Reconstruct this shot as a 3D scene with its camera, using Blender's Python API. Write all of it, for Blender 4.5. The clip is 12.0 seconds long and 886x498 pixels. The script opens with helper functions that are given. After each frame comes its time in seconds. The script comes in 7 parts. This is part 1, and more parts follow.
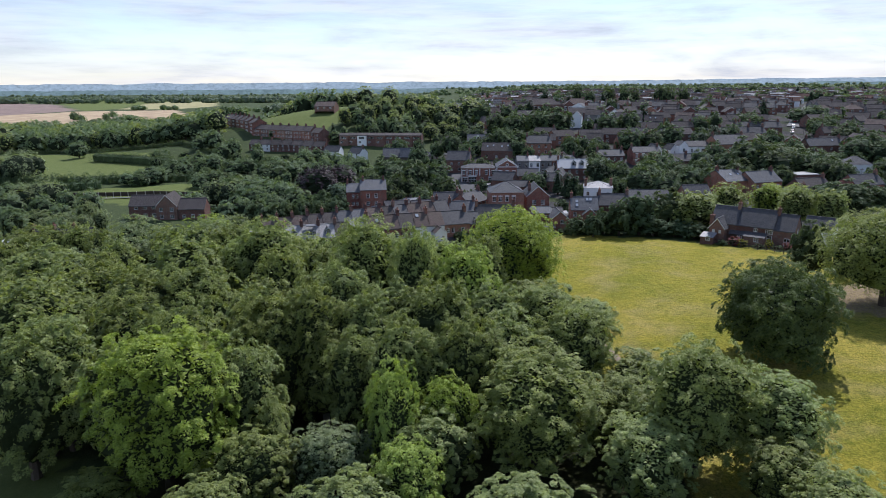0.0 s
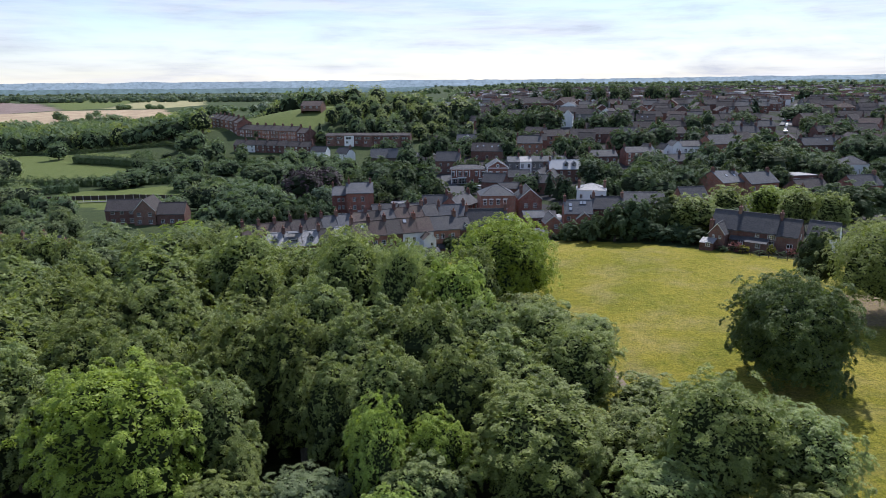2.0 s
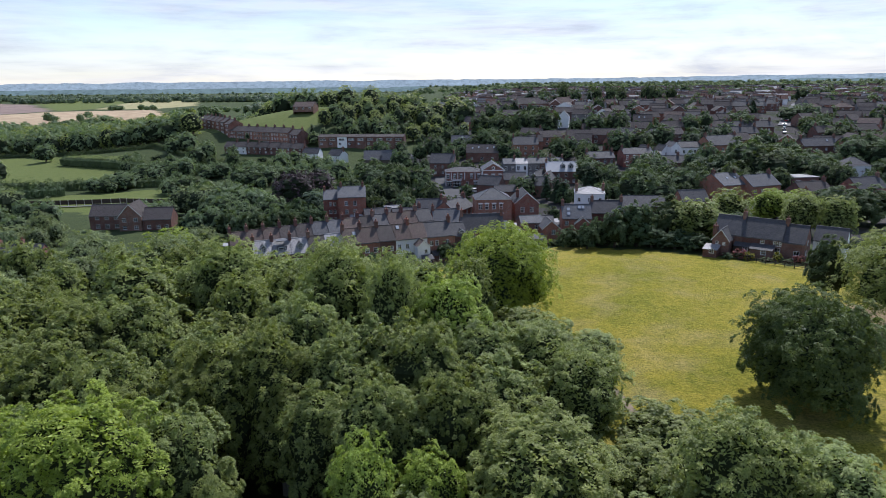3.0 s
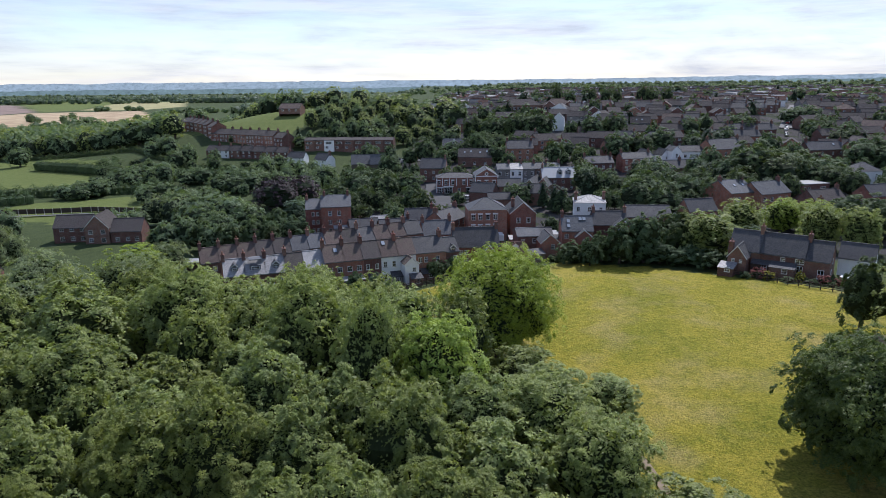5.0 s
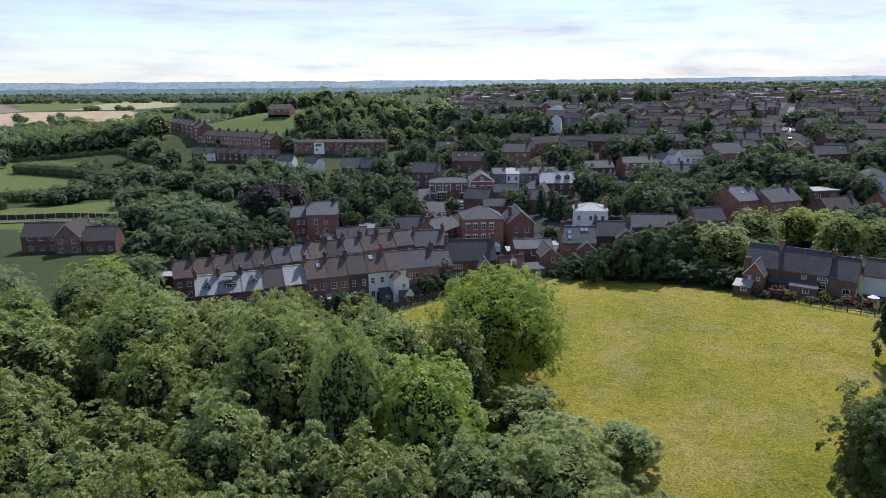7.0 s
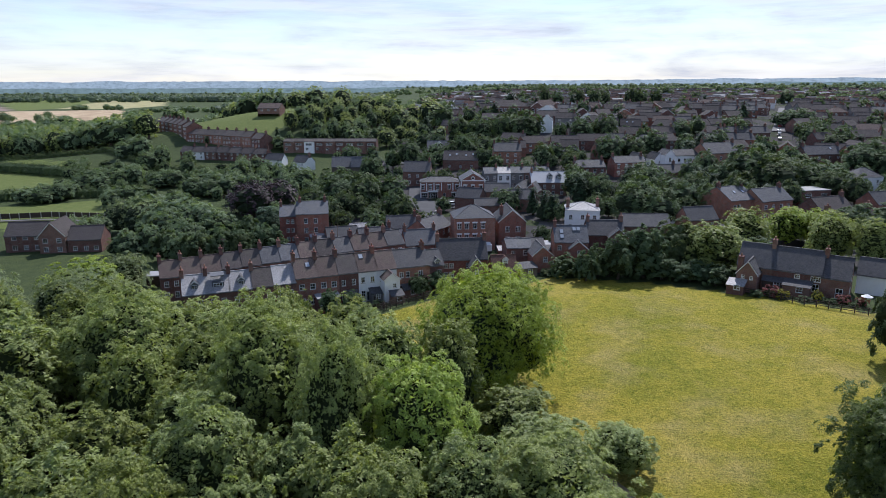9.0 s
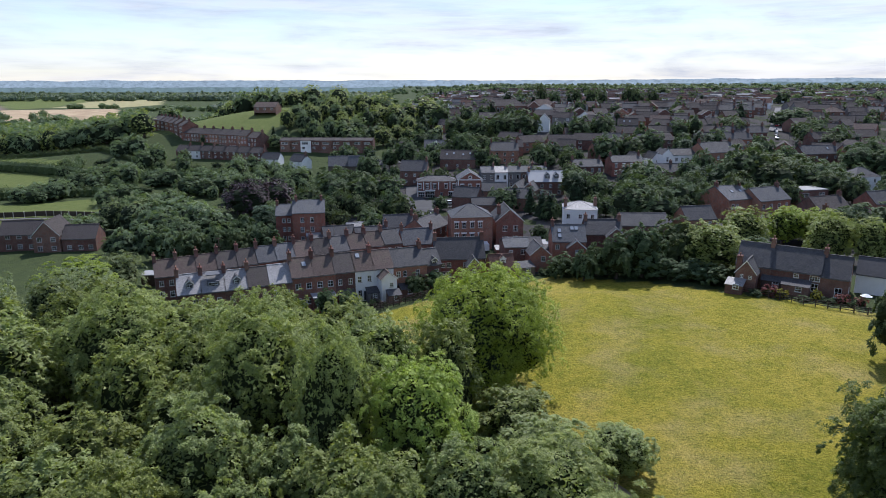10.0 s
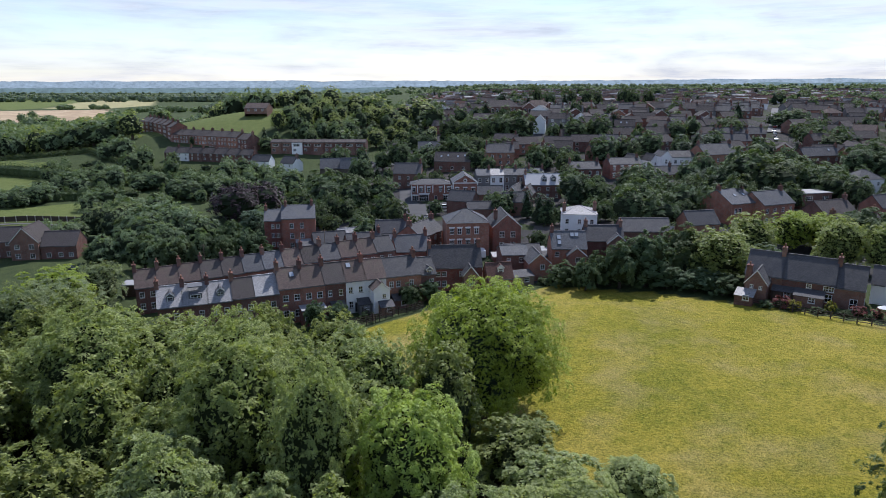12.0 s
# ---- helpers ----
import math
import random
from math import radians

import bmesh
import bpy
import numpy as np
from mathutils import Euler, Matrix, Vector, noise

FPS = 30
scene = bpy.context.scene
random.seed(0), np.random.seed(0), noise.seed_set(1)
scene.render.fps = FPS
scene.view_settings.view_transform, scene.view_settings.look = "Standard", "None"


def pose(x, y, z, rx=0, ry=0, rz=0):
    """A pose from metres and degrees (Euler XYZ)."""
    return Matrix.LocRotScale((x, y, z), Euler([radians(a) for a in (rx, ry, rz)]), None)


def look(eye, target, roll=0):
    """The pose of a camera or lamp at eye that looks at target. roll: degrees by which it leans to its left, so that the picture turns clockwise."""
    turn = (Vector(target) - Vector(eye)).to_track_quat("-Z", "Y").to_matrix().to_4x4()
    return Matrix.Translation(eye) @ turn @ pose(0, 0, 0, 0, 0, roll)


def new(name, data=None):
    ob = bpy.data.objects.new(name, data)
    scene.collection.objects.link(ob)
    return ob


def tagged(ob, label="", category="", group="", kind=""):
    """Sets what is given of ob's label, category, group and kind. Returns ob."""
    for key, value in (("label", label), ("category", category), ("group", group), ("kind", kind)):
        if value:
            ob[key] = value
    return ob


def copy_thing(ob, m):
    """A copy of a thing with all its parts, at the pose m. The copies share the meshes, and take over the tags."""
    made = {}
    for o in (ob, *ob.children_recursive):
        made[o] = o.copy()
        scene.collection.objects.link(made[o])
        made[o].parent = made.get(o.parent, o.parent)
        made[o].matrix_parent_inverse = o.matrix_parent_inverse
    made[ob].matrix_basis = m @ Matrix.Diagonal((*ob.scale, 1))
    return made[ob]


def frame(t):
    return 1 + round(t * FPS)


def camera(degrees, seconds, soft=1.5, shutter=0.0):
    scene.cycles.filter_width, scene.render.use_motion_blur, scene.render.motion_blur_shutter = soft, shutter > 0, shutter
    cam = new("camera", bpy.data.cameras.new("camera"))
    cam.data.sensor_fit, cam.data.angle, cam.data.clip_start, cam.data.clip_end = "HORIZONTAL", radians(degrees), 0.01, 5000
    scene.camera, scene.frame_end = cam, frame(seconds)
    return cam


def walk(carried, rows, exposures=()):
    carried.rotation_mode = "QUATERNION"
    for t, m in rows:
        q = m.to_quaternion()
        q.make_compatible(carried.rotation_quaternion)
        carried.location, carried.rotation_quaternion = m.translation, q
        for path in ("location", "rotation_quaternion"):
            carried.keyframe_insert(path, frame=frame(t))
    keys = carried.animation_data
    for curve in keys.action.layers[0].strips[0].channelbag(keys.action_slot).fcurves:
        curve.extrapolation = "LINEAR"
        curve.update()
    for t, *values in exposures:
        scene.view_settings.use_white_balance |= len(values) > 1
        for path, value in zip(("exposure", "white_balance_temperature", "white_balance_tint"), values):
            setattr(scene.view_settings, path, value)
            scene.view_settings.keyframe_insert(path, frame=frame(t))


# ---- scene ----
cam = camera(66.9, 12.0, 0.35)
PATH = [
    (0, (1.334, -4.086, 36.242), (1.145, -2.152, 35.766), -0.4),
    (0.5, (1.315, -2.765, 36.221), (1.13, -0.831, 35.744), -0.4),
    (1, (1.158, -0.945, 36.359), (0.982, 0.989, 35.881), -0.5),
    (1.5, (1.001, 1.289, 36.488), (0.834, 3.223, 36.009), -0.4),
    (2, (0.834, 3.637, 36.627), (0.675, 5.572, 36.146), -0.5),
    (2.5, (0.662, 6.545, 36.853), (0.511, 8.481, 36.371), -0.5),
    (3, (0.605, 9.777, 37.007), (0.46, 11.713, 36.525), -0.6),
    (3.2, (0.575, 11.145, 37.047), (0.431, 13.081, 36.564), -0.6),
    (5, (0.102, 24.375, 37.369), (-0.02, 26.313, 36.888), -0.6),
    (5.5, (-0.015, 28.519, 37.405), (-0.131, 30.457, 36.925), -0.6),
    (6, (-0.006, 32.009, 37.473), (-0.119, 33.947, 36.993), -0.6),
    (6.5, (-0.166, 34.561, 37.484), (-0.275, 36.5, 37.004), -0.5),
    (7, (-0.181, 36.187, 37.561), (-0.286, 38.125, 37.081), -0.4),
    (9, (-0.306, 37.696, 36.91), (-0.384, 39.636, 36.431), -0.2),
    (9.5, (-0.392, 37.852, 36.781), (-0.464, 39.792, 36.301), -0.2),
    (10, (-0.478, 38.547, 36.597), (-0.546, 40.487, 36.117), -0.1),
    (10.5, (-0.545, 39.893, 36.517), (-0.608, 41.834, 36.037), -0.2),
    (11, (-0.632, 41.734, 36.566), (-0.69, 43.675, 36.085), -0.1),
    (11.5, (-0.708, 43.893, 36.654), (-0.762, 45.833, 36.174), -0.1),
    (12, (-0.933, 45.231, 36.662), (-0.983, 47.173, 36.183), -0.1),
]
walk(cam, [(t, look(eye, target, roll)) for t, eye, target, roll in PATH], [(0, -0.1, 5850, 16.0), (12, -0.1, 5850, 16.0)])

# the sun stands ahead of the camera, a little to the right, as the shadows on the field show
SUN_AZIMUTH, SUN_ELEVATION = radians(20), radians(49)
world = bpy.data.worlds.new("world")
scene.world = world
world.use_nodes = True
wn, wl = world.node_tree.nodes, world.node_tree.links
wn.clear()
w_out = wn.new("ShaderNodeOutputWorld")
sky_bg = wn.new("ShaderNodeBackground")
cloud_bg = wn.new("ShaderNodeBackground")
sky = wn.new("ShaderNodeTexSky")
sky.sky_type, sky.sun_disc = "NISHITA", False
sky.sun_elevation, sky.sun_rotation = SUN_ELEVATION, SUN_AZIMUTH
sky.altitude, sky.air_density, sky.dust_density = 100, 1.0, 0.1
sky_bg.inputs["Strength"].default_value = 0.15
wl.new(sky.outputs[0], sky_bg.inputs["Color"])
cloud_bg.inputs["Color"].default_value = (0.90, 0.95, 1.0, 1)
cloud_bg.inputs["Strength"].default_value = 1.0
tc = wn.new("ShaderNodeTexCoord")
split = wn.new("ShaderNodeSeparateXYZ")
wl.new(tc.outputs["Generated"], split.inputs[0])
streak = wn.new("ShaderNodeMapping")
streak.inputs["Scale"].default_value = (2.0, 2.0, 22.0)
wl.new(tc.outputs["Generated"], streak.inputs[0])
sn = wn.new("ShaderNodeTexNoise")
sn.inputs["Scale"].default_value, sn.inputs["Detail"].default_value, sn.inputs["Roughness"].default_value = 3.0, 8.0, 0.6
wl.new(streak.outputs[0], sn.inputs["Vector"])
tone = wn.new("ShaderNodeValToRGB")
tone.color_ramp.elements[0].position, tone.color_ramp.elements[1].position = 0.37, 0.58
tone.color_ramp.elements[0].color, tone.color_ramp.elements[1].color = (0.66, 0.685, 0.735, 1), (0.89, 0.90, 0.92, 1)
wl.new(sn.outputs["Fac"], tone.inputs[0])
wl.new(tone.outputs[0], cloud_bg.inputs["Color"])
flat = wn.new("ShaderNodeMapping")
flat.inputs["Scale"].default_value = (1.6, 1.6, 9.0)
wl.new(tc.outputs["Generated"], flat.inputs[0])
cn = wn.new("ShaderNodeTexNoise")
cn.inputs["Scale"].default_value, cn.inputs["Detail"].default_value, cn.inputs["Roughness"].default_value = 2.2, 9.0, 0.62
cn.inputs["Distortion"].default_value = 0.5
wl.new(flat.outputs[0], cn.inputs["Vector"])
low = wn.new("ShaderNodeMapRange")      # more cloud is seen edge-on towards the horizon
low.inputs[1].default_value, low.inputs[2].default_value = 0.05, 0.55
low.inputs[3].default_value, low.inputs[4].default_value = 0.14, -0.09
wl.new(split.outputs["Z"], low.inputs[0])
add = wn.new("ShaderNodeMath")
add.operation = "ADD"
wl.new(cn.outputs["Fac"], add.inputs[0]), wl.new(low.outputs[0], add.inputs[1])
ramp = wn.new("ShaderNodeValToRGB")
ramp.color_ramp.elements[0].position, ramp.color_ramp.elements[1].position = 0.42, 0.86
ramp.color_ramp.elements[0].color = (0.10, 0.10, 0.10, 1)
wl.new(add.outputs[0], ramp.inputs[0])
wmix = wn.new("ShaderNodeMixShader")
wl.new(ramp.outputs[0], wmix.inputs[0]), wl.new(sky_bg.outputs[0], wmix.inputs[1]), wl.new(cloud_bg.outputs[0], wmix.inputs[2])
wl.new(wmix.outputs[0], w_out.inputs[0])

sun = new("sun", bpy.data.lights.new("sun", "SUN"))
sun.data.energy, sun.data.angle, sun.data.color = 5.0, radians(0.6), (1.0, 0.95, 0.86)
SUN_WAY = Vector((math.sin(SUN_AZIMUTH) * math.cos(SUN_ELEVATION), math.cos(SUN_AZIMUTH) * math.cos(SUN_ELEVATION), math.sin(SUN_ELEVATION)))
sun.matrix_world = look(SUN_WAY * 300, (0, 0, 0))

# ---- materials ----
def rgba(c):
    return (c[0], c[1], c[2], 1)


class Nodes:
    """A small builder for node materials."""
    def __init__(self, name):
        self.mat = bpy.data.materials.new(name)
        self.mat.use_nodes = True
        self.n, self.l = self.mat.node_tree.nodes, self.mat.node_tree.links
        self.n.clear()
        self.out = self.n.new("ShaderNodeOutputMaterial")

    def node(self, kind, **sets):
        nd = self.n.new(kind)
        for k, v in sets.items():
            nd.inputs[k.replace("_", " ")].default_value = v
        return nd

    def link(self, a, b):
        self.l.new(a, b)

    def pos(self, scale=(1, 1, 1), kind="Object"):
        c, m = self.n.new("ShaderNodeTexCoord"), self.n.new("ShaderNodeMapping")
        m.inputs["Scale"].default_value = scale
        self.link(c.outputs[kind], m.inputs[0])
        return m.outputs[0]

    def where(self):
        return self.n.new("ShaderNodeNewGeometry").outputs["Position"]

    def noise(self, vec, scale, detail=4.0, rough=0.6):
        nd = self.node("ShaderNodeTexNoise", Scale=scale, Detail=detail, Roughness=rough)
        self.link(vec, nd.inputs["Vector"])
        return nd.outputs["Fac"]

    def ramp(self, fac, *stops):
        nd = self.n.new("ShaderNodeValToRGB")
        el = nd.color_ramp.elements
        while len(el) < len(stops):
            el.new(0.5)
        for e, (p, c) in zip(el, stops):
            e.position, e.color = p, rgba(c)
        self.link(fac, nd.inputs[0])
        return nd.outputs[0]

    def mix(self, fac, a, b, blend="MIX"):
        nd = self.n.new("ShaderNodeMix")
        nd.data_type, nd.blend_type = "RGBA", blend
        for sock, v in ((nd.inputs[0], fac), (nd.inputs[6], a), (nd.inputs[7], b)):
            if isinstance(v, (int, float)):
                sock.default_value = v
            elif isinstance(v, tuple):
                sock.default_value = rgba(v)
            else:
                self.link(v, sock)
        return nd.outputs[2]

    def value(self, fac, lo, hi, a=0.0, b=1.0):
        nd = self.n.new("ShaderNodeMapRange")
        for i, v in enumerate((a, b, lo, hi)):
            nd.inputs[i + 1].default_value = v
        self.link(fac, nd.inputs[0])
        return nd.outputs[0]

    def hsv(self, col, h=None, s=None, v=None):
        nd = self.n.new("ShaderNodeHueSaturation")
        for name, x in (("Hue", h), ("Saturation", s), ("Value", v)):
            if x is not None:
                self.link(x, nd.inputs[name])
        self.link(col, nd.inputs["Color"])
        return nd.outputs[0]

    def surface(self, col, rough=0.8, bump=None, strength=0.3, dist=0.02, metal=0.0, spec=0.4):
        p = self.n.new("ShaderNodeBsdfPrincipled")
        p.inputs["Metallic"].default_value, p.inputs["Specular IOR Level"].default_value = metal, spec
        if isinstance(col, tuple):
            p.inputs["Base Color"].default_value = rgba(col)
        else:
            self.link(col, p.inputs["Base Color"])
        if isinstance(rough, (int, float)):
            p.inputs["Roughness"].default_value = rough
        else:
            self.link(rough, p.inputs["Roughness"])
        if bump is not None:
            b = self.node("ShaderNodeBump", Strength=strength, Distance=dist)
            self.link(bump, b.inputs["Height"])
            self.link(b.outputs[0], p.inputs["Normal"])
        self.link(p.outputs[0], self.out.inputs[0])
        return self.mat


def plain(name, c, rough=0.7, vary=0.25, scale=1.5, metal=0.0, spec=0.4):
    """A painted or weathered surface with two scales of variation."""
    k = Nodes(name)
    v = k.pos()
    a = k.noise(v, scale, 5)
    b = k.noise(v, scale * 9, 3)
    lo, hi = tuple(x * (1 - vary) for x in c), tuple(min(1, x * (1 + vary * 0.6)) for x in c)
    col = k.mix(0.35, k.ramp(a, (0.3, lo), (0.7, hi)), k.ramp(b, (0.3, lo), (0.7, hi)))
    return k.surface(col, k.value(b, rough - 0.1, min(1, rough + 0.1)), b, 0.15, 0.01, metal, spec)


def brick(name, c1, c2, mortar):
    k = Nodes(name)
    geo = k.pos((1, 1, 1))
    sep = k.n.new("ShaderNodeSeparateXYZ")
    k.link(geo, sep.inputs[0])
    along = k.n.new("ShaderNodeMath")
    along.operation = "ADD"
    k.link(sep.outputs[0], along.inputs[0]), k.link(sep.outputs[1], along.inputs[1])
    com = k.n.new("ShaderNodeCombineXYZ")
    k.link(along.outputs[0], com.inputs[0]), k.link(sep.outputs[2], com.inputs[1])
    b = k.node("ShaderNodeTexBrick", Scale=1.0, Mortar_Size=0.012, Brick_Width=0.235, Row_Height=0.078, Bias=-0.1)
    b.inputs["Color1"].default_value, b.inputs["Color2"].default_value, b.inputs["Mortar"].default_value = rgba(c1), rgba(c2), rgba(mortar)
    k.link(com.outputs[0], b.inputs["Vector"])
    stain = k.ramp(k.noise(geo, 0.55, 6, 0.65), (0.32, (0.55, 0.52, 0.5)), (0.66, (1.1, 1.05, 1.0)))
    rnd = k.n.new("ShaderNodeObjectInfo").outputs["Random"]
    col = k.hsv(k.mix(0.8, b.outputs["Color"], stain, "MULTIPLY"), v=k.value(rnd, 0.75, 1.2), h=k.value(rnd, 0.49, 0.51))
    return k.surface(col, 0.88, b.outputs["Fac"], 0.4, -0.008, 0, 0.25)


def roofing(name, c1, c2, moss, w=0.26, h=0.2, rough=0.65, spec=0.18):
    """Slates or tiles in courses, with lichen and the odd replaced one."""
    k = Nodes(name)
    uv = k.n.new("ShaderNodeUVMap").outputs[0]
    b = k.node("ShaderNodeTexBrick", Scale=1.0, Mortar_Size=0.012, Brick_Width=w, Row_Height=h, Bias=0.0)
    b.inputs["Color1"].default_value, b.inputs["Color2"].default_value = rgba(c1), rgba(c2)
    b.inputs["Mortar"].default_value = rgba(tuple(x * 0.45 for x in c1))
    k.link(uv, b.inputs["Vector"])
    v = k.pos()
    blot = k.noise(v, 0.5, 7, 0.7)
    col = k.mix(k.value(blot, 0.0, 0.55, 0.5, 0.72), b.outputs["Color"], moss)
    fine = k.noise(v, 5.0, 4, 0.7)
    col = k.mix(0.7, col, k.ramp(fine, (0.3, (0.68, 0.68, 0.68)), (0.7, (1.18, 1.18, 1.18))), "MULTIPLY")
    rnd = k.n.new("ShaderNodeObjectInfo").outputs["Random"]
    col = k.hsv(col, v=k.value(rnd, 0.86, 1.14))
    return k.surface(col, k.value(fine, rough + 0.1, min(1.0, rough + 0.3)), b.outputs["Fac"], 0.5, -0.012, 0, spec)


def leaf(name, dark, light, gloss=0.45, through_share=0.38, spread=0.07):
    k = Nodes(name)
    isl = k.n.new("ShaderNodeNewGeometry").outputs["Random Per Island"]
    rnd = k.n.new("ShaderNodeObjectInfo").outputs["Random"]
    big, bough = k.noise(k.where(), 0.35, 3), k.value(k.noise(k.where(), 0.9, 2), 0, 1, 0.3, 0.7)
    col = k.ramp(k.mix(0.5, isl, bough), (0.1, dark), (0.9, light))
    col = k.hsv(k.mix(k.value(big, 0.0, 0.6, 0.35, 0.7), col, tuple((a + b) / 2 * 1.15 for a, b in zip(dark, light))),
                h=k.value(rnd, 0.5 - spread * 0.09, 0.5 + spread * 0.09), v=k.value(rnd, 0.86, 1.16), s=k.value(rnd, 1.08, 0.9))
    p = k.n.new("ShaderNodeBsdfPrincipled")
    p.inputs["Roughness"].default_value, p.inputs["Specular IOR Level"].default_value = gloss + 0.08, 0.24
    k.link(col, p.inputs["Base Color"])
    tr = k.n.new("ShaderNodeBsdfTranslucent")
    k.link(k.mix(0.8, col, (1.45, 1.5, 0.5), "MULTIPLY"), tr.inputs[0])
    m = k.n.new("ShaderNodeMixShader")
    m.inputs[0].default_value = through_share
    k.link(p.outputs[0], m.inputs[1]), k.link(tr.outputs[0], m.inputs[2])
    k.link(m.outputs[0], k.out.inputs[0])
    return k.mat


M = {}
M["brick_red"] = brick("brick_red", (0.35, 0.128, 0.094), (0.25, 0.095, 0.07), (0.29, 0.24, 0.20))
M["brick_brown"] = brick("brick_brown", (0.235, 0.105, 0.083), (0.165, 0.078, 0.062), (0.21, 0.18, 0.16))
M["brick_bright"] = brick("brick_bright", (0.38, 0.13, 0.088), (0.29, 0.10, 0.07), (0.3, 0.24, 0.2))
M["render_white"] = plain("render_white", (0.84, 0.84, 0.83), 0.8, 0.10, 0.8)
M["render_grey"] = plain("render_grey", (0.19, 0.185, 0.18), 0.85, 0.2, 0.8)
M["slate"] = roofing("slate", (0.074, 0.073, 0.079), (0.105, 0.103, 0.108), (0.135, 0.13, 0.118), 0.26, 0.2, 0.55, 0.22)
M["slate_pale"] = roofing("slate_pale", (0.27, 0.265, 0.27), (0.37, 0.36, 0.36), (0.2, 0.19, 0.17), 0.26, 0.2, 0.42, 0.42)
M["slate_blue"] = roofing("slate_blue", (0.098, 0.102, 0.114), (0.135, 0.139, 0.15), (0.155, 0.152, 0.14), 0.26, 0.2, 0.55, 0.22)
M["tile_brown"] = roofing("tile_brown", (0.135, 0.104, 0.093), (0.175, 0.133, 0.117), (0.16, 0.15, 0.11), 0.2, 0.16, 0.8)
M["tile_dark"] = roofing("tile_dark", (0.092, 0.08, 0.077), (0.125, 0.108, 0.102), (0.11, 0.11, 0.085), 0.2, 0.16, 0.8)
M["tile_red"] = roofing("tile_red", (0.125, 0.074, 0.062), (0.155, 0.088, 0.072), (0.13, 0.10, 0.075), 0.2, 0.16, 0.8)
M["felt_pale"] = plain("felt_pale", (0.31, 0.31, 0.315), 0.7, 0.15)
M["metal_white"] = plain("metal_white", (0.36, 0.37, 0.39), 0.6, 0.1, 0.6, 0.0, 0.3)
M["frame_white"] = plain("frame_white", (0.78, 0.78, 0.77), 0.45, 0.06)
M["sill_stone"] = plain("sill_stone", (0.42, 0.39, 0.34), 0.85, 0.2)
M["clay_pot"] = plain("clay_pot", (0.24, 0.11, 0.07), 0.8, 0.3)
M["lead"] = plain("lead", (0.13, 0.135, 0.145), 0.8, 0.25, 1.5, 0.0, 0.2)
M["door_dark"] = plain("door_dark", (0.05, 0.05, 0.055), 0.4, 0.2)
M["timber_dark"] = plain("timber_dark", (0.07, 0.05, 0.038), 0.85, 0.35, 2.5)
M["timber_pale"] = plain("timber_pale", (0.22, 0.17, 0.12), 0.85, 0.3, 2.5)
M["bark"] = plain("bark", (0.085, 0.066, 0.05), 0.95, 0.45, 3.0)
M["bark_pale"] = plain("bark_pale", (0.28, 0.26, 0.23), 0.9, 0.45, 3.0)
# near-black greens that paint the shade deep inside tree crowns
M["core_shade"] = plain("core_shade", (0.034, 0.044, 0.019), 0.95, 0.45, 2.0, 0.0, 0.03)
M["core_shade_dark"] = plain("core_shade_dark", (0.03, 0.042, 0.022), 0.95, 0.5, 1.5, 0.0, 0.1)
M["asphalt"] = plain("asphalt", (0.075, 0.075, 0.078), 0.9, 0.25, 0.4)
M["road_pale"] = plain("road_pale", (0.17, 0.167, 0.163), 0.85, 0.2, 0.3, 0.0, 0.15)
M["dirt"] = plain("dirt", (0.26, 0.2, 0.13), 0.95, 0.3, 1.2)
M["stone_wall"] = plain("stone_wall", (0.14, 0.115, 0.095), 0.9, 0.4, 2.0)
M["car_silver"] = plain("car_silver", (0.5, 0.51, 0.53), 0.3, 0.04, 1, 0.6)
M["car_dark"] = plain("car_dark", (0.025, 0.03, 0.045), 0.25, 0.05)
M["car_red"] = plain("car_red", (0.35, 0.03, 0.025), 0.25, 0.05)
M["car_white"] = plain("car_white", (0.78, 0.78, 0.78), 0.3, 0.04)
M["rubber"] = plain("rubber", (0.02, 0.02, 0.02), 0.8, 0.2)
M["shed_blue"] = plain("shed_blue", (0.12, 0.24, 0.33), 0.7, 0.2)
g = Nodes("window_glass")
M["glass"] = g.surface((0.018, 0.02, 0.024), 0.06, None, 0, 0, 0, 0.9)

M["leaf_sycamore"] = leaf("leaf_sycamore", (0.068, 0.098, 0.034), (0.39, 0.44, 0.145))
M["leaf_oak"] = leaf("leaf_oak", (0.045, 0.075, 0.024), (0.19, 0.24, 0.075))
M["leaf_ash"] = leaf("leaf_ash", (0.10, 0.138, 0.048), (0.43, 0.485, 0.165))
M["leaf_lime"] = leaf("leaf_lime", (0.13, 0.185, 0.03), (0.42, 0.50, 0.085))
M["leaf_birch"] = leaf("leaf_birch", (0.14, 0.17, 0.05), (0.33, 0.365, 0.11))
M["leaf_willow"] = leaf("leaf_willow", (0.12, 0.16, 0.08), (0.33, 0.38, 0.20))
M["leaf_beech"] = leaf("leaf_beech", (0.022, 0.013, 0.018), (0.06, 0.035, 0.045), 0.45, 0.15, 0.05)
M["leaf_conifer"] = leaf("leaf_conifer", (0.018, 0.042, 0.018), (0.055, 0.10, 0.042), 0.6, 0.12)
# paler, bluer greens: the haze of distance is mixed into these leaf colours
M["leaf_field_haze"] = leaf("leaf_field_haze", (0.10, 0.145, 0.08), (0.215, 0.28, 0.15), 0.5, 0.4, 0.05)
M["leaf_far_haze"] = leaf("leaf_far_haze", (0.09, 0.125, 0.09), (0.20, 0.25, 0.17), 0.5, 0.4, 0.05)
# town foliage is darkened to stand for cloud shade over the streets
M["leaf_town"] = leaf("leaf_town", (0.05, 0.08, 0.036), (0.13, 0.18, 0.078), 0.6, 0.3, 0.2)
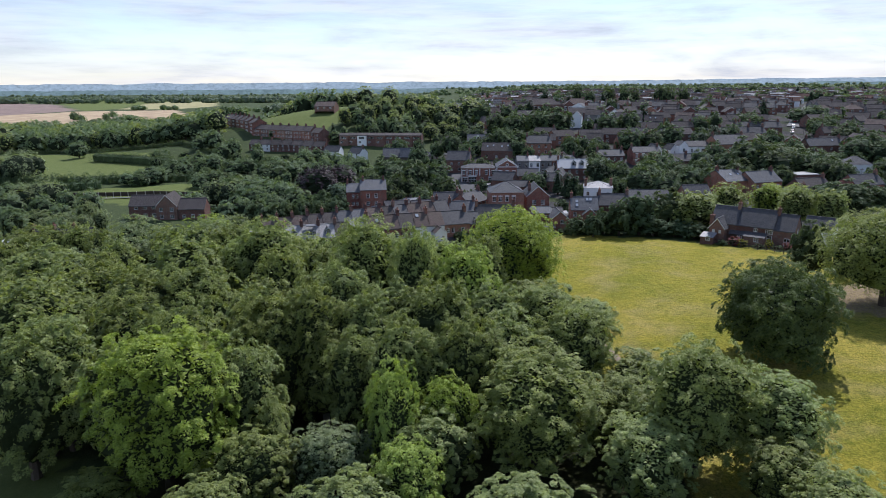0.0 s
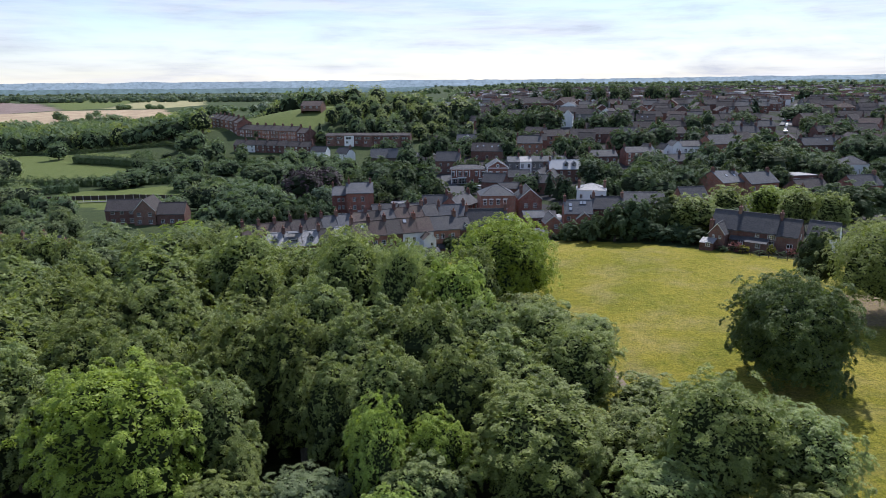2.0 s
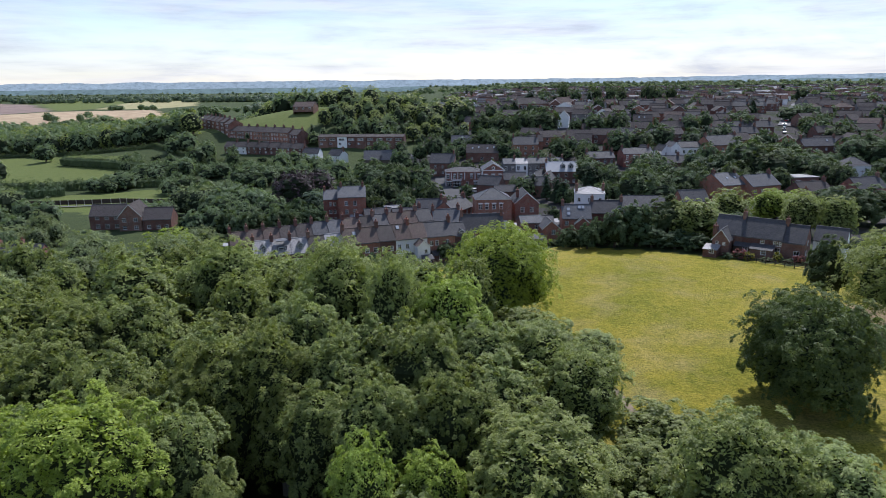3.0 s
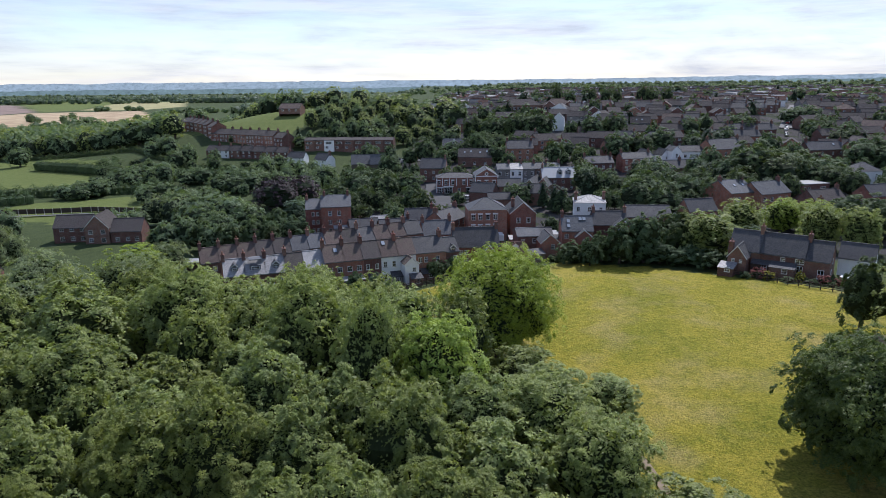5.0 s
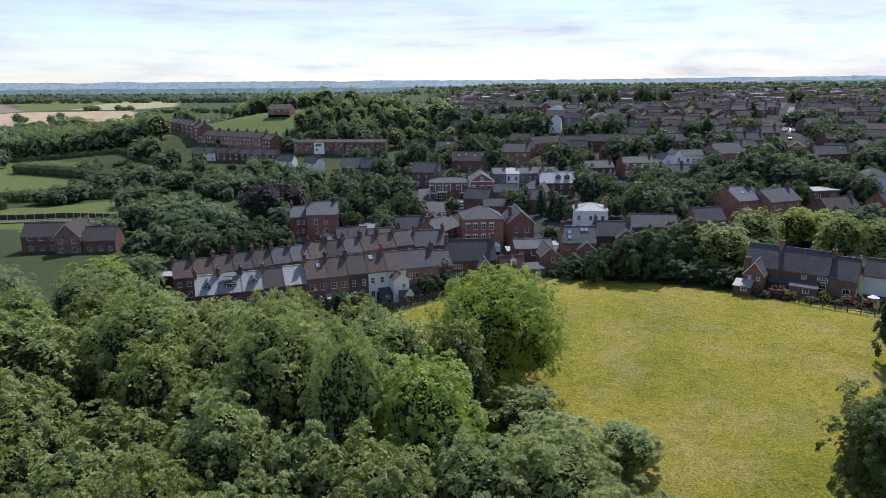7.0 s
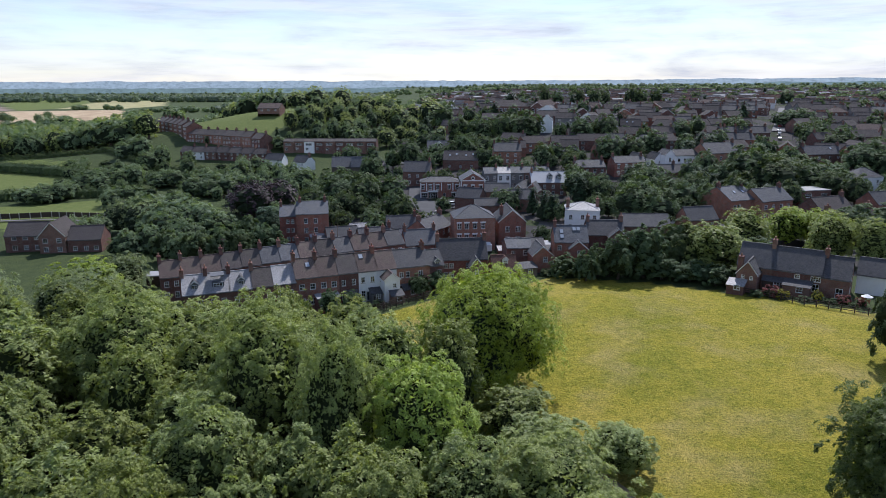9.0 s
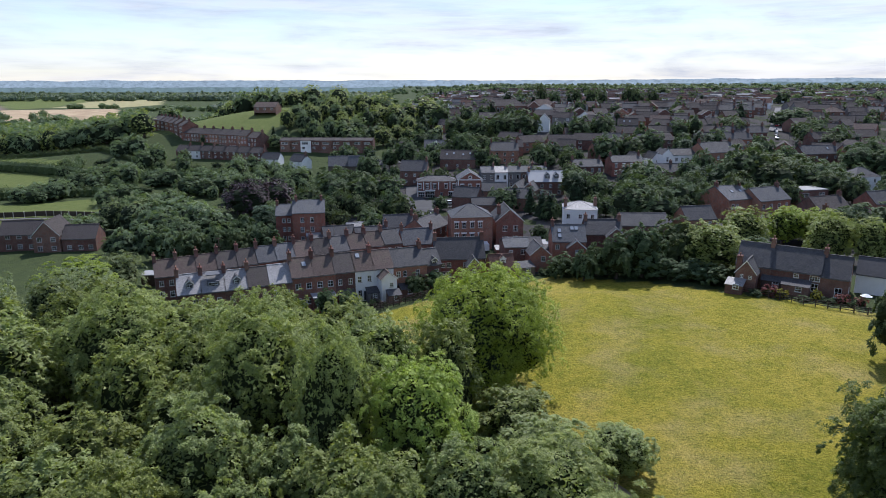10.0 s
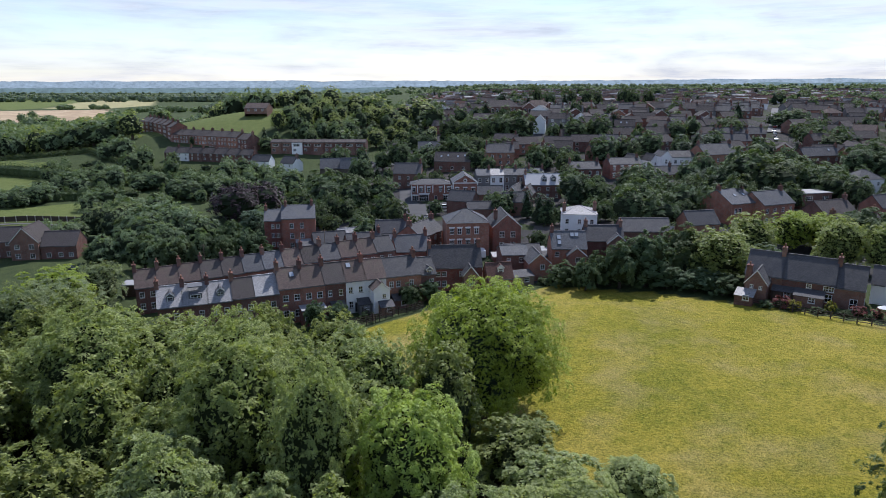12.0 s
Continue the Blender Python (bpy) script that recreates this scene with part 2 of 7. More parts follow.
M["leaf_yellow"] = leaf("leaf_yellow", (0.14, 0.14, 0.012), (0.32, 0.30, 0.03))
M["grass_blade"] = leaf("grass_blade", (0.20, 0.205, 0.032), (0.44, 0.385, 0.10), 0.7, 0.45, 0.02)
M["leaf_pink"] = leaf("leaf_pink", (0.14, 0.03, 0.04), (0.32, 0.12, 0.11))

# ---- the lie of the land ----
def smooth(a, b, t):
    u = np.clip((t - a) / (b - a), 0, 1)
    return u * u * (3 - 2 * u)


def ground_height(x, y):
    x, y = np.asarray(x, float), np.asarray(y, float)
    near = -9.5 + 8 * smooth(-90, 70, x)                                        # the valley falls away to the west
    dip = -2.5 * smooth(150, 215, y) * (1 - smooth(250, 330, y)) * smooth(-60, 0, x)   # the old street
    plateau = (17 * smooth(260, 520, y) + 5 * smooth(520, 1300, y) + 4 * smooth(1300, 3000, y)) * smooth(-150, 10, x + 0.10 * np.maximum(0, y - 500))
    hill = 30.5 * np.exp(-((x + 115) / 112) ** 2 - ((y - 490) / 85) ** 2) * (1 - 0.6 * smooth(-100, 60, x))
    return near + dip + 3 * np.log(np.exp(plateau / 3) + np.exp(hill / 3) - 1 + 1e-9)


def gz(x, y):
    return float(ground_height(x, y))


def mesh_of(name, verts, faces, mats, face_mats=None, uvs=None, smooth_shade=False):
    me = bpy.data.meshes.new(name)
    me.from_pydata([tuple(v) for v in verts], [], [tuple(f) for f in faces])
    for m in mats:
        me.materials.append(m)
    if face_mats is not None:
        me.polygons.foreach_set("material_index", np.asarray(face_mats, np.int32))
    if uvs is not None:
        layer = me.uv_layers.new(name="UVMap")
        layer.data.foreach_set("uv", np.asarray(uvs, np.float32).ravel())
    if smooth_shade:
        me.polygons.foreach_set("use_smooth", np.ones(len(me.polygons), bool))
    me.update()
    return me


def graded(lo, hi, n, centre, near):
    """n steps from lo to hi, close together near the centre."""
    k = math.asinh((hi - centre) / near), math.asinh((lo - centre) / near)
    return centre + near * np.sinh(np.linspace(k[1], k[0], n))


def inside(x, y, poly):
    """Whether points lie in a polygon."""
    x, y = np.asarray(x, float), np.asarray(y, float)
    res = np.zeros(x.shape, bool)
    for (x0, y0), (x1, y1) in zip(poly, poly[1:] + poly[:1]):
        cut = ((y0 > y) != (y1 > y)) & (x < (x1 - x0) * (y - y0) / ((y1 - y0) or 1e-9) + x0)
        res ^= cut
    return res


MEADOW = [(8, 20), (140, 20), (140, 150), (69, 150), (60, 154), (52, 160), (43, 166), (30, 175), (18, 180), (8, 173), (-2, 170), (-9, 166), (-20, 157), (-24, 148), (-10, 128), (2, 112), (12, 90), (20, 60)]
BARE = [(55, 117), (60, 127), (74, 128), (78, 114), (68, 107), (60, 110)]
WOOD = [(-130, 76), (-62, 76), (-46, 66), (-38, 46), (-22, 26), (-5, 14), (14, 14), (24, 24), (31, 40), (26, 58), (21, 72), (15, 84), (9, 100), (6, 112), (-8, 122), (-16, 128), (-44, 132), (-66, 146), (-90, 146), (-130, 146)]
LAWN = [(-140, -60), (-40, -60), (-42, 40), (-46, 60), (-60, 70), (-140, 72)]
GREEN = [(-190, 285), (-185, 250), (-125, 248), (-108, 268), (-112, 300), (-150, 306)]
PADDOCK = [(-360, 345), (-222, 322), (-190, 345), (-212, 398), (-262, 428), (-420, 425)]
HILL_FIELD = [(-205, 462), (-172, 436), (-140, 424), (-118, 424), (-112, 440), (-112, 480), (-125, 494), (-175, 492), (-205, 478)]
YARDS = [(-58, 190), (-40, 170), (-20, 173), (4, 181), (20, 184), (45, 190), (90, 172), (150, 165), (330, 300), (900, 1250), (-60, 1250), (-60, 520), (-10, 470), (-40, 430), (-42, 262), (-58, 244)]
WHEAT = [(-812, 1362), (-680, 1343), (-688, 1557), (-884, 2012), (-1075, 1993)]
STUBBLE = [(-626, 760), (-464, 913), (-487, 1014), (-664, 1311), (-825, 1248), (-860, 1048)]
PLOUGH = [(-860, 1048), (-851, 1278), (-1176, 1689), (-1832, 2244)]
PASTURE = [(-1205, 1742), (-844, 1278), (-833, 1397), (-1075, 1993), (-1609, 2345)]


def build_ground():
    xs, ys = graded(-2600, 2600, 300, -20, 130), graded(-220, 4450, 330, 110, 140)
    X, Y = np.meshgrid(xs, ys)
    Z = ground_height(X, Y)
    rough = np.array([[noise.noise((x * 0.03, y * 0.03, 0)) for x in xs] for y in ys])
    Z = Z + rough * np.where(Y < 210, 0.25, 0.5)
    nx, ny = len(xs), len(ys)
    verts = np.stack([X, Y, Z], -1).reshape(-1, 3)
    i = np.arange(nx * ny).reshape(ny, nx)
    faces = np.stack([i[:-1, :-1], i[:-1, 1:], i[1:, 1:], i[1:, :-1]], -1).reshape(-1, 4)
    me = mesh_of("ground", verts, faces.tolist(), [M["ground"]], smooth_shade=True)
    fx, fy = verts[:, 0], verts[:, 1]
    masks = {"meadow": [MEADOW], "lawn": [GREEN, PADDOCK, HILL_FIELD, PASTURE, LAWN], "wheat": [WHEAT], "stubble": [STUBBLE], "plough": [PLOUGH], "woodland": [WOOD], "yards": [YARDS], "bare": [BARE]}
    for key, polys in masks.items():
        v = np.zeros(len(verts))
        for p in polys:
            v = np.maximum(v, inside(fx, fy, p))
        at = me.attributes.new(key, "FLOAT", "POINT")
        at.data.foreach_set("value", v.astype(np.float32))
    return tagged(new("ground", me), "grassy land with a dry meadow, gardens and far fields", "ground", kind="structure")


def ground_material():
    k = Nodes("ground")
    w = k.where()
    fine, mid, big = k.noise(w, 2.2, 6, 0.7), k.noise(w, 0.35, 5, 0.6), k.noise(w, 0.05, 4)
    tuft = k.noise(w, 7.0, 3, 0.8)
    clod = k.noise(w, 3.4, 5, 0.8)

    def mask(key):
        a = k.n.new("ShaderNodeAttribute")
        a.attribute_name = key
        wob = k.n.new("ShaderNodeMath")
        wob.operation = "ADD"
        k.link(a.outputs["Fac"], wob.inputs[0])
        k.link(k.value(mid, -0.25, 0.25), wob.inputs[1])
        return k.value(wob.outputs[0], 0, 1, 0.35, 0.65)

    rough_green = k.mix(0.5, k.ramp(mid, (0.35, (0.04, 0.06, 0.025)), (0.65, (0.075, 0.10, 0.035))), k.ramp(fine, (0.3, (0.03, 0.045, 0.02)), (0.7, (0.10, 0.12, 0.05))))
    dry = k.noise(w, 0.11, 3, 0.55)
    meadow = k.mix(0.45, k.ramp(big, (0.36, (0.165, 0.18, 0.02)), (0.5, (0.28, 0.25, 0.034)), (0.64, (0.375, 0.305, 0.072))),
                   k.ramp(fine, (0.32, (0.14, 0.145, 0.012)), (0.68, (0.41, 0.345, 0.055))))
    meadow = k.mix(k.value(dry, 0.0, 0.6, 0.48, 0.72), meadow, (0.36, 0.285, 0.135))
    meadow = k.mix(0.75, meadow, k.ramp(clod, (0.38, (0.38, 0.45, 0.34)), (0.5, (1.0, 1.0, 1.0)), (0.62, (1.5, 1.42, 1.28))), "MULTIPLY")
    meadow = k.mix(0.6, meadow, k.ramp(k.noise(w, 0.8, 4, 0.65), (0.36, (0.66, 0.76, 0.6)), (0.5, (1.0, 1.0, 1.0)), (0.66, (1.22, 1.16, 1.1))), "MULTIPLY")
    lawn = k.mix(0.4, k.ramp(mid, (0.3, (0.105, 0.135, 0.04)), (0.7, (0.16, 0.185, 0.06))), k.ramp(fine, (0.3, (0.08, 0.115, 0.03)), (0.7, (0.165, 0.19, 0.06))))
    wheat = k.ramp(big, (0.35, (0.30, 0.28, 0.14)), (0.65, (0.40, 0.36, 0.19)))
    stub = k.ramp(big, (0.4, (0.38, 0.28, 0.18)), (0.6, (0.50, 0.39, 0.25)))
    plough = k.ramp(big, (0.4, (0.22, 0.165, 0.14)), (0.6, (0.28, 0.21, 0.18)))
    # a very dark floor colour all over the wood's outline
    wood_floor = k.ramp(fine, (0.3, (0.018, 0.02, 0.010)), (0.7, (0.05, 0.055, 0.022)))
    vor = k.node("ShaderNodeTexVoronoi", Scale=0.11)
    k.link(w, vor.inputs["Vector"])
    cell = k.n.new("ShaderNodeSeparateColor")
    k.link(vor.outputs["Color"], cell.inputs[0])
    yards = k.ramp(cell.outputs[0], (0.0, (0.035, 0.044, 0.024)), (0.22, (0.045, 0.055, 0.028)), (0.24, (0.055, 0.054, 0.055)), (0.80, (0.075, 0.07, 0.067)), (0.82, (0.055, 0.07, 0.03)), (0.90, (0.05, 0.065, 0.028)), (0.92, (0.11, 0.10, 0.09)))
    yards = k.mix(0.6, yards, k.ramp(fine, (0.3, (0.55, 0.55, 0.55)), (0.7, (1.25, 1.25, 1.25))), "MULTIPLY")
    col = rough_green
    for key, c in (("lawn", lawn), ("wheat", wheat), ("stubble", stub), ("plough", plough), ("woodland", wood_floor), ("yards", yards), ("meadow", meadow), ("bare", k.ramp(fine, (0.3, (0.20, 0.15, 0.085)), (0.7, (0.36, 0.28, 0.17))))):
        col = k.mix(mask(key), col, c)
    h = k.mix(0.75, tuft, clod)
    return k.surface(col, 0.95, h, 1.0, 0.3, 0, 0.1)


M["ground"] = ground_material()
ground = build_ground()


def strip(name, pts, width, material, lift=0.05, step=4.0):
    """A road or path: a ribbon that follows the land."""
    line = []
    for (x0, y0), (x1, y1) in zip(pts, pts[1:]):
        n = max(1, int(math.hypot(x1 - x0, y1 - y0) / step))
        line += [(x0 + (x1 - x0) * i / n, y0 + (y1 - y0) * i / n) for i in range(n)]
    line.append(pts[-1])
    verts, faces = [], []
    for i, (x, y) in enumerate(line):
        a, b = line[max(0, i - 1)], line[min(len(line) - 1, i + 1)]
        d = Vector((b[0] - a[0], b[1] - a[1])).normalized()
        for s in (-1, -0.33, 0.33, 1):
            px, py = x - d.y * width / 2 * s, y + d.x * width / 2 * s
            verts.append((px, py, gz(px, py) + lift + 0.3))
        if i:
            for c in range(3):
                q = (i - 1) * 4 + c
                faces.append((q, q + 4, q + 5, q + 1))
    return new(name, mesh_of(name, verts, faces, [material], smooth_shade=True))

# ---- builders ----
class Shape:
    """Collects faces with material slots and plane UVs in metres."""
    def __init__(self):
        self.v, self.f, self.m, self.uv = [], [], [], []

    def face(self, pts, slot=0):
        n = len(self.v)
        pts = [Vector(p) for p in pts]
        self.v += pts
        self.f.append(tuple(range(n, n + len(pts))))
        self.m.append(slot)
        nrm = (pts[1] - pts[0]).cross(pts[2] - pts[0])
        nrm = nrm.normalized() if nrm.length > 1e-9 else Vector((0, 0, 1))
        side = Vector((0, 0, 1)).cross(nrm)
        side = side.normalized() if side.length > 0.05 else Vector((1, 0, 0))
        up = nrm.cross(side)
        self.uv += [(p.dot(side), p.dot(up)) for p in pts]

    def box(self, x0, x1, y0, y1, z0, z1, slot=0):
        a, b, c, d = (x0, y0, z0), (x1, y0, z0), (x1, y1, z0), (x0, y1, z0)
        e, f, g2, h = (x0, y0, z1), (x1, y0, z1), (x1, y1, z1), (x0, y1, z1)
        for q in ((a, b, f, e), (b, c, g2, f), (c, d, h, g2), (d, a, e, h), (e, f, g2, h), (d, c, b, a)):
            self.face(q, slot)

    def slab(self, top, thick, slot=0):
        """A flat plate below the polygon top."""
        top = [Vector(p) for p in top]
        nrm = (top[1] - top[0]).cross(top[2] - top[0]).normalized()
        low = [p - nrm * thick for p in top]
        self.face(top, slot)
        self.face(low[::-1], slot)
        for i in range(len(top)):
            j = (i + 1) % len(top)
            self.face((top[j], top[i], low[i], low[j]), slot)

    def tube(self, x, y, z0, z1, r0, r1, n=8, slot=0):
        a = [2 * math.pi * i / n for i in range(n)]
        lo = [(x + r0 * math.cos(t), y + r0 * math.sin(t), z0) for t in a]
        hi = [(x + r1 * math.cos(t), y + r1 * math.sin(t), z1) for t in a]
        for i in range(n):
            j = (i + 1) % n
            self.face((lo[i], lo[j], hi[j], hi[i]), slot)
        self.face(hi, slot)

    def limb(self, a, b, r0, r1, n=6, slot=0):
        a, b = Vector(a), Vector(b)
        d = (b - a).normalized()
        u = d.orthogonal().normalized()
        w = d.cross(u)
        ring = lambda c, r: [c + (u * math.cos(2 * math.pi * i / n) + w * math.sin(2 * math.pi * i / n)) * r for i in range(n)]
        lo, hi = ring(a, r0), ring(b, r1)
        for i in range(n):
            j = (i + 1) % n
            self.face((lo[i], lo[j], hi[j], hi[i]), slot)

    def mesh(self, name, *mats):
        return mesh_of(name, self.v, self.f, mats, self.m, self.uv)


def part(name, me, parent, label=""):
    """Links a mesh as one part under a thing or under a part."""
    ob = new(name, me)
    ob.parent = parent
    return tagged(ob, label)


def thing(name, m, label, category, group="", kind=""):
    ob = new(name)
    ob.empty_display_size = 0.5
    ob.matrix_world = m
    return tagged(ob, label, category, group, kind)


def window_mesh(w, h, bars=1, lod=0):
    """A casement or sash: frame, bars and sill; the pane is a mesh of its own."""
    key = ("win", round(w, 2), round(h, 2), bars, lod)
    if key in CACHE:
        return CACHE[key]
    t, y0, y1 = 0.085, -0.02, 0.06
    s = Shape()
    s.box(-w / 2, w / 2, y0, y1, 0, t), s.box(-w / 2, w / 2, y0, y1, h - t, h)
    s.box(-w / 2, -w / 2 + t, y0, y1, t, h - t), s.box(w / 2 - t, w / 2, y0, y1, t, h - t)
    for i in range(bars):
        x = -w / 2 + w * (i + 1) / (bars + 1)
        s.box(x - 0.03, x + 0.03, y0, y1 - 0.01, t, h - t)
    s.box(-w / 2 + t, w / 2 - t, y0, y1 - 0.01, h * 0.5 - 0.03, h * 0.5 + 0.03)
    s.box(-w / 2 - 0.08, w / 2 + 0.08, -0.10, 0.06, -0.10, 0, 1)
    if lod == 2:
        s.box(-w / 2 + t, w / 2 - t, 0.02, 0.05, t, h - t, 2)
    frame_me = s.mesh("window", M["frame_white"], M["sill_stone"], M["glass"])
    p = Shape()
    p.box(-w / 2 + 0.04, w / 2 - 0.04, 0.03, 0.05, 0.04, h - 0.04)
    CACHE[key] = frame_me, p.mesh("pane", M["glass"])
    return CACHE[key]


CACHE = {}


def add_window(parent, m, w, h, bars=1, lod=0):
    fr, pane = window_mesh(w, h, bars, lod)
    ob = part("window", fr, parent)
    ob.matrix_local = m
    if lod < 2:
        part("pane", pane, ob)
    return ob


def chimney_meshes(w, d, h, wall, pots):
    key = ("chim", round(w, 1), round(d, 1), round(h, 1), wall, pots)
    if key not in CACHE:
        s = Shape()
        s.box(-w / 2, w / 2, -d / 2, d / 2, -1.2, h - 0.3)
        s.box(-w / 2 - 0.06, w / 2 + 0.06, -d / 2 - 0.06, d / 2 + 0.06, h - 0.3, h - 0.16)
        s.box(-w / 2 - 0.02, w / 2 + 0.02, -d / 2 - 0.02, d / 2 + 0.02, h - 0.16, h)
        q = Shape()
        q.tube(0, 0, 0, 0.12, 0.14, 0.13), q.tube(0, 0, 0.12, 0.5, 0.11, 0.095), q.tube(0, 0, 0.5, 0.58, 0.13, 0.13)
        CACHE[key] = s.mesh("chimney", M[wall]), q.mesh("chimney_pot", M["clay_pot"])
    return CACHE[key]


def wall_face(s, w, z0, z1, y, holes, slot=0, depth=0.10):
    """A facade in the plane y, facing -y, with openings and their reveals."""
    xs = sorted({-w / 2, w / 2, *[c for h in holes for c in (h[0] - h[2] / 2, h[0] + h[2] / 2)]})
    zs = sorted({z0, z1, *[c for h in holes for c in (h[1], h[1] + h[3])]})
    for xa, xb in zip(xs, xs[1:]):
        for za, zb in zip(zs, zs[1:]):
            cx, cz = (xa + xb) / 2, (za + zb) / 2
            if not any(abs(cx - h[0]) < h[2] / 2 and h[1] < cz < h[1] + h[3] for h in holes):
                s.face(((xa, y, za), (xb, y, za), (xb, y, zb), (xa, y, zb)), slot)
    for cx, cz, ww, hh in holes:
        a, b, c, d, e = cx - ww / 2, cx + ww / 2, cz, cz + hh, y + depth
        s.face(((a, y, c), (a, e, c), (a, e, d), (a, y, d)), slot), s.face(((b, e, c), (b, y, c), (b, y, d), (b, e, d)), slot)
        s.face(((a, y, d), (a, e, d), (b, e, d), (b, y, d)), slot), s.face(((a, e, c), (a, y, c), (b, y, c), (b, e, c)), slot)
        s.face(((a, e, c), (b, e, c), (b, e, d), (a, e, d)), slot)


def roof_mesh(kind, w, d, rise, roof, over=0.25, base=None):
    """A gabled (ridge along x), cross-gabled (ridge along y), hipped or flat roof above the eaves."""
    s, o, t = Shape(), over, 0.14
    k = rise / (d / 2)
    if kind == "flat":
        s.box(-w / 2 - 0.1, w / 2 + 0.1, -0.1, d + 0.1, 0, 0.25)
    elif kind == "gable":
        e, lo = 0.12, -o * k
        s.slab(((-w / 2 - e, -o, lo + t), (w / 2 + e, -o, lo + t), (w / 2 + e, d / 2, rise + t), (-w / 2 - e, d / 2, rise + t)), t)
        s.slab(((w / 2 + e, d + o, lo + t), (-w / 2 - e, d + o, lo + t), (-w / 2 - e, d / 2, rise + t), (w / 2 + e, d / 2, rise + t)), t)
        s.box(-w / 2 - e, w / 2 + e, d / 2 - 0.14, d / 2 + 0.14, rise + t - 0.1, rise + t + 0.05)
        s.box(-w / 2, w / 2, -o - 0.11, -o, lo - 0.06, lo + 0.06, 1)
    elif kind == "cross":
        k = rise / (w / 2)
        lo = -o * k
        s.slab(((-w / 2 - o, d + 0.1, lo + t), (-w / 2 - o, -0.15, lo + t), (0, -0.15, rise + t), (0, d + 0.1, rise + t)), t)
        s.slab(((w / 2 + o, -0.15, lo + t), (w / 2 + o, d + 0.1, lo + t), (0, d + 0.1, rise + t), (0, -0.15, rise + t)), t)
        s.box(-0.14, 0.14, -0.15, d + 0.1, rise + t - 0.1, rise + t + 0.05)
        for sx in (-1, 1):      # pale barge boards along the verge
            a, b = Vector((sx * (w / 2 + o), -0.2, lo)), Vector((0, -0.2, rise))
            s.face((a, b, b + Vector((0, 0, 0.22)), a + Vector((0, 0, 0.22))) if sx < 0 else (b, a, a + Vector((0, 0, 0.22)), b + Vector((0, 0, 0.22))), 1)
    else:
        h = min(w, d) / 2
        a, b, c, e = (-w / 2 - o, -o, 0.1), (w / 2 + o, -o, 0.1), (w / 2 + o, d + o, 0.1), (-w / 2 - o, d + o, 0.1)
        if w >= d:
            p, q = (-w / 2 + h, d / 2, rise), (w / 2 - h, d / 2, rise)
            fs = ((a, b, q, p), (c, e, p, q), (b, c, q), (e, a, p))
        else:
            p, q = (0, h, rise), (0, d - h, rise)
            fs = ((a, b, p), (c, e, q), (b, c, q, p), (e, a, p, q))
        for f in fs:
            s.face(f)
        s.face((e, c, b, a), 1)
        s.limb(p, q, 0.12, 0.12)
        for u, v in ((a, p), (e, p if w >= d else q), (b, q if w >= d else p), (c, q)):
            s.limb(u, v, 0.09, 0.09)
    return s.mesh("roof", M[roof], M["frame_white"] if kind == "cross" else M["lead"])


def dormer(parent, x, y, z, w, h, d, wall, roof, flat=False):
    """A dormer window that stands on a roof slope; its front is at y."""
    s = Shape()
    rise = 0.0 if flat else w * 0.42
    s.box(-w / 2, w / 2, 0, d, -0.4, h)
    if not flat:
        s.face(((-w / 2, 0, h), (w / 2, 0, h), (0, 0, h + rise)))
    ob = part("dormer", s.mesh("dormer", M[wall]), parent)
    ob.matrix_local = Matrix.Translation((x, y, z))
    if flat:
        r = Shape()
        r.box(-w / 2 - 0.15, w / 2 + 0.15, -0.2, d, h, h + 0.14)
        rm = r.mesh("dormer_roof", M["lead"])
    else:
        rm = roof_mesh("cross", w, d + rise, rise, roof, 0.15)
    ro = part("dormer_roof", rm, ob)
    ro.matrix_local = Matrix.Translation((0, 0, h))
    wd = add_window(ob, Matrix.Translation((0, -0.03, 0.12)), w * 0.78, h - 0.25, 2 if flat else 1, 2)
    return ob


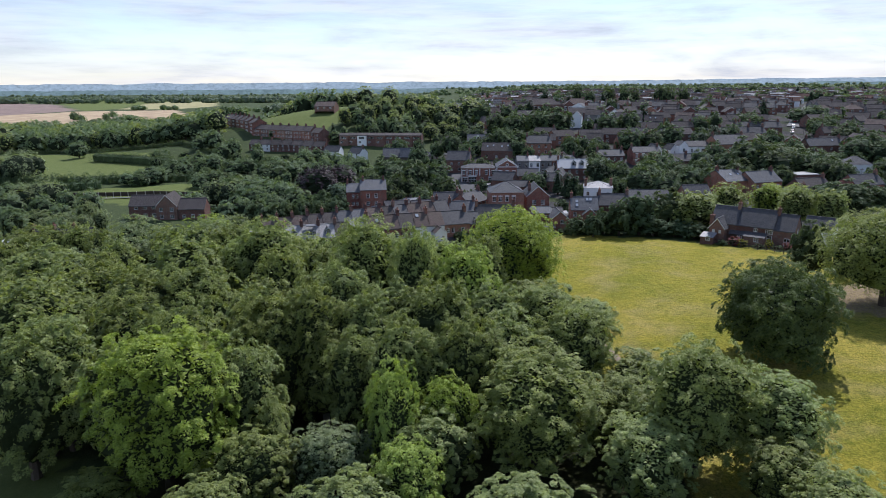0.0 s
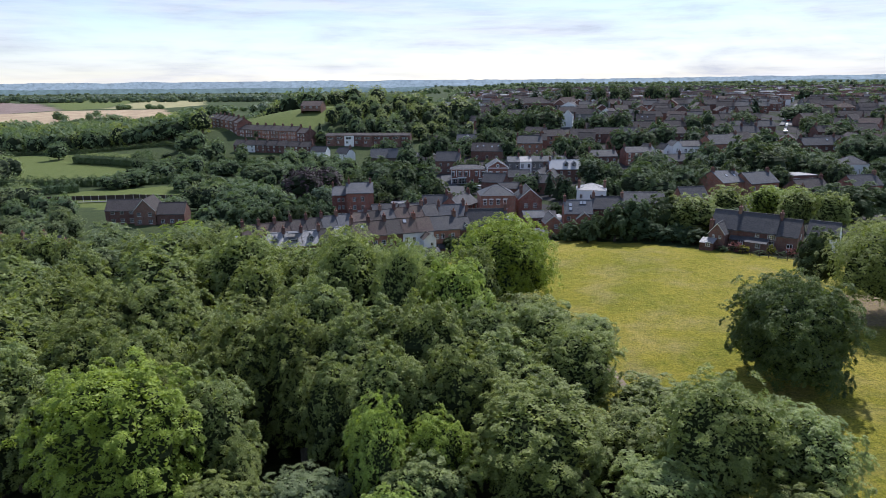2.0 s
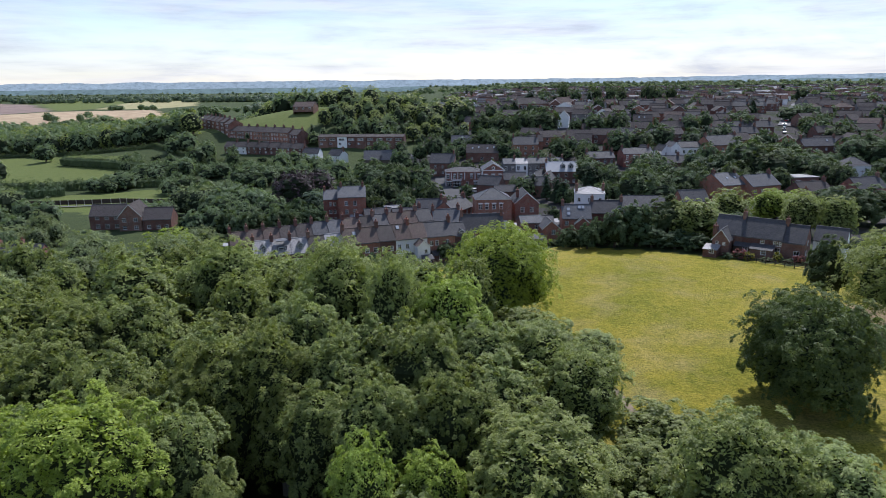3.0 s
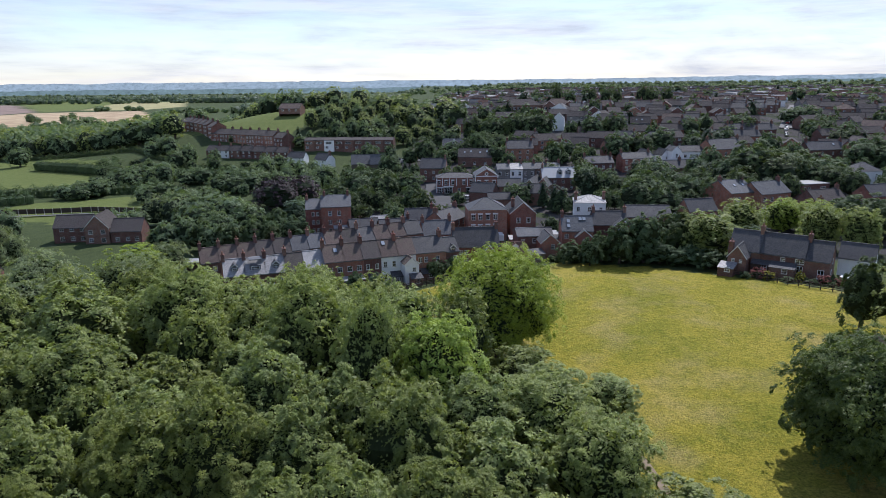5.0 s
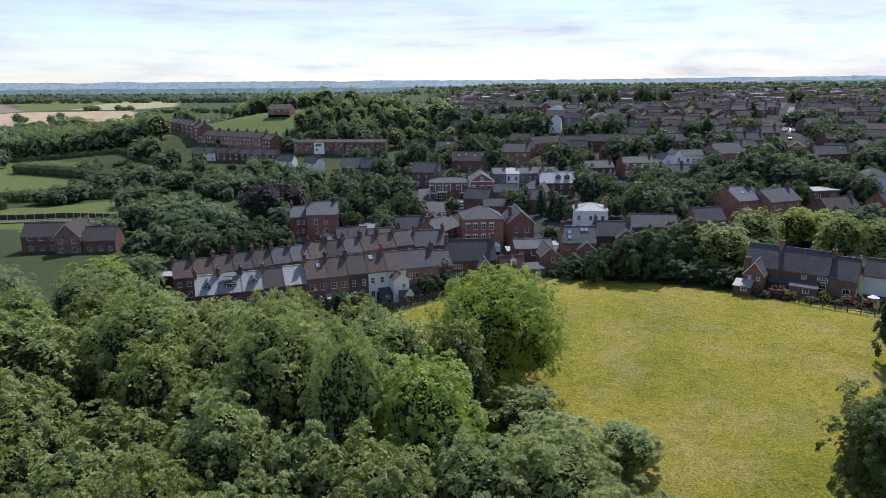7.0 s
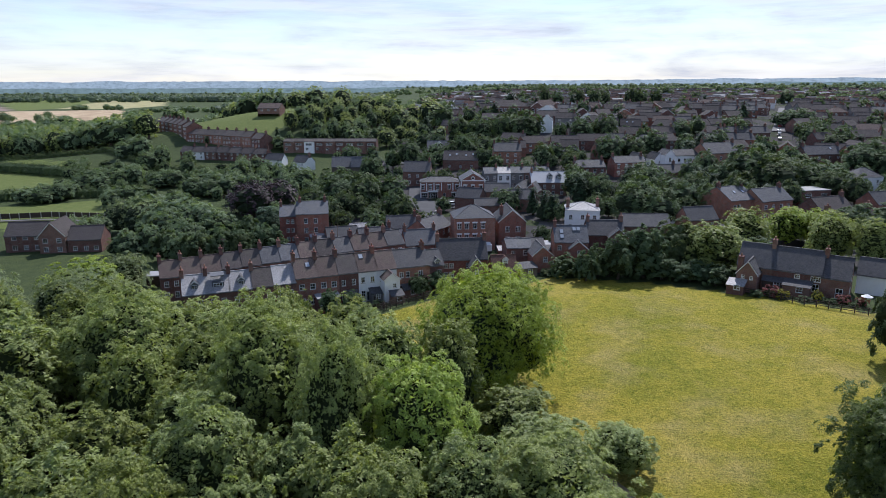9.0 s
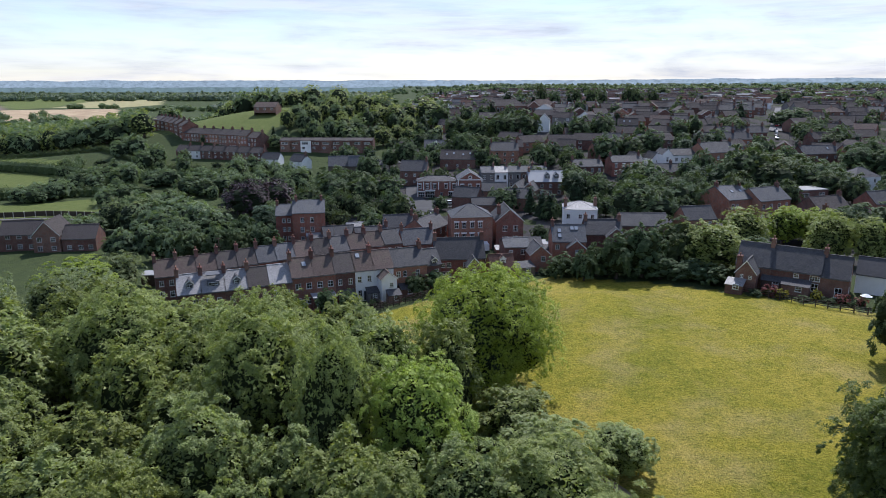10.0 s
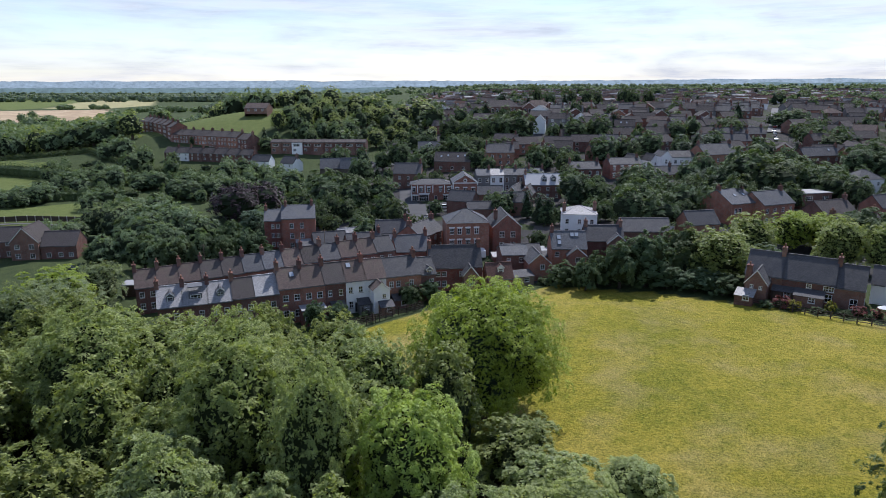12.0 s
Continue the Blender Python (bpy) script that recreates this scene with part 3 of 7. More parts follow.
def house(name, label, x, y, yaw, w, d, eaves, rise, wall="brick_red", roof="slate", kind="gable", wins=(), back=(), chims=(), pots=2, lod=1,
          category="house", group="", dormers=(), skylights=(), doors=(), sink=0.8, side=(), floor=None, chim_wall=None, heads=None):
    """One building. (x, y) is the middle of its front; the front faces its own -y; wins: (x, z, w, h[, bars]) on the front; side: the same on the right end."""
    z = gz(x, y) if floor is None else floor
    th = thing(name, pose(x, y, z, 0, 0, yaw), label, category, group)
    s = Shape()
    holes = [wi[:4] for wi in wins] + [(dx, 0.0, dw, dh) for dx, dw, dh in doors]
    if lod >= 2:
        s.face(((-w / 2, 0, -sink), (w / 2, 0, -sink), (w / 2, 0, eaves), (-w / 2, 0, eaves)))
    else:
        wall_face(s, w, 0.0, eaves, 0, holes)
        s.face(((-w / 2, 0, -sink - 1.5), (w / 2, 0, -sink - 1.5), (w / 2, 0, 0), (-w / 2, 0, 0)))
    b = -sink - 1.5
    s.face(((w / 2, d, b), (-w / 2, d, b), (-w / 2, d, eaves), (w / 2, d, eaves)))
    if kind == "gable":
        s.face(((w / 2, 0, b), (w / 2, d, b), (w / 2, d, eaves), (w / 2, d / 2, eaves + rise), (w / 2, 0, eaves)))
        s.face(((-w / 2, d, b), (-w / 2, 0, b), (-w / 2, 0, eaves), (-w / 2, d / 2, eaves + rise), (-w / 2, d, eaves)))
    else:
        s.face(((w / 2, 0, b), (w / 2, d, b), (w / 2, d, eaves), (w / 2, 0, eaves)))
        s.face(((-w / 2, d, b), (-w / 2, 0, b), (-w / 2, 0, eaves), (-w / 2, d, eaves)))
        if kind == "cross":
            s.face(((-w / 2, 0, eaves), (w / 2, 0, eaves), (0, 0, eaves + rise)))
            s.face(((w / 2, d, eaves), (-w / 2, d, eaves), (0, d, eaves + rise)))
    part("wall", s.mesh("wall", M[wall]), th)
    r = part("roof", roof_mesh(kind, w, d, rise, roof), th)
    r.matrix_local = Matrix.Translation((0, 0, eaves))
    for wi in wins:
        add_window(th, Matrix.Translation((wi[0], 0.03 if lod < 2 else -0.04, wi[1])), wi[2], wi[3], wi[4] if len(wi) > 4 else 1, lod)
    if heads:
        for wi in wins:
            q = Shape()
            q.box(-wi[2] / 2 - 0.2, wi[2] / 2 + 0.2, -0.07, 0.06, 0.01, 0.36), q.box(-0.14, 0.14, -0.10, -0.07, 0.0, 0.42)
            part("window_head", q.mesh("window_head", M[heads]), th).matrix_local = Matrix.Translation((wi[0], 0, wi[1] + wi[3]))
    for wi in side:
        add_window(th, pose(w / 2 + 0.04, wi[0], wi[1], 0, 0, 90), wi[2], wi[3], 1, 2)
    for dx, dw, dh in doors:
        q = Shape()
        q.box(-dw / 2, dw / 2, 0.02, 0.08, 0, dh), q.box(-dw / 2, -dw / 2 + 0.08, -0.02, 0.02, 0, dh, 1), q.box(dw / 2 - 0.08, dw / 2, -0.02, 0.02, 0, dh, 1)
        q.box(-dw / 2, dw / 2, -0.02, 0.02, dh - 0.08, dh, 1)
        o = part("door", q.mesh("door", M["door_dark"], M["frame_white"]), th)
        o.matrix_local = Matrix.Translation((dx, 0, 0))
    for c in chims:
        cx, cy = (c, d / 2) if isinstance(c, (int, float)) else c
        top = eaves + rise * (1 - abs(cy - d / 2) / (d / 2)) if kind == "gable" else eaves + rise * 0.8
        cm, pm = chimney_meshes(0.72 if kind == "gable" else 0.9, 1.3, 1.3, chim_wall or "brick_brown", pots)
        o = part("chimney", cm, th)
        o.matrix_local = Matrix.Translation((cx, cy, top))
        for i in range(pots):
            po = part("chimney_pot", pm, o)
            po.matrix_local = Matrix.Translation((0, (i - (pots - 1) / 2) * 0.38, 1.3))
    for dm in dormers:
        dormer(th, *dm[:6], dm[6] if len(dm) > 6 else wall, dm[7] if len(dm) > 7 else roof, dm[8] if len(dm) > 8 else False)
    slope = math.atan2(rise, d / 2)
    for sx, t in skylights:
        q = Shape()
        q.box(-0.45, 0.45, -0.6, 0.6, 0, 0.10, 0), q.box(-0.37, 0.37, -0.52, 0.52, 0.10, 0.115, 1)
        o = part("skylight", q.mesh("skylight", M["lead"], M["skylight"]), th)
        o.matrix_local = Matrix.Translation((sx, t * d / 2, eaves + t * rise + 0.14 / math.cos(slope))) @ Matrix.Rotation(slope, 4, "X")
    return th


M["skylight"] = Nodes("skylight_glass").surface((0.35, 0.38, 0.42), 0.12, None, 0, 0, 0, 0.9)


# ---- trees ----
def leaf_cards(rng, centres, normals, size, aspect=0.55, ways=None, wild=0.35):
    """Pointed leaf sprays: three corners each; ways: where their tips point."""
    n = len(centres)
    nrm = normals + rng.normal(0, wild, (n, 3))
    nrm /= np.linalg.norm(nrm, axis=1, keepdims=True) + 1e-9
    if ways is None:
        u = np.cross(nrm, rng.normal(0, 1, (n, 3)))
    else:
        u = ways - nrm * np.sum(ways * nrm, axis=1, keepdims=True) + rng.normal(0, 0.3, (n, 3))
    u /= np.linalg.norm(u, axis=1, keepdims=True) + 1e-9
    v = np.cross(nrm, u)
    s = size * rng.uniform(0.6, 1.3, (n, 1))
    droop = nrm * s * 0.18
    tri = np.stack([centres - u * s * 0.45 + v * s * aspect * 0.5 - droop, centres - u * s * 0.45 - v * s * aspect * 0.5 - droop, centres + u * s * 0.55 + droop], 1)
    return tri.reshape(-1, 3)


def ball(rng, c, r, rings=4, segs=7):
    """A lumpy low mass of inner foliage."""
    vs, fs = [], []
    for i in range(rings + 1):
        a = math.pi * i / rings
        for j in range(segs):
            b = 2 * math.pi * j / segs
            k = rng.uniform(0.8, 1.1)
            vs.append((c[0] + r[0] * k * math.sin(a) * math.cos(b), c[1] + r[1] * k * math.sin(a) * math.sin(b), c[2] + r[2] * k * math.cos(a)))
    for i in range(rings):
        for j in range(segs):
            p, q = i * segs + j, i * segs + (j + 1) % segs
            fs.append((p, p + segs, q + segs, q))
    return vs, fs


SPECIES = {
    # leaf material, bark, height, radius, crown base, bough size, leaf size, leaf aspect, top shape, open
    "sycamore": ("leaf_sycamore", "bark", 17, 6.0, 0.08, 0.32, 0.46, 0.78, 0.9, 0.0),
    "ash": ("leaf_ash", "bark", 15, 5.6, 0.12, 0.27, 0.42, 0.58, 1.0, 0.2),
    "lime": ("leaf_lime", "bark", 16, 6.0, 0.10, 0.29, 0.44, 0.74, 1.0, 0.1),
    "birch": ("leaf_birch", "bark_pale", 15, 4.4, 0.08, 0.26, 0.34, 0.5, 1.3, 0.3),
    "willow": ("leaf_willow", "bark", 11, 5.0, 0.04, 0.27, 0.42, 0.28, 0.9, 0.15),
    "copper_beech": ("leaf_beech", "bark", 14, 6.5, 0.08, 0.32, 0.5, 0.6, 1.0, 0.0),
    "conifer": ("leaf_conifer", "bark", 13, 2.8, 0.05, 0.26, 0.42, 0.3, 2.2, 0.0),
    "poplar": ("leaf_town", "bark", 20, 2.4, 0.06, 0.36, 0.5, 0.6, 1.6, 0.0),
    "garden_tree": ("leaf_town", "bark", 10, 4.4, 0.12, 0.34, 0.5, 0.55, 0.95, 0.1),
    "spreading_lime": ("leaf_lime", "bark", 17.5, 10.3, 0.10, 0.245, 0.36, 0.74, 0.95, 0.0),
    "field_sycamore": ("leaf_oak", "bark", 13.5, 8.6, 0.03, 0.265, 0.37, 0.74, 0.9, 0.0),
    "field_ash": ("leaf_ash", "bark", 18, 10.0, 0.16, 0.22, 0.36, 0.45, 0.95, 0.1),
    "field_tree": ("leaf_field_haze", "bark", 10, 4.4, 0.06, 0.34, 0.5, 0.55, 0.95, 0.05),
    "golden_shrub": ("leaf_yellow", "bark", 3, 1.6, 0.0, 0.42, 0.3, 0.6, 0.9, 0.0),
    "pink_shrub": ("leaf_pink", "bark", 2.5, 1.6, 0.0, 0.42, 0.3, 0.6, 0.9, 0.0),
    "shrub": ("leaf_town", "bark", 3, 2.0, 0.0, 0.42, 0.34, 0.55, 0.8, 0.0),
}
# leaves, leaf growth, limbs, width of a bough in metres, leaf clumps on a bough, under leaves
LODS = {0: (40000, 0.385, True, 1.0, 8, 6000), 1: (8500, 0.80, True, 1.25, 7, 2400), 2: (2600, 1.15, True, 1.4, 6, 300), 3: (380, 2.6, False, 2.2, 4, 50)}


def unit(v):
    return v / (np.linalg.norm(v, axis=1, keepdims=True) + 1e-9)


def tree_meshes(kind, lod, seed):
    """A tapered trunk with limbs, and a crown of boughs; each bough is a dome of leaf clumps, open and dark below."""
    key = ("tree", kind, lod, seed)
    if key in CACHE:
        return CACHE[key]
    lf, bk, H, R, base, ls, leaf_size, aspect, top, gaps = SPECIES[kind]
    rng = np.random.default_rng(seed * 77 + sum(map(ord, kind)) + lod)
    cards, grow, limbs, bough, per, under = LODS[lod]
    if "shrub" in kind:
        cards, under, bough = cards // 4, under // 4, R * 0.3
    if R > 8:       # the great single trees bear more leaves
        cards, under = int(cards * 2.6), under * 3
    bough *= ls / 0.29
    zc, rz = H * (base + 1) / 2, H * (1 - base) / 2
    lean = rng.uniform(0, 2 * math.pi, 4)

    def outline(cz, a):
        """How far the crown reaches at a height and bearing, with bulges and bays."""
        ring = np.maximum(0.0, 1 - np.abs(cz) ** np.where(cz > 0, 2.9, 5.0)) ** 0.5
        if top > 2:
            ring = 0.10 + 0.90 * (1 - cz) / 1.85
        elif top > 1.2:
            ring = ring * (1 - 0.40 * np.maximum(cz, 0))
        return ring * (1 + 0.13 * np.sin(2 * a + lean[0]) + 0.11 * np.sin(3 * a + lean[1] + 2 * cz) + 0.08 * np.sin(5 * a + lean[2] + 4 * cz))

    # boughs lie all over the crown, some standing out and some set back
    nb = max(8, int(math.pi * R * (R + 1.0 * (H - base * H)) / (((4.2, 3.8, 3.2, 2.6)[lod] if R < 8 else 3.0) * bough ** 2)))
    t = (np.arange(nb) + 0.5) / nb
    a = np.arange(nb) * 2.39996 + rng.uniform(-0.35, 0.35, nb)
    cz = np.clip(1.0 - 1.86 * t + rng.uniform(-0.06, 0.06, nb), -0.88, 0.995)
    k = outline(cz, a) * rng.uniform(0.68 - 0.12 * gaps, 0.97, nb)
    cos, sin = np.cos(a), np.sin(a)
    centres = np.stack([R * k * cos, R * k * sin, zc + rz * cz * rng.uniform(0.80, 1.0, nb)], 1)
    lift = np.clip(0.65 + 0.5 * cz, 0.3, 1.1)
    nrm = unit(np.stack([cos * np.sqrt(np.clip(1 - cz ** 2, 0.02, 1)), sin * np.sqrt(np.clip(1 - cz ** 2, 0.02, 1)), lift], 1) + rng.normal(0, 0.16, (nb, 3)))
    radii = bough * rng.uniform(0.75, 1.5, (nb, 1))
    # clumps on each bough's dome
    nc = nb * per
    own = np.repeat(np.arange(nb), per)
    up = np.array([0.0, 0.0, 1.0])
    e1 = unit(np.cross(nrm, rng.normal(0, 1, (nb, 3))))
    e2 = np.cross(nrm, e1)
    u = rng.uniform(0.05, 1.0, (nc, 1)) ** 0.8
    w = np.sqrt(1 - u ** 2)
    b = rng.uniform(0, 2 * math.pi, (nc, 1))
    way = nrm[own] * u * (1.25 if R < 8 else 0.95) + (e1[own] * np.cos(b) + e2[own] * np.sin(b)) * w
    cpos = centres[own] + way * radii[own] * rng.uniform(0.75, 1.08, (nc, 1))
    cn = unit(way * 0.8 + nrm[own] * 0.25 + up * 0.35)
    crad = radii[own] * (0.36, 0.40, 0.50, 0.7)[lod] * rng.uniform(0.7, 1.25, (nc, 1))
    # leaves in each clump spread from its middle and hang a little at the rim
    which = rng.integers(0, nc, cards)
    f1 = unit(np.cross(cn, rng.normal(0, 1, (nc, 3))))
    f2 = np.cross(cn, f1)
    rho, psi = np.sqrt(rng.random((cards, 1))), rng.uniform(0, 2 * math.pi, (cards, 1))
    out = f1[which] * np.cos(psi) + f2[which] * np.sin(psi)
    pos = cpos[which] + (out * rho + cn[which] * (rng.normal(0, 0.15, (cards, 1)) - 0.35 * rho ** 2)) * crad[which]
    pos[:, 2] = np.maximum(pos[:, 2], 0.2)
    leaf_n = cn[which] * 0.85 + out * rho * 0.3 + up * 0.4
    if lod > 1:     # far crowns are shaded as a whole
        leaf_n = unit(pos - np.array([0, 0, zc - rz * 0.3])) * 0.8 + cn[which] * 0.35 + up * 0.2
    # bring the crown to its height and width
    fit = np.array([R / np.percentile(np.hypot(pos[:, 0], pos[:, 1]), 97)] * 2 + [H / pos[:, 2].max()])
    pos, centres = pos * fit, centres * fit
    verts = leaf_cards(rng, pos, leaf_n, leaf_size * grow, aspect, out - up * 0.25, (0.34, 0.34, 0.26, 0.22)[lod])
    # an under layer of broader sprays, deeper in, behind the outer leaves
    hz, hb = 1 - 1.85 * rng.random(under) ** 1.2, rng.uniform(0, 2 * math.pi, under)
    reach = outline(hz, hb) * rng.uniform(0.58, 0.80, under)
    low = np.stack([R * reach * np.cos(hb), R * reach * np.sin(hb), zc + rz * hz * 0.84], 1)
    out = unit(low - np.array([0, 0, zc - rz * 0.2]))
    verts = np.concatenate([verts, leaf_cards(rng, low * fit, out * 0.6 + up * 0.4, min(R, 6.5) * (0.06, 0.09, 0.15, 0.3)[lod], 0.7, None, 0.5)])
    cards += under
    faces = np.arange(cards * 3).reshape(-1, 3).tolist()
    verts = verts.tolist()
    # a dark shell inside the crown, its colour standing for shade between boughs
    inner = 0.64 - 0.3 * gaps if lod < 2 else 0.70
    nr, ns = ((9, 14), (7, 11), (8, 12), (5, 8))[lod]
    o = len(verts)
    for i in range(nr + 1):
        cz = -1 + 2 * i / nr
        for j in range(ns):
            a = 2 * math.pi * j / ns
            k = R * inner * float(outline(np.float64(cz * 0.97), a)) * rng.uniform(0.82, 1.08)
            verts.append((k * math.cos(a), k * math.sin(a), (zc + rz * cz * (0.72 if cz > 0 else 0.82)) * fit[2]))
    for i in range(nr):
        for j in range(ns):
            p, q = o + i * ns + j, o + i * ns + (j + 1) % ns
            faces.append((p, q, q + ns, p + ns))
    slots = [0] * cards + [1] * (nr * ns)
    crown = mesh_of("crown", verts, faces, [M[lf], M["core_shade"] if lod < 2 and R < 8 else M["core_shade_dark"]], slots)
    s = Shape()
    tr = 0.028 * H
    bend = rng.uniform(-0.3, 0.3, 2)
    p = [Vector(q) for q in ((0, 0, -0.6), (bend[0], bend[1], H * 0.22), (bend[0] * 1.5, bend[1] * 1.5, H * 0.5), (0, 0, H * 0.82))]
    n = 7
    rr = (tr * 1.3, tr, tr * 0.62, tr * 0.15)
    rings = [[q + Vector((math.cos(2 * math.pi * i / n), math.sin(2 * math.pi * i / n), 0)) * r for i in range(n)] for q, r in zip(p, rr)]
    for lo, hi in zip(rings, rings[1:]):
        for i in range(n):
            j = (i + 1) % n
            s.face((lo[i], lo[j], hi[j], hi[i]))
    if limbs:      # each limb grows out of an edge of the trunk
        for i in range(2, nb, max(1, nb // (14, 9, 5, 4)[lod])):
            c = Vector(centres[i]) * 0.86
            ring_no = 1 if c.z < H * 0.55 else 2
            j = int(round(math.atan2(c.y, c.x) / (2 * math.pi) * n)) % n
            a, b = rings[ring_no][j], rings[ring_no][(j + 1) % n]
            up = Vector((0, 0, tr * 0.8))
            mid = a.lerp(c, 0.55) + Vector((0, 0, 0.1 * H * (1 if c.z > H * 0.4 else 0)))
            w = Vector((0, 0, tr * 0.3))
            u = (b - a) * 0.35
            t0, t1 = (a, b, (a + b) / 2 + up), (mid - u, mid + u, mid + w)
            for q in range(3):
                s.face((t0[q], t0[(q + 1) % 3], t1[(q + 1) % 3], t1[q]))
                s.face((t1[q], t1[(q + 1) % 3], c))
    CACHE[key] = s.mesh("trunk", M[bk]), crown
    return CACHE[key]


TREE_WORDS = {
    "spreading_lime": ("great spreading bright green tree at the meadow's edge", "tree"), "field_sycamore": ("dense dark green sycamore standing in the meadow", "tree"),
    "field_ash": ("tall grey-green ash with stout trunk in the meadow", "tree"), "field_tree": ("rounded green hedgerow tree in the valley", "tree"),
    "sycamore": ("tall dark green sycamore in full leaf", "tree"), "ash": ("grey-green ash tree with feathery open crown", "tree"),
    "lime": ("broad bright yellow-green tree in full leaf", "tree"), "birch": ("slender light green birch with a lacy crown", "tree"),
    "willow": ("silvery green willow with soft hanging foliage", "tree"), "copper_beech": ("large copper beech with dark purple leaves", "tree"),
    "conifer": ("dark green narrow conifer in a garden", "tree"), "poplar": ("tall narrow poplar standing in a row", "tree"),
    "garden_tree": ("rounded green tree between the houses", "tree"), "golden_shrub": ("golden yellow shrub in a cottage garden", "shrub"),
    "pink_shrub": ("pink flowering shrub in a cottage garden", "shrub"), "shrub": ("dense dark green garden bush", "shrub"),
}
TREES = []
tree_rng = random.Random(5)


def tree(kind, x, y, h, r, lod=1, group="", label=""):
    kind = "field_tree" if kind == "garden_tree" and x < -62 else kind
    trunk, crown = tree_meshes(kind, lod, tree_rng.randrange((4, 4, 3, 3)[lod]))
    H, R = SPECIES[kind][2:4]
    m = pose(x, y, gz(x, y) - 0.2, tree_rng.uniform(-3, 3), tree_rng.uniform(-3, 3), tree_rng.uniform(0, 360)) @ Matrix.Diagonal((r / R * tree_rng.uniform(0.94, 1.06), r / R, h / H, 1))
    words, cat = TREE_WORDS[kind]
    th = thing(kind, m, label or words, cat, group)
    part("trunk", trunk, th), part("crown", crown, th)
    TREES.append((x, y, r))
    return th


def scatter(poly, spacing, rng, keep=0.55):
    """Places in a polygon, none closer than spacing to another or to a tree that stands."""
    xs, ys = [p[0] for p in poly], [p[1] for p in poly]
    found = []
    for _ in range(int((max(xs) - min(xs)) * (max(ys) - min(ys)) / spacing ** 2 * 6)):
        x, y = rng.uniform(min(xs), max(xs)), rng.uniform(min(ys), max(ys))
        if not inside([x], [y], poly)[0]:
            continue
        if any((x - a) ** 2 + (y - b) ** 2 < spacing ** 2 for a, b in found):
            continue
        if any((x - a) ** 2 + (y - b) ** 2 < (c * keep + spacing * 0.3) ** 2 for a, b, c in TREES):
            continue
        found.append((x, y))
    return found


def hedge(name, label, pts, width, height, mat="leaf_town", size=0.5, per_m=26, lift=0.0):
    """A clipped or ragged hedge of many small leaves along a line."""
    rng = np.random.default_rng(len(pts) * 13 + int(abs(pts[0][0])))
    verts, faces = [], []
    for (x0, y0), (x1, y1) in zip(pts, pts[1:]):
        L = math.hypot(x1 - x0, y1 - y0)
        n = int(L * per_m * 2)
        t = rng.uniform(0, 1, n)
        a = rng.uniform(0, math.pi, n)
        nx, ny = -(y1 - y0) / L, (x1 - x0) / L
        bump = 1 + 0.22 * np.sin(t * L * 0.9 + x0) + 0.12 * np.sin(t * L * 2.3)
        k = rng.uniform(0.8, 1.08, n) * bump
        off, hz = np.cos(a) * width / 2 * k, np.sin(a) * height * k
        px, py = x0 + (x1 - x0) * t + nx * off, y0 + (y1 - y0) * t + ny * off
        c = np.stack([px, py, ground_height(px, py) + 0.1 + lift + hz], 1)
        nrm = np.stack([nx * np.cos(a), ny * np.cos(a), np.sin(a) + 0.2], 1)
        q = leaf_cards(rng, c, nrm, size * 0.75)
        o = len(verts)
        verts += q.tolist()
        faces += (np.arange(n * 3).reshape(-1, 3) + o).tolist()
        m = max(2, int(L / 3))
        for i in range(m):
            u = (i + 0.5) / m
            cx, cy = x0 + (x1 - x0) * u, y0 + (y1 - y0) * u
            vs, fs = ball(rng, (cx, cy, gz(cx, cy) + height * 0.35 + lift), (max(width * 0.36, 0.3), max(width * 0.36, 0.3), height * 0.5), 3, 6)
            o = len(verts)
            verts += vs
            faces += [tuple(j + o for j in f) for f in fs]
    return tagged(new(name, mesh_of(name, verts, faces, [M[mat]])), label, "hedge", kind="stuff")


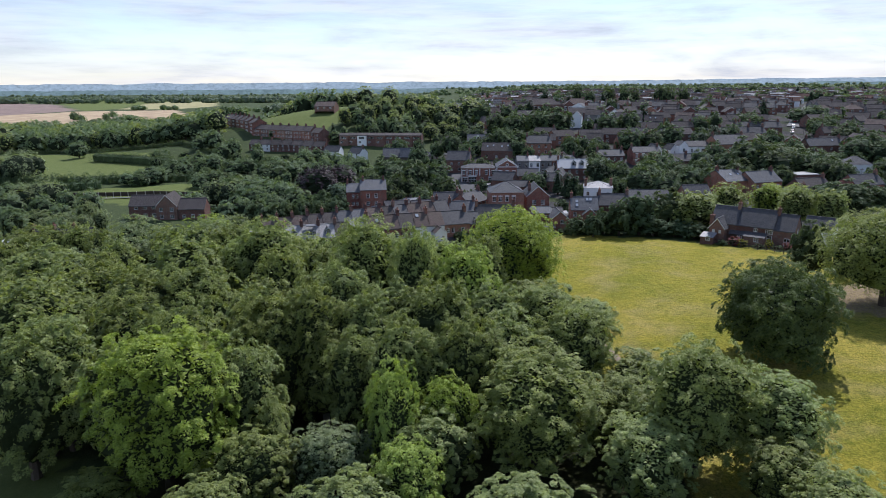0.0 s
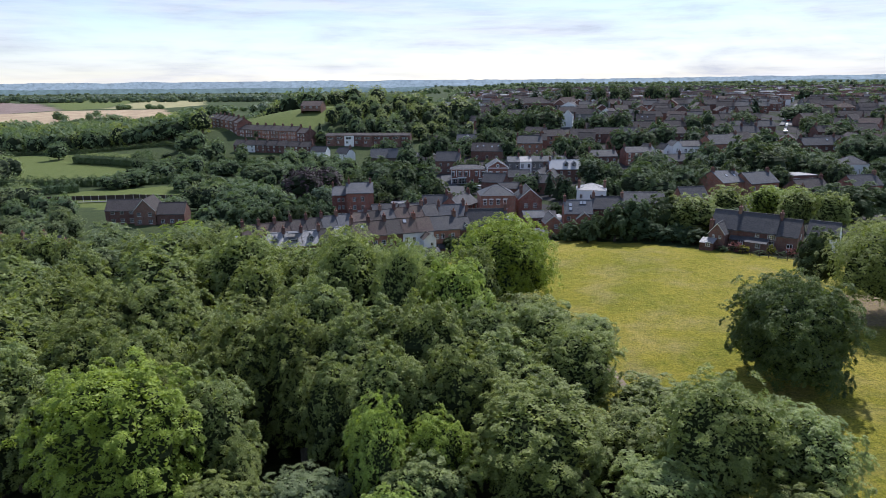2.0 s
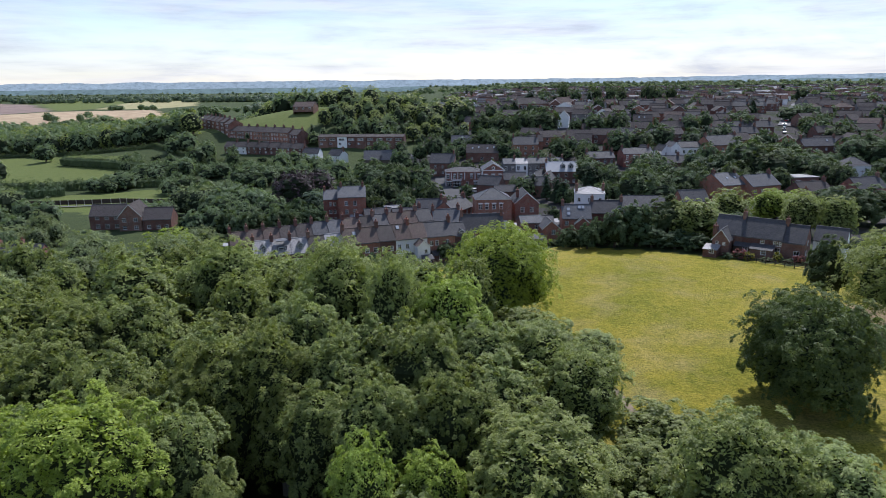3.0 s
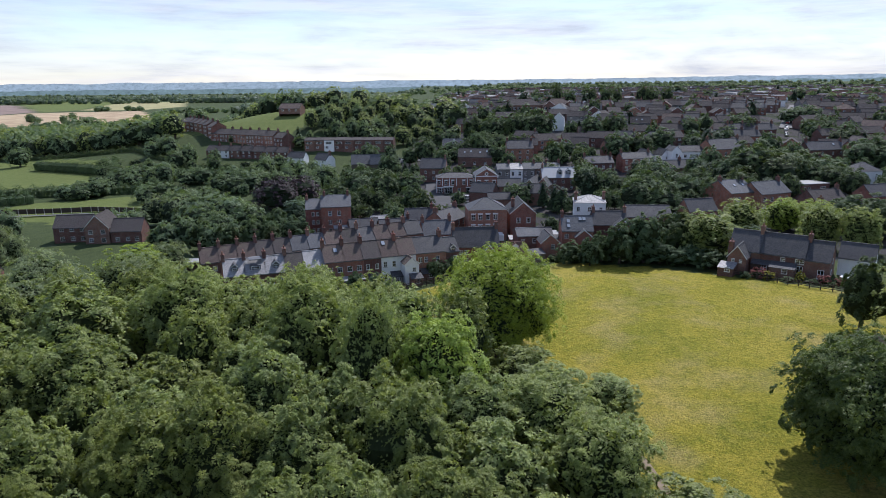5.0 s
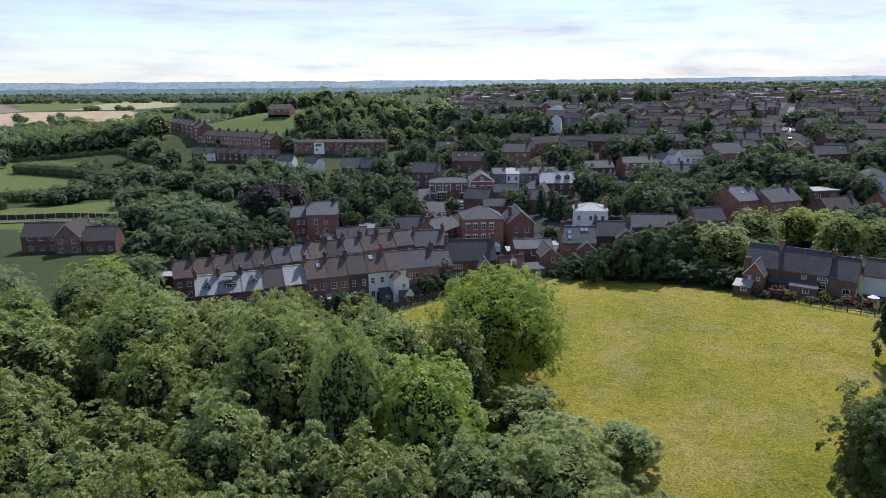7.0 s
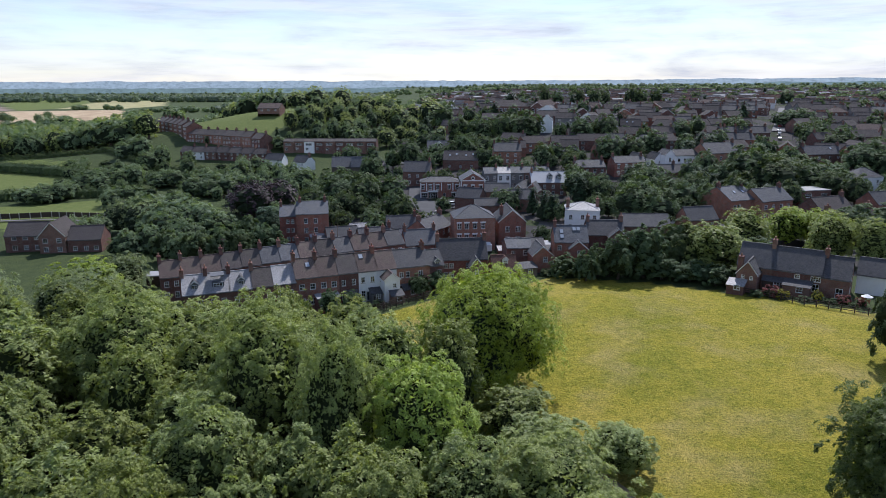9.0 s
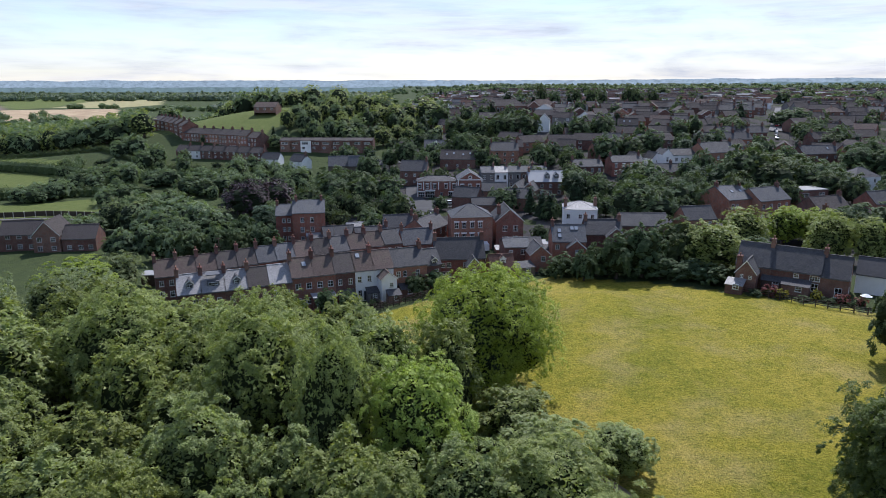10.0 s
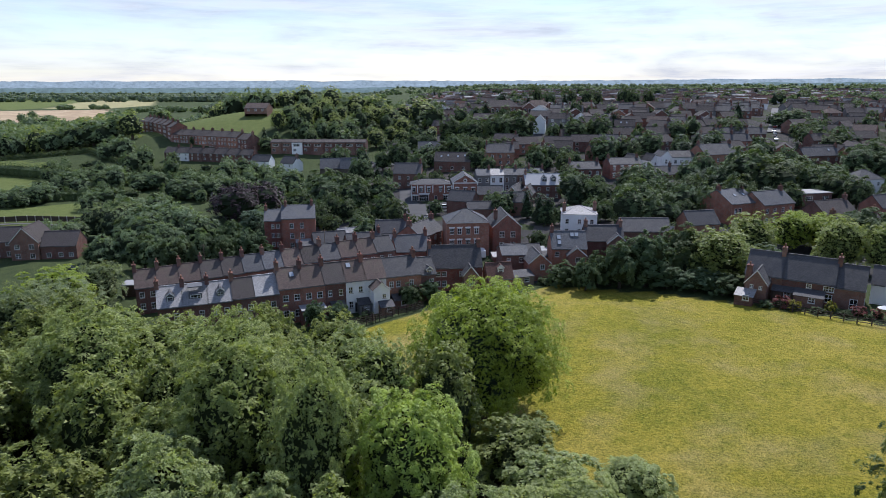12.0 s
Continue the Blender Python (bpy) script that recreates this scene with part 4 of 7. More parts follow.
def join_stuff(name, label, category, pieces):
    """One mesh out of many (mesh, pose): things too far and too many to tell apart."""
    mats, slot = [], {}
    V, L, S, MI, UV, o = [], [], [], [], [], 0
    for me, m in pieces:
        n = len(me.vertices)
        co = np.empty(n * 3, np.float32)
        me.vertices.foreach_get("co", co)
        A = np.array(m)
        V.append(co.reshape(-1, 3) @ A[:3, :3].T + A[:3, 3])
        li = np.empty(len(me.loops), np.int32)
        me.loops.foreach_get("vertex_index", li)
        L.append(li + o)
        cnt = np.empty(len(me.polygons), np.int32)
        me.polygons.foreach_get("loop_total", cnt)
        S.append(cnt)
        mi = np.empty(len(me.polygons), np.int32)
        me.polygons.foreach_get("material_index", mi)
        table = []
        for mt in me.materials:
            if mt.name not in slot:
                slot[mt.name] = len(mats)
                mats.append(mt)
            table.append(slot[mt.name])
        MI.append(np.array(table, np.int32)[mi])
        uv = np.zeros(len(me.loops) * 2, np.float32)
        if me.uv_layers:
            me.uv_layers[0].data.foreach_get("uv", uv)
        UV.append(uv)
        o += n
    V, L, S, MI, UV = (np.concatenate(q) for q in (V, L, S, MI, UV))
    me = bpy.data.meshes.new(name)
    me.vertices.add(len(V)), me.loops.add(len(L)), me.polygons.add(len(S))
    me.vertices.foreach_set("co", V.astype(np.float32).ravel())
    me.loops.foreach_set("vertex_index", L)
    me.polygons.foreach_set("loop_start", np.concatenate([[0], np.cumsum(S)[:-1]]).astype(np.int32))
    for mt in mats:
        me.materials.append(mt)
    me.polygons.foreach_set("material_index", MI)
    me.uv_layers.new(name="UVMap").data.foreach_set("uv", UV)
    me.update(calc_edges=True)
    return tagged(new(name, me), label, category, kind="stuff")


def tree_pieces(rows, rng, lod=3):
    """Meshes and poses of trees for a joined wood: rows of (kind, x, y, h, r)."""
    res = []
    for kind, x, y, h, r in rows:
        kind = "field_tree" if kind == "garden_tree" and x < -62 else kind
        trunk, crown = tree_meshes(kind, lod, rng.randrange(3))
        H, R = SPECIES[kind][2:4]
        m = pose(x, y, gz(x, y) - 0.2, 0, 0, rng.uniform(0, 360)) @ Matrix.Diagonal((r / R, r / R, h / H, 1))
        res += [(trunk, m), (crown, m)]
    return res

# ---- woodland and trees ----
WOOD_SYCAMORES = [
    ("sycamore", -84.6, 110.0, 17, 7.4),
    ("sycamore", -69.9, 99.6, 17, 6.5),
    ("sycamore", -66.8, 83.0, 18, 7.2),
    ("sycamore", -54.0, 89.5, 18, 6.6),
    ("sycamore", -48.4, 93.7, 18, 6.7),
    ("sycamore", -49.9, 75.2, 18, 6.2),
    ("sycamore", -52.7, 67.7, 18, 6.3),
    ("sycamore", -53.2, 61.3, 18, 5.6),
    ("sycamore", -39.4, 72.9, 18, 5.8),
    ("sycamore", -28.8, 76.1, 18, 5.7),
    ("sycamore", -23.3, 77.7, 18, 5.3),
    ("sycamore", -17.4, 78.1, 16, 4.8),
    ("sycamore", -22.7, 87.5, 18, 5.4),
    ("sycamore", -15.3, 87.4, 15, 4.5),
    ("sycamore", -7.0, 78.1, 17, 5.1),
    ("sycamore", -0.7, 86.7, 14, 4.6),
    ("sycamore", -16.3, 69.7, 14, 4.1),
    ("sycamore", -11.3, 68.5, 16, 4.6),
    ("sycamore", -2.9, 70.1, 15, 4.7),
    ("sycamore", -7.4, 68.4, 13, 4.0),
    ("sycamore", 0.4, 71.8, 12, 4.1),
    ("sycamore", -54.6, 66.3, 13, 6.0),
]
WOOD_ASHES = [
    ("ash", 6.9, 88.6, 13, 6.1),
    ("ash", 11.0, 78.5, 13, 5.4),
    ("ash", 5.2, 61.5, 13.6, 8.0),
    ("ash", 20.9, 60.6, 14.8, 5.9),
    ("ash", 28.5, 61.0, 10.6, 5.4),
    ("ash", 15.8, 102.5, 5.5, 3.4),
    ("ash", 29.0, 46.5, 8.4, 4.4),
    ("ash", -42.6, 127.9, 14, 6.6),
    ("ash", -34.2, 127.7, 13, 5.9),
    ("ash", -51.4, 122.8, 15, 6.5),
    ("ash", -22.6, 122.4, 13, 5.0),
    ("ash", -12.5, 96, 20.5, 4.6),
    ("ash", -27, 117, 18.5, 6.0),
    ("ash", -20.5, 101.5, 21.3, 7.0),
    ("ash", -43.5, 116, 19.6, 7.8),
    ("sycamore", -58, 112, 19, 7.5),
    ("ash", -18, 131, 12.5, 5.0),
    ("ash", -30, 134, 11.5, 5.2),
    ("ash", -42, 137, 12, 5.5),
]
WOOD_LIMES = [
    ("spreading_lime", 2.0, 123, 17.8, 11.4),
    ("lime", -4.2, 95, 17.3, 5.6),
    ("lime", -34.6, 57.8, 19, 7.7),
    ("lime", -10.6, 59.5, 14, 3.3),
    ("lime", -4.3, 62.3, 11, 3.4),
    ("lime", -7.7, 51.9, 9, 3.6),
    ("lime", -31.9, 67.7, 11, 3.2),
]
WOOD_BIRCHES = [
    ("birch", -31.0, 74.0, 17.0, 5.0),
    ("birch", -21.4, 72.8, 13, 3.6),
    ("birch", -23.7, 59.6, 11, 2.4),
    ("birch", -34.8, 66.6, 16, 3.9),
]
WOOD_WILLOWS = [
    ("willow", -75.1, 142.9, 16, 10.6),
    ("willow", -82.5, 135.1, 15, 9.1),
    ("willow", -16.8, 57.3, 8, 4.6),
    ("willow", -88.4, 123.3, 13, 6.0),
    ("willow", -90, 150, 15, 8),
    ("lime", -80, 168, 12, 6.5),
    ("willow", -74, 158, 12, 7),
    ("willow", -66, 150, 12, 6.5),
]
MEADOW_TREES = [
    ("field_sycamore", 39.6, 90.0, 15.4, 9.2),
    ("field_ash", 66.5, 113.5, 18, 11.5),
]
EDGE_TREES = [
    ("garden_tree", 36.7, 176.2, 12, 5.6),
    ("garden_tree", 45.8, 182.0, 12.5, 6.5),
    ("garden_tree", 31.2, 175.7, 10, 4.6),
    ("garden_tree", 26.0, 177.0, 8, 5.2),
    ("garden_tree", 20.7, 179.2, 6, 3.5),
    ("ash", 50.3, 176.6, 12, 7.3),
    ("ash", 65.6, 197.7, 12.5, 6.8),
    ("ash", 84.3, 185.3, 13, 9.1),
    ("lime", 85.2, 211.0, 11, 9.6),
    ("lime", 90.2, 208.5, 10, 6.4),
    ("garden_tree", 104.8, 208.1, 13, 13.0),
    ("garden_tree", 59.9, 128.8, 12.6, 4.3),
]
TOWN_TREES = [
    ("willow", -107.3, 242.7, 13, 10.5),
    ("willow", -80.8, 177.2, 10, 10.0),
    ("garden_tree", -97.6, 244.3, 14, 12.3),
    ("garden_tree", -79.2, 232.9, 13, 10.4),
    ("garden_tree", -82.5, 224.6, 10, 8.4),
    ("garden_tree", -76.0, 326.9, 10, 13.6),
    ("garden_tree", -58.1, 281.1, 10, 8.3),
    ("garden_tree", -47.9, 292.4, 14, 12.8),
    ("garden_tree", -33.9, 282.1, 14, 11.2),
    ("garden_tree", -29.4, 355.9, 15, 6.6),
    ("garden_tree", -23.1, 254.5, 12, 8.1),
    ("garden_tree", -29.5, 236.7, 9, 7.5),
    ("garden_tree", 11.4, 266.7, 9, 7.1),
    ("garden_tree", 51.4, 242.6, 15, 11.3),
    ("garden_tree", 54.8, 230.9, 12, 6.6),
    ("garden_tree", 41.2, 247.3, 8, 5.3),
    ("garden_tree", 28.2, 246.0, 8, 5.2),
    ("garden_tree", -110.4, 322.4, 11, 11.4),
    ("garden_tree", -102.3, 319.2, 9, 9.9),
    ("garden_tree", -5.5, 419.5, 14, 7.9),
    ("garden_tree", 12.5, 405.3, 16, 11.4),
    ("garden_tree", 29.3, 401.1, 17, 10.5),
    ("garden_tree", 62.7, 388.9, 16, 11.8),
]
TOWN_TREES_EAST = [
    ("garden_tree", 109.3, 285.4, 18, 15.6),
    ("garden_tree", 128.6, 295.4, 13, 11.9),
    ("garden_tree", 81.5, 252.0, 12, 8.5),
    ("garden_tree", 68.1, 264.1, 10, 9.8),
    ("garden_tree", 66.4, 340.7, 14, 11.5),
    ("garden_tree", 84.7, 354.8, 13, 6.8),
    ("garden_tree", 139.6, 399.0, 13, 9.6),
    ("garden_tree", 187.3, 440.3, 12, 14.8),
    ("garden_tree", 170.8, 386.5, 12, 9.7),
    ("garden_tree", 164.5, 319.0, 14, 12.2),
    ("garden_tree", 176.2, 375.3, 11, 11.1),
    ("garden_tree", -13.5, 243.0, 7, 4.7),
    ("garden_tree", -9.4, 271.4, 6, 2.9),
    ("garden_tree", -41.5, 267.0, 10, 6.7),
    ("garden_tree", -48.1, 262.2, 9, 5.7),
    ("garden_tree", 38.3, 278.3, 12, 6.0),
    ("garden_tree", 77.7, 264.9, 7, 7.0),
]
CONIFERS = [
    ("conifer", -61.9, 237.0, 10, 6.0),
    ("conifer", 20.8, 258.0, 10, 2.7),
    ("conifer", 23.5, 249.5, 10, 3.5),
    ("conifer", 95.5, 336.4, 11, 5.2),
    ("conifer", 38.5, 273.2, 11, 3.9),
    ("conifer", 82.3, 279.5, 11, 4.7),
    ("conifer", 84.5, 274.5, 10, 3.6),
    ("conifer", 16.0, 265.1, 9, 2.8),
    ("conifer", 25.6, 246.2, 9, 3.1),
]
DARK_BEECH = [
    ("copper_beech", -76.9, 276.0, 14, 13.9),
]
VALLEY_TREES = [
    ("garden_tree", -273.0, 404.0, 11.7, 6.4),
    ("garden_tree", -391.3, 627.9, 14, 17.7),
    ("garden_tree", -447.2, 749.4, 16, 17.6),
    ("garden_tree", -436.6, 766.4, 14, 14.2),
    ("garden_tree", -157.8, 340.1, 11, 9.9),
    ("garden_tree", -168.2, 331.1, 10, 11.2),
    ("garden_tree", -170.5, 306.7, 9, 13.2),
    ("garden_tree", -174.5, 298.6, 8, 10.4),
    ("garden_tree", -138.4, 336.0, 9, 9.5),
    ("garden_tree", -108.3, 351.2, 11, 8.2),
    ("garden_tree", -111.9, 313.9, 10, 9.9),
    ("garden_tree", -162.2, 376.9, 12, 9.4),
    ("garden_tree", -188.5, 407.1, 12, 10.3),
    ("garden_tree", -108.5, 279.7, 9, 6.6),
    ("garden_tree", -91.7, 347.9, 10, 8.0),
    ("garden_tree", -109.7, 367.3, 9, 7.2),
    ("garden_tree", -83.1, 417.4, 10, 6.4),
    ("garden_tree", -105.3, 406.5, 8, 4.8),
    ("garden_tree", -137.9, 292.6, 9, 8.4),
]
VALLEY_WILLOWS = [
    ("willow", -245.8, 311.1, 17, 25.4),
    ("willow", -182.2, 239.5, 12, 14.2),
    ("willow", -141.3, 190.6, 9, 9.3),
    ("willow", -130.8, 194.5, 8, 6.1),
]
SLOPE_TREES = [
    ("garden_tree", -93.5, 218.0, 9, 6.7),
    ("garden_tree", -79.1, 208.5, 10, 7.4),
    ("garden_tree", -68.6, 207.6, 11, 7.2),
    ("garden_tree", -61.2, 213.3, 11, 6.9),
    ("garden_tree", -94.7, 232.1, 11, 8.0),
    ("garden_tree", -55.8, 214.5, 9, 5.4),
    ("garden_tree", -62.8, 206.8, 8, 5.6),
    ("garden_tree", -74.2, 208.1, 7, 5.4),
    ("garden_tree", -96.5, 217.2, 6, 5.1),
    ("garden_tree", -114.5, 233.3, 9, 7.5),
    ("garden_tree", -124.9, 233.8, 8, 5.8),
    ("garden_tree", -53.6, 213.8, 6, 3.8),
    ("garden_tree", -13.0, 307.7, 9, 6.1),
    ("garden_tree", -0.8, 308.1, 8, 5.6),
    ("garden_tree", 19.4, 312.6, 9, 6.3),
    ("garden_tree", 26.5, 295.4, 9, 6.4),
    ("garden_tree", 41.9, 306.8, 9, 6.7),
    ("garden_tree", 35.0, 342.0, 11, 7.6),
    ("garden_tree", 42.3, 324.8, 10, 6.6),
    ("garden_tree", 16.4, 363.5, 11, 8.1),
    ("garden_tree", -12.9, 367.4, 10, 8.2),
    ("garden_tree", 3.4, 382.6, 10, 8.6),
]


def plant(rows, group=""):
    """Trees at their places; a crown wider than one tree can bear is a clump of several."""
    for kind, x, y, h, r in rows:
        lod = 0 if y < 125 and x > -56 else 1 if y < 215 else 2 if y < 450 else 3
        if r > h * 0.62 and y > 130:
            n = 2 if r < h * 0.85 else 3
            for i in range(n):
                a = i * 2 * math.pi / n + x
                q = min(r, h)
                tree(kind, x + 0.48 * q * math.cos(a), y + 0.48 * q * math.sin(a), h * (1, 0.9, 0.82)[i], min(0.62 * q, 0.6 * h), lod, group)
        else:
            tree(kind, x, y, h * (1.06 if group == "trees of the wood" else 1.0), min(r * (1.14 if group == "trees of the wood" and r < 8 else 1.0), h * 0.75), lod, group)


for rows in (WOOD_SYCAMORES, WOOD_ASHES, WOOD_LIMES, WOOD_BIRCHES, WOOD_WILLOWS):
    plant(rows, "trees of the wood")
plant(MEADOW_TREES, "trees in the meadow")
plant(EDGE_TREES, "trees along the meadow's edge")
for rows in (TOWN_TREES, TOWN_TREES_EAST, CONIFERS, DARK_BEECH):
    plant(rows, "trees in the town")
plant(SLOPE_TREES, "trees below the town")
plant(VALLEY_TREES, "trees in the valley")
plant(VALLEY_WILLOWS, "trees in the valley")
fill = random.Random(11)
for x, y in scatter(WOOD, 7.6, fill, 0.64):
    tree(fill.choice(("sycamore", "sycamore", "sycamore", "sycamore", "ash")), x, y, fill.uniform(14, 17) if y > 62 and x < 4 else fill.uniform(7, 10), fill.uniform(4.6, 6.0), 0 if y < 72 and x > -40 else 1, "trees of the wood")

# ---- the two brick terraces beside the meadow ----
def upper_lower(xs, w=0.95, z1=0.9, z2=3.5, h1=1.35, h2=1.25):
    return [(x, z, w, h) for x in xs for z, h in ((z1, h1), (z2, h2))]


def along(start, angle, s, off=0.0):
    a = radians(angle)
    return start[0] + s * math.cos(a) - off * math.sin(a), start[1] + s * math.sin(a) + off * math.cos(a)


ROW = ((-60.0, 152.5), 23.0)


def row_house(name, label, s0, s1, eaves, rise, wall, roof, floor, row=ROW, depth=8.0, off=0.0, **more):
    x, y = along(row[0], row[1], (s0 + s1) / 2, off)
    return house(name, label, x, y, row[1], s1 - s0, depth, eaves, rise, wall, roof, floor=floor, lod=0, group="terrace houses beside the meadow", **more)


for i in range(3):      # three tall houses with attic dormers under a pale roof
    a = 6.8 + i * 4.25
    row_house("terrace_house", "red brick terraced house with pale slate roof and attic dormer", a, a + 4.24, 6.2, 2.7, "brick_brown", "slate_pale", -7.6,
              wins=upper_lower((-0.9, 0.95), 0.9, 0.9, 3.7), chims=(-2.05,), pots=3,
              dormers=((0.1, 1.0, 6.6, 2.2 if i == 1 else 1.25, 1.25, 2.2, "lead", "slate", i == 1),), doors=((-0.1, 0.8, 2.0),))
row_house("terrace_house", "brick terraced house with dark brown tiled roof", 19.56, 23.6, 6.1, 2.7, "brick_brown", "tile_dark", -7.3, wins=upper_lower((-1.0, 1.0)), chims=(-1.9,), doors=((0.0, 0.8, 2.0),))
row_house("terrace_house", "brick terraced house with weathered grey slate roof", 23.61, 27.8, 6.1, 2.7, "brick_brown", "slate_pale", -7.2, wins=upper_lower((-1.0, 1.0)), chims=(), doors=((0.0, 0.8, 2.0),))
for i in range(2):
    a = 27.81 + i * 4.3
    row_house("terrace_house", "red brick terraced house with brown tiled roof", a, a + 4.29, 6.6, 2.9, "brick_red", "tile_brown", -6.9,
              wins=upper_lower((-1.0, 1.1), 1.1, 0.9, 4.0), chims=(-1.95,), pots=3, skylights=((0.6, 0.6),) if i == 0 else (), doors=((0.1, 0.8, 2.0),))
row_house("terrace_house", "narrow red brick terraced house with dark tiled roof", 36.42, 40.4, 6.6, 2.9, "brick_brown", "tile_dark", -6.8, wins=upper_lower((-1.1, 1.0), 0.8, 0.9, 3.9), chims=(-1.9,))
for i in range(2):
    a = 40.41 + i * 4.05
    row_house("terrace_house", "white painted terraced house with brown tiled roof", a, a + 4.04, 6.4, 2.9, "render_white", "tile_brown", -6.6,
              wins=upper_lower((-1.1, 0.9), 0.85, 0.9, 3.9), chims=(1.9,) if i == 0 else (), doors=((0.0, 0.8, 2.0),), chim_wall="brick_red", skylights=((-0.8, 0.75),) if i == 0 else ())
row_house("terrace_house", "red brick terraced house with grey slate roof", 48.52, 55.8, 6.2, 2.8, "brick_red", "slate", -6.4,
          wins=upper_lower((-2.6, -1.2, 1.6), 0.9, 0.9, 3.9), chims=(3.2,), pots=3)
row_house("terrace_house", "small brick house with a front dormer", 55.82, 59.0, 5.8, 2.6, "brick_brown", "slate", -6.3, depth=7.0, wins=upper_lower((0.6,), 0.9), dormers=((0.2, 0.2, 5.2, 1.3, 1.4, 2.4, "lead", "slate"),))


def lean_to(name, label, x, y, yaw, w, d, h, wall, roof, drop=0.7, floor=None):
    """A low back addition with a single-pitch roof that falls to its front."""
    z = gz(x, y) if floor is None else floor
    th = thing(name, pose(x, y, z, 0, 0, yaw), label, "outbuilding")
    s = Shape()
    s.box(-w / 2, w / 2, 0, d, -1.5, h - drop)
    s.face(((w / 2, 0, h - drop), (w / 2, d, h - drop), (w / 2, d, h))), s.face(((-w / 2, d, h - drop), (-w / 2, 0, h - drop), (-w / 2, d, h)))
    part("wall", s.mesh("wall", M[wall]), th)
    r = Shape()
    r.slab(((-w / 2 - 0.15, -0.2, h - drop + 0.05), (w / 2 + 0.15, -0.2, h - drop + 0.05), (w / 2 + 0.15, d, h + 0.1), (-w / 2 - 0.15, d, h + 0.1)), 0.1)
    part("roof", r.mesh("roof", M[roof]), th)
    add_window(th, Matrix.Translation((w * 0.12, -0.02, 0.95)), min(1.1, w * 0.4), 1.0, 1, 2)
    return th


def wing(s, w, d, eaves, rise, wall, roof, label, floor, wins=(), kind="cross"):
    x, y = along(ROW[0], ROW[1], s, -d)
    return house("rear_wing", label, x, y, ROW[1], w, d, eaves, rise, wall, roof, kind, floor=floor, lod=0, wins=wins, category="outbuilding")


wing(46.6, 3.2, 3.2, 4.9, 1.3, "render_white", "tile_brown", "white two-storey rear wing with a gabled tiled roof", -6.6, ((0.5, 3.2, 0.8, 0.9), (-0.3, 0.8, 0.9, 1.1)))
for s_, w_, wl_, rf_ in ((21.6, 2.6, "brick_brown", "slate"), (25.4, 2.8, "brick_brown", "slate"), (12.5, 2.4, "brick_brown", "slate_pale")):
    wing(s_, w_, 3.0, 2.3, 1.1, wl_, rf_, "small brick outhouse with a gabled slate roof", -7.3, ((0.0, 0.8, 0.8, 0.9),))
wing(33.6, 4.6, 3.4, 2.7, 0.25, "brick_red", "felt_pale", "brick rear extension with a pale flat roof", -6.8, ((-1.2, 0.9, 1.2, 1.1), (0.9, 0.9, 1.2, 1.1)), "flat")
for s_, w_ in ((43.6, 2.2), (38.6, 2.6), (47.2, 2.6), (51.0, 3.0)):
    x_, y_ = along(ROW[0], ROW[1], s_, -2.2 if s_ != 47.2 else -5.2)
    lean_to("lean_to", "low lean-to porch with a slate roof behind a terraced house", x_, y_, ROW[1], w_, 2.2 if s_ != 47.2 else 2.0, 2.7, "render_grey" if s_ == 43.6 else "brick_brown", "slate", floor=-6.6)

BACK = ((-72.0, 170.0), 27.0)
back_roofs = ("tile_brown", "tile_brown", "tile_brown", "tile_dark", "tile_dark", "slate_blue", "slate_blue", "tile_brown", "tile_dark", "slate", "tile_brown", "tile_brown", "slate")
for i, rf in enumerate(back_roofs):
    a = 6.4 + i * 4.32
    row_house("terrace_house", "red brick terraced house with a brown roof and chimney stack", a, a + 4.31, 5.6, 2.7, "brick_red" if i % 3 else "brick_brown", rf, -8.9 + i * 0.16, BACK,
              wins=upper_lower((-1.0, 1.0), 0.95, 0.9, 3.4), chims=(-1.95,), pots=3 if i % 2 else 2)

# ---- buildings round the meadow's head ----
house("schoolroom", "brick building with a broad grey slate roof and red chimneys", -1.7, 181.5, 8, 11.2, 7.8, 5.2, 3.8, "brick_bright", "slate", lod=0, category="house",
      wins=[(-3.8, 1.0, 1.0, 1.3), (-2.5, 1.0, 1.0, 1.3), (-3.8, 3.2, 1.0, 1.1), (-2.5, 3.2, 1.0, 1.1), (1.2, 3.2, 1.0, 1.1), (3.6, 1.0, 1.2, 1.2)], chims=(-5.3, 5.3), pots=1)
house("gabled_porch", "gabled brick porch wing with a tall window", 1.4, 178.6, 8, 3.0, 3.0, 3.8, 1.8, "brick_brown", "slate", "cross", lod=0, category="outbuilding", wins=((0, 1.6, 0.8, 1.6),))
house("cottage", "low brick cottage with a red tiled roof and dormer", 7.6, 179.0, 10, 5.4, 5.5, 2.7, 2.6, "brick_red", "tile_red", lod=0, wins=((-1.2, 0.9, 1.0, 1.1), (1.0, 0.9, 1.4, 1.1)), dormers=((0.2, 1.0, 3.5, 1.2, 1.2, 1.8, "frame_white", "tile_red"),))
house("brick_house", "square brick house with a pale low-pitched roof", 11.5, 190.5, 8, 6.0, 6.5, 5.2, 1.4, "brick_brown", "slate_blue", lod=0, wins=((1.5, 3.4, 1.3, 1.2), (-1.5, 3.4, 0.9, 1.1)))
house("brick_house", "red brick house with a gable towards the meadow", 16.4, 185.5, 8, 4.6, 7.0, 4.0, 2.0, "brick_bright", "slate", "cross", lod=0, wins=((0.6, 2.5, 1.0, 1.2),))
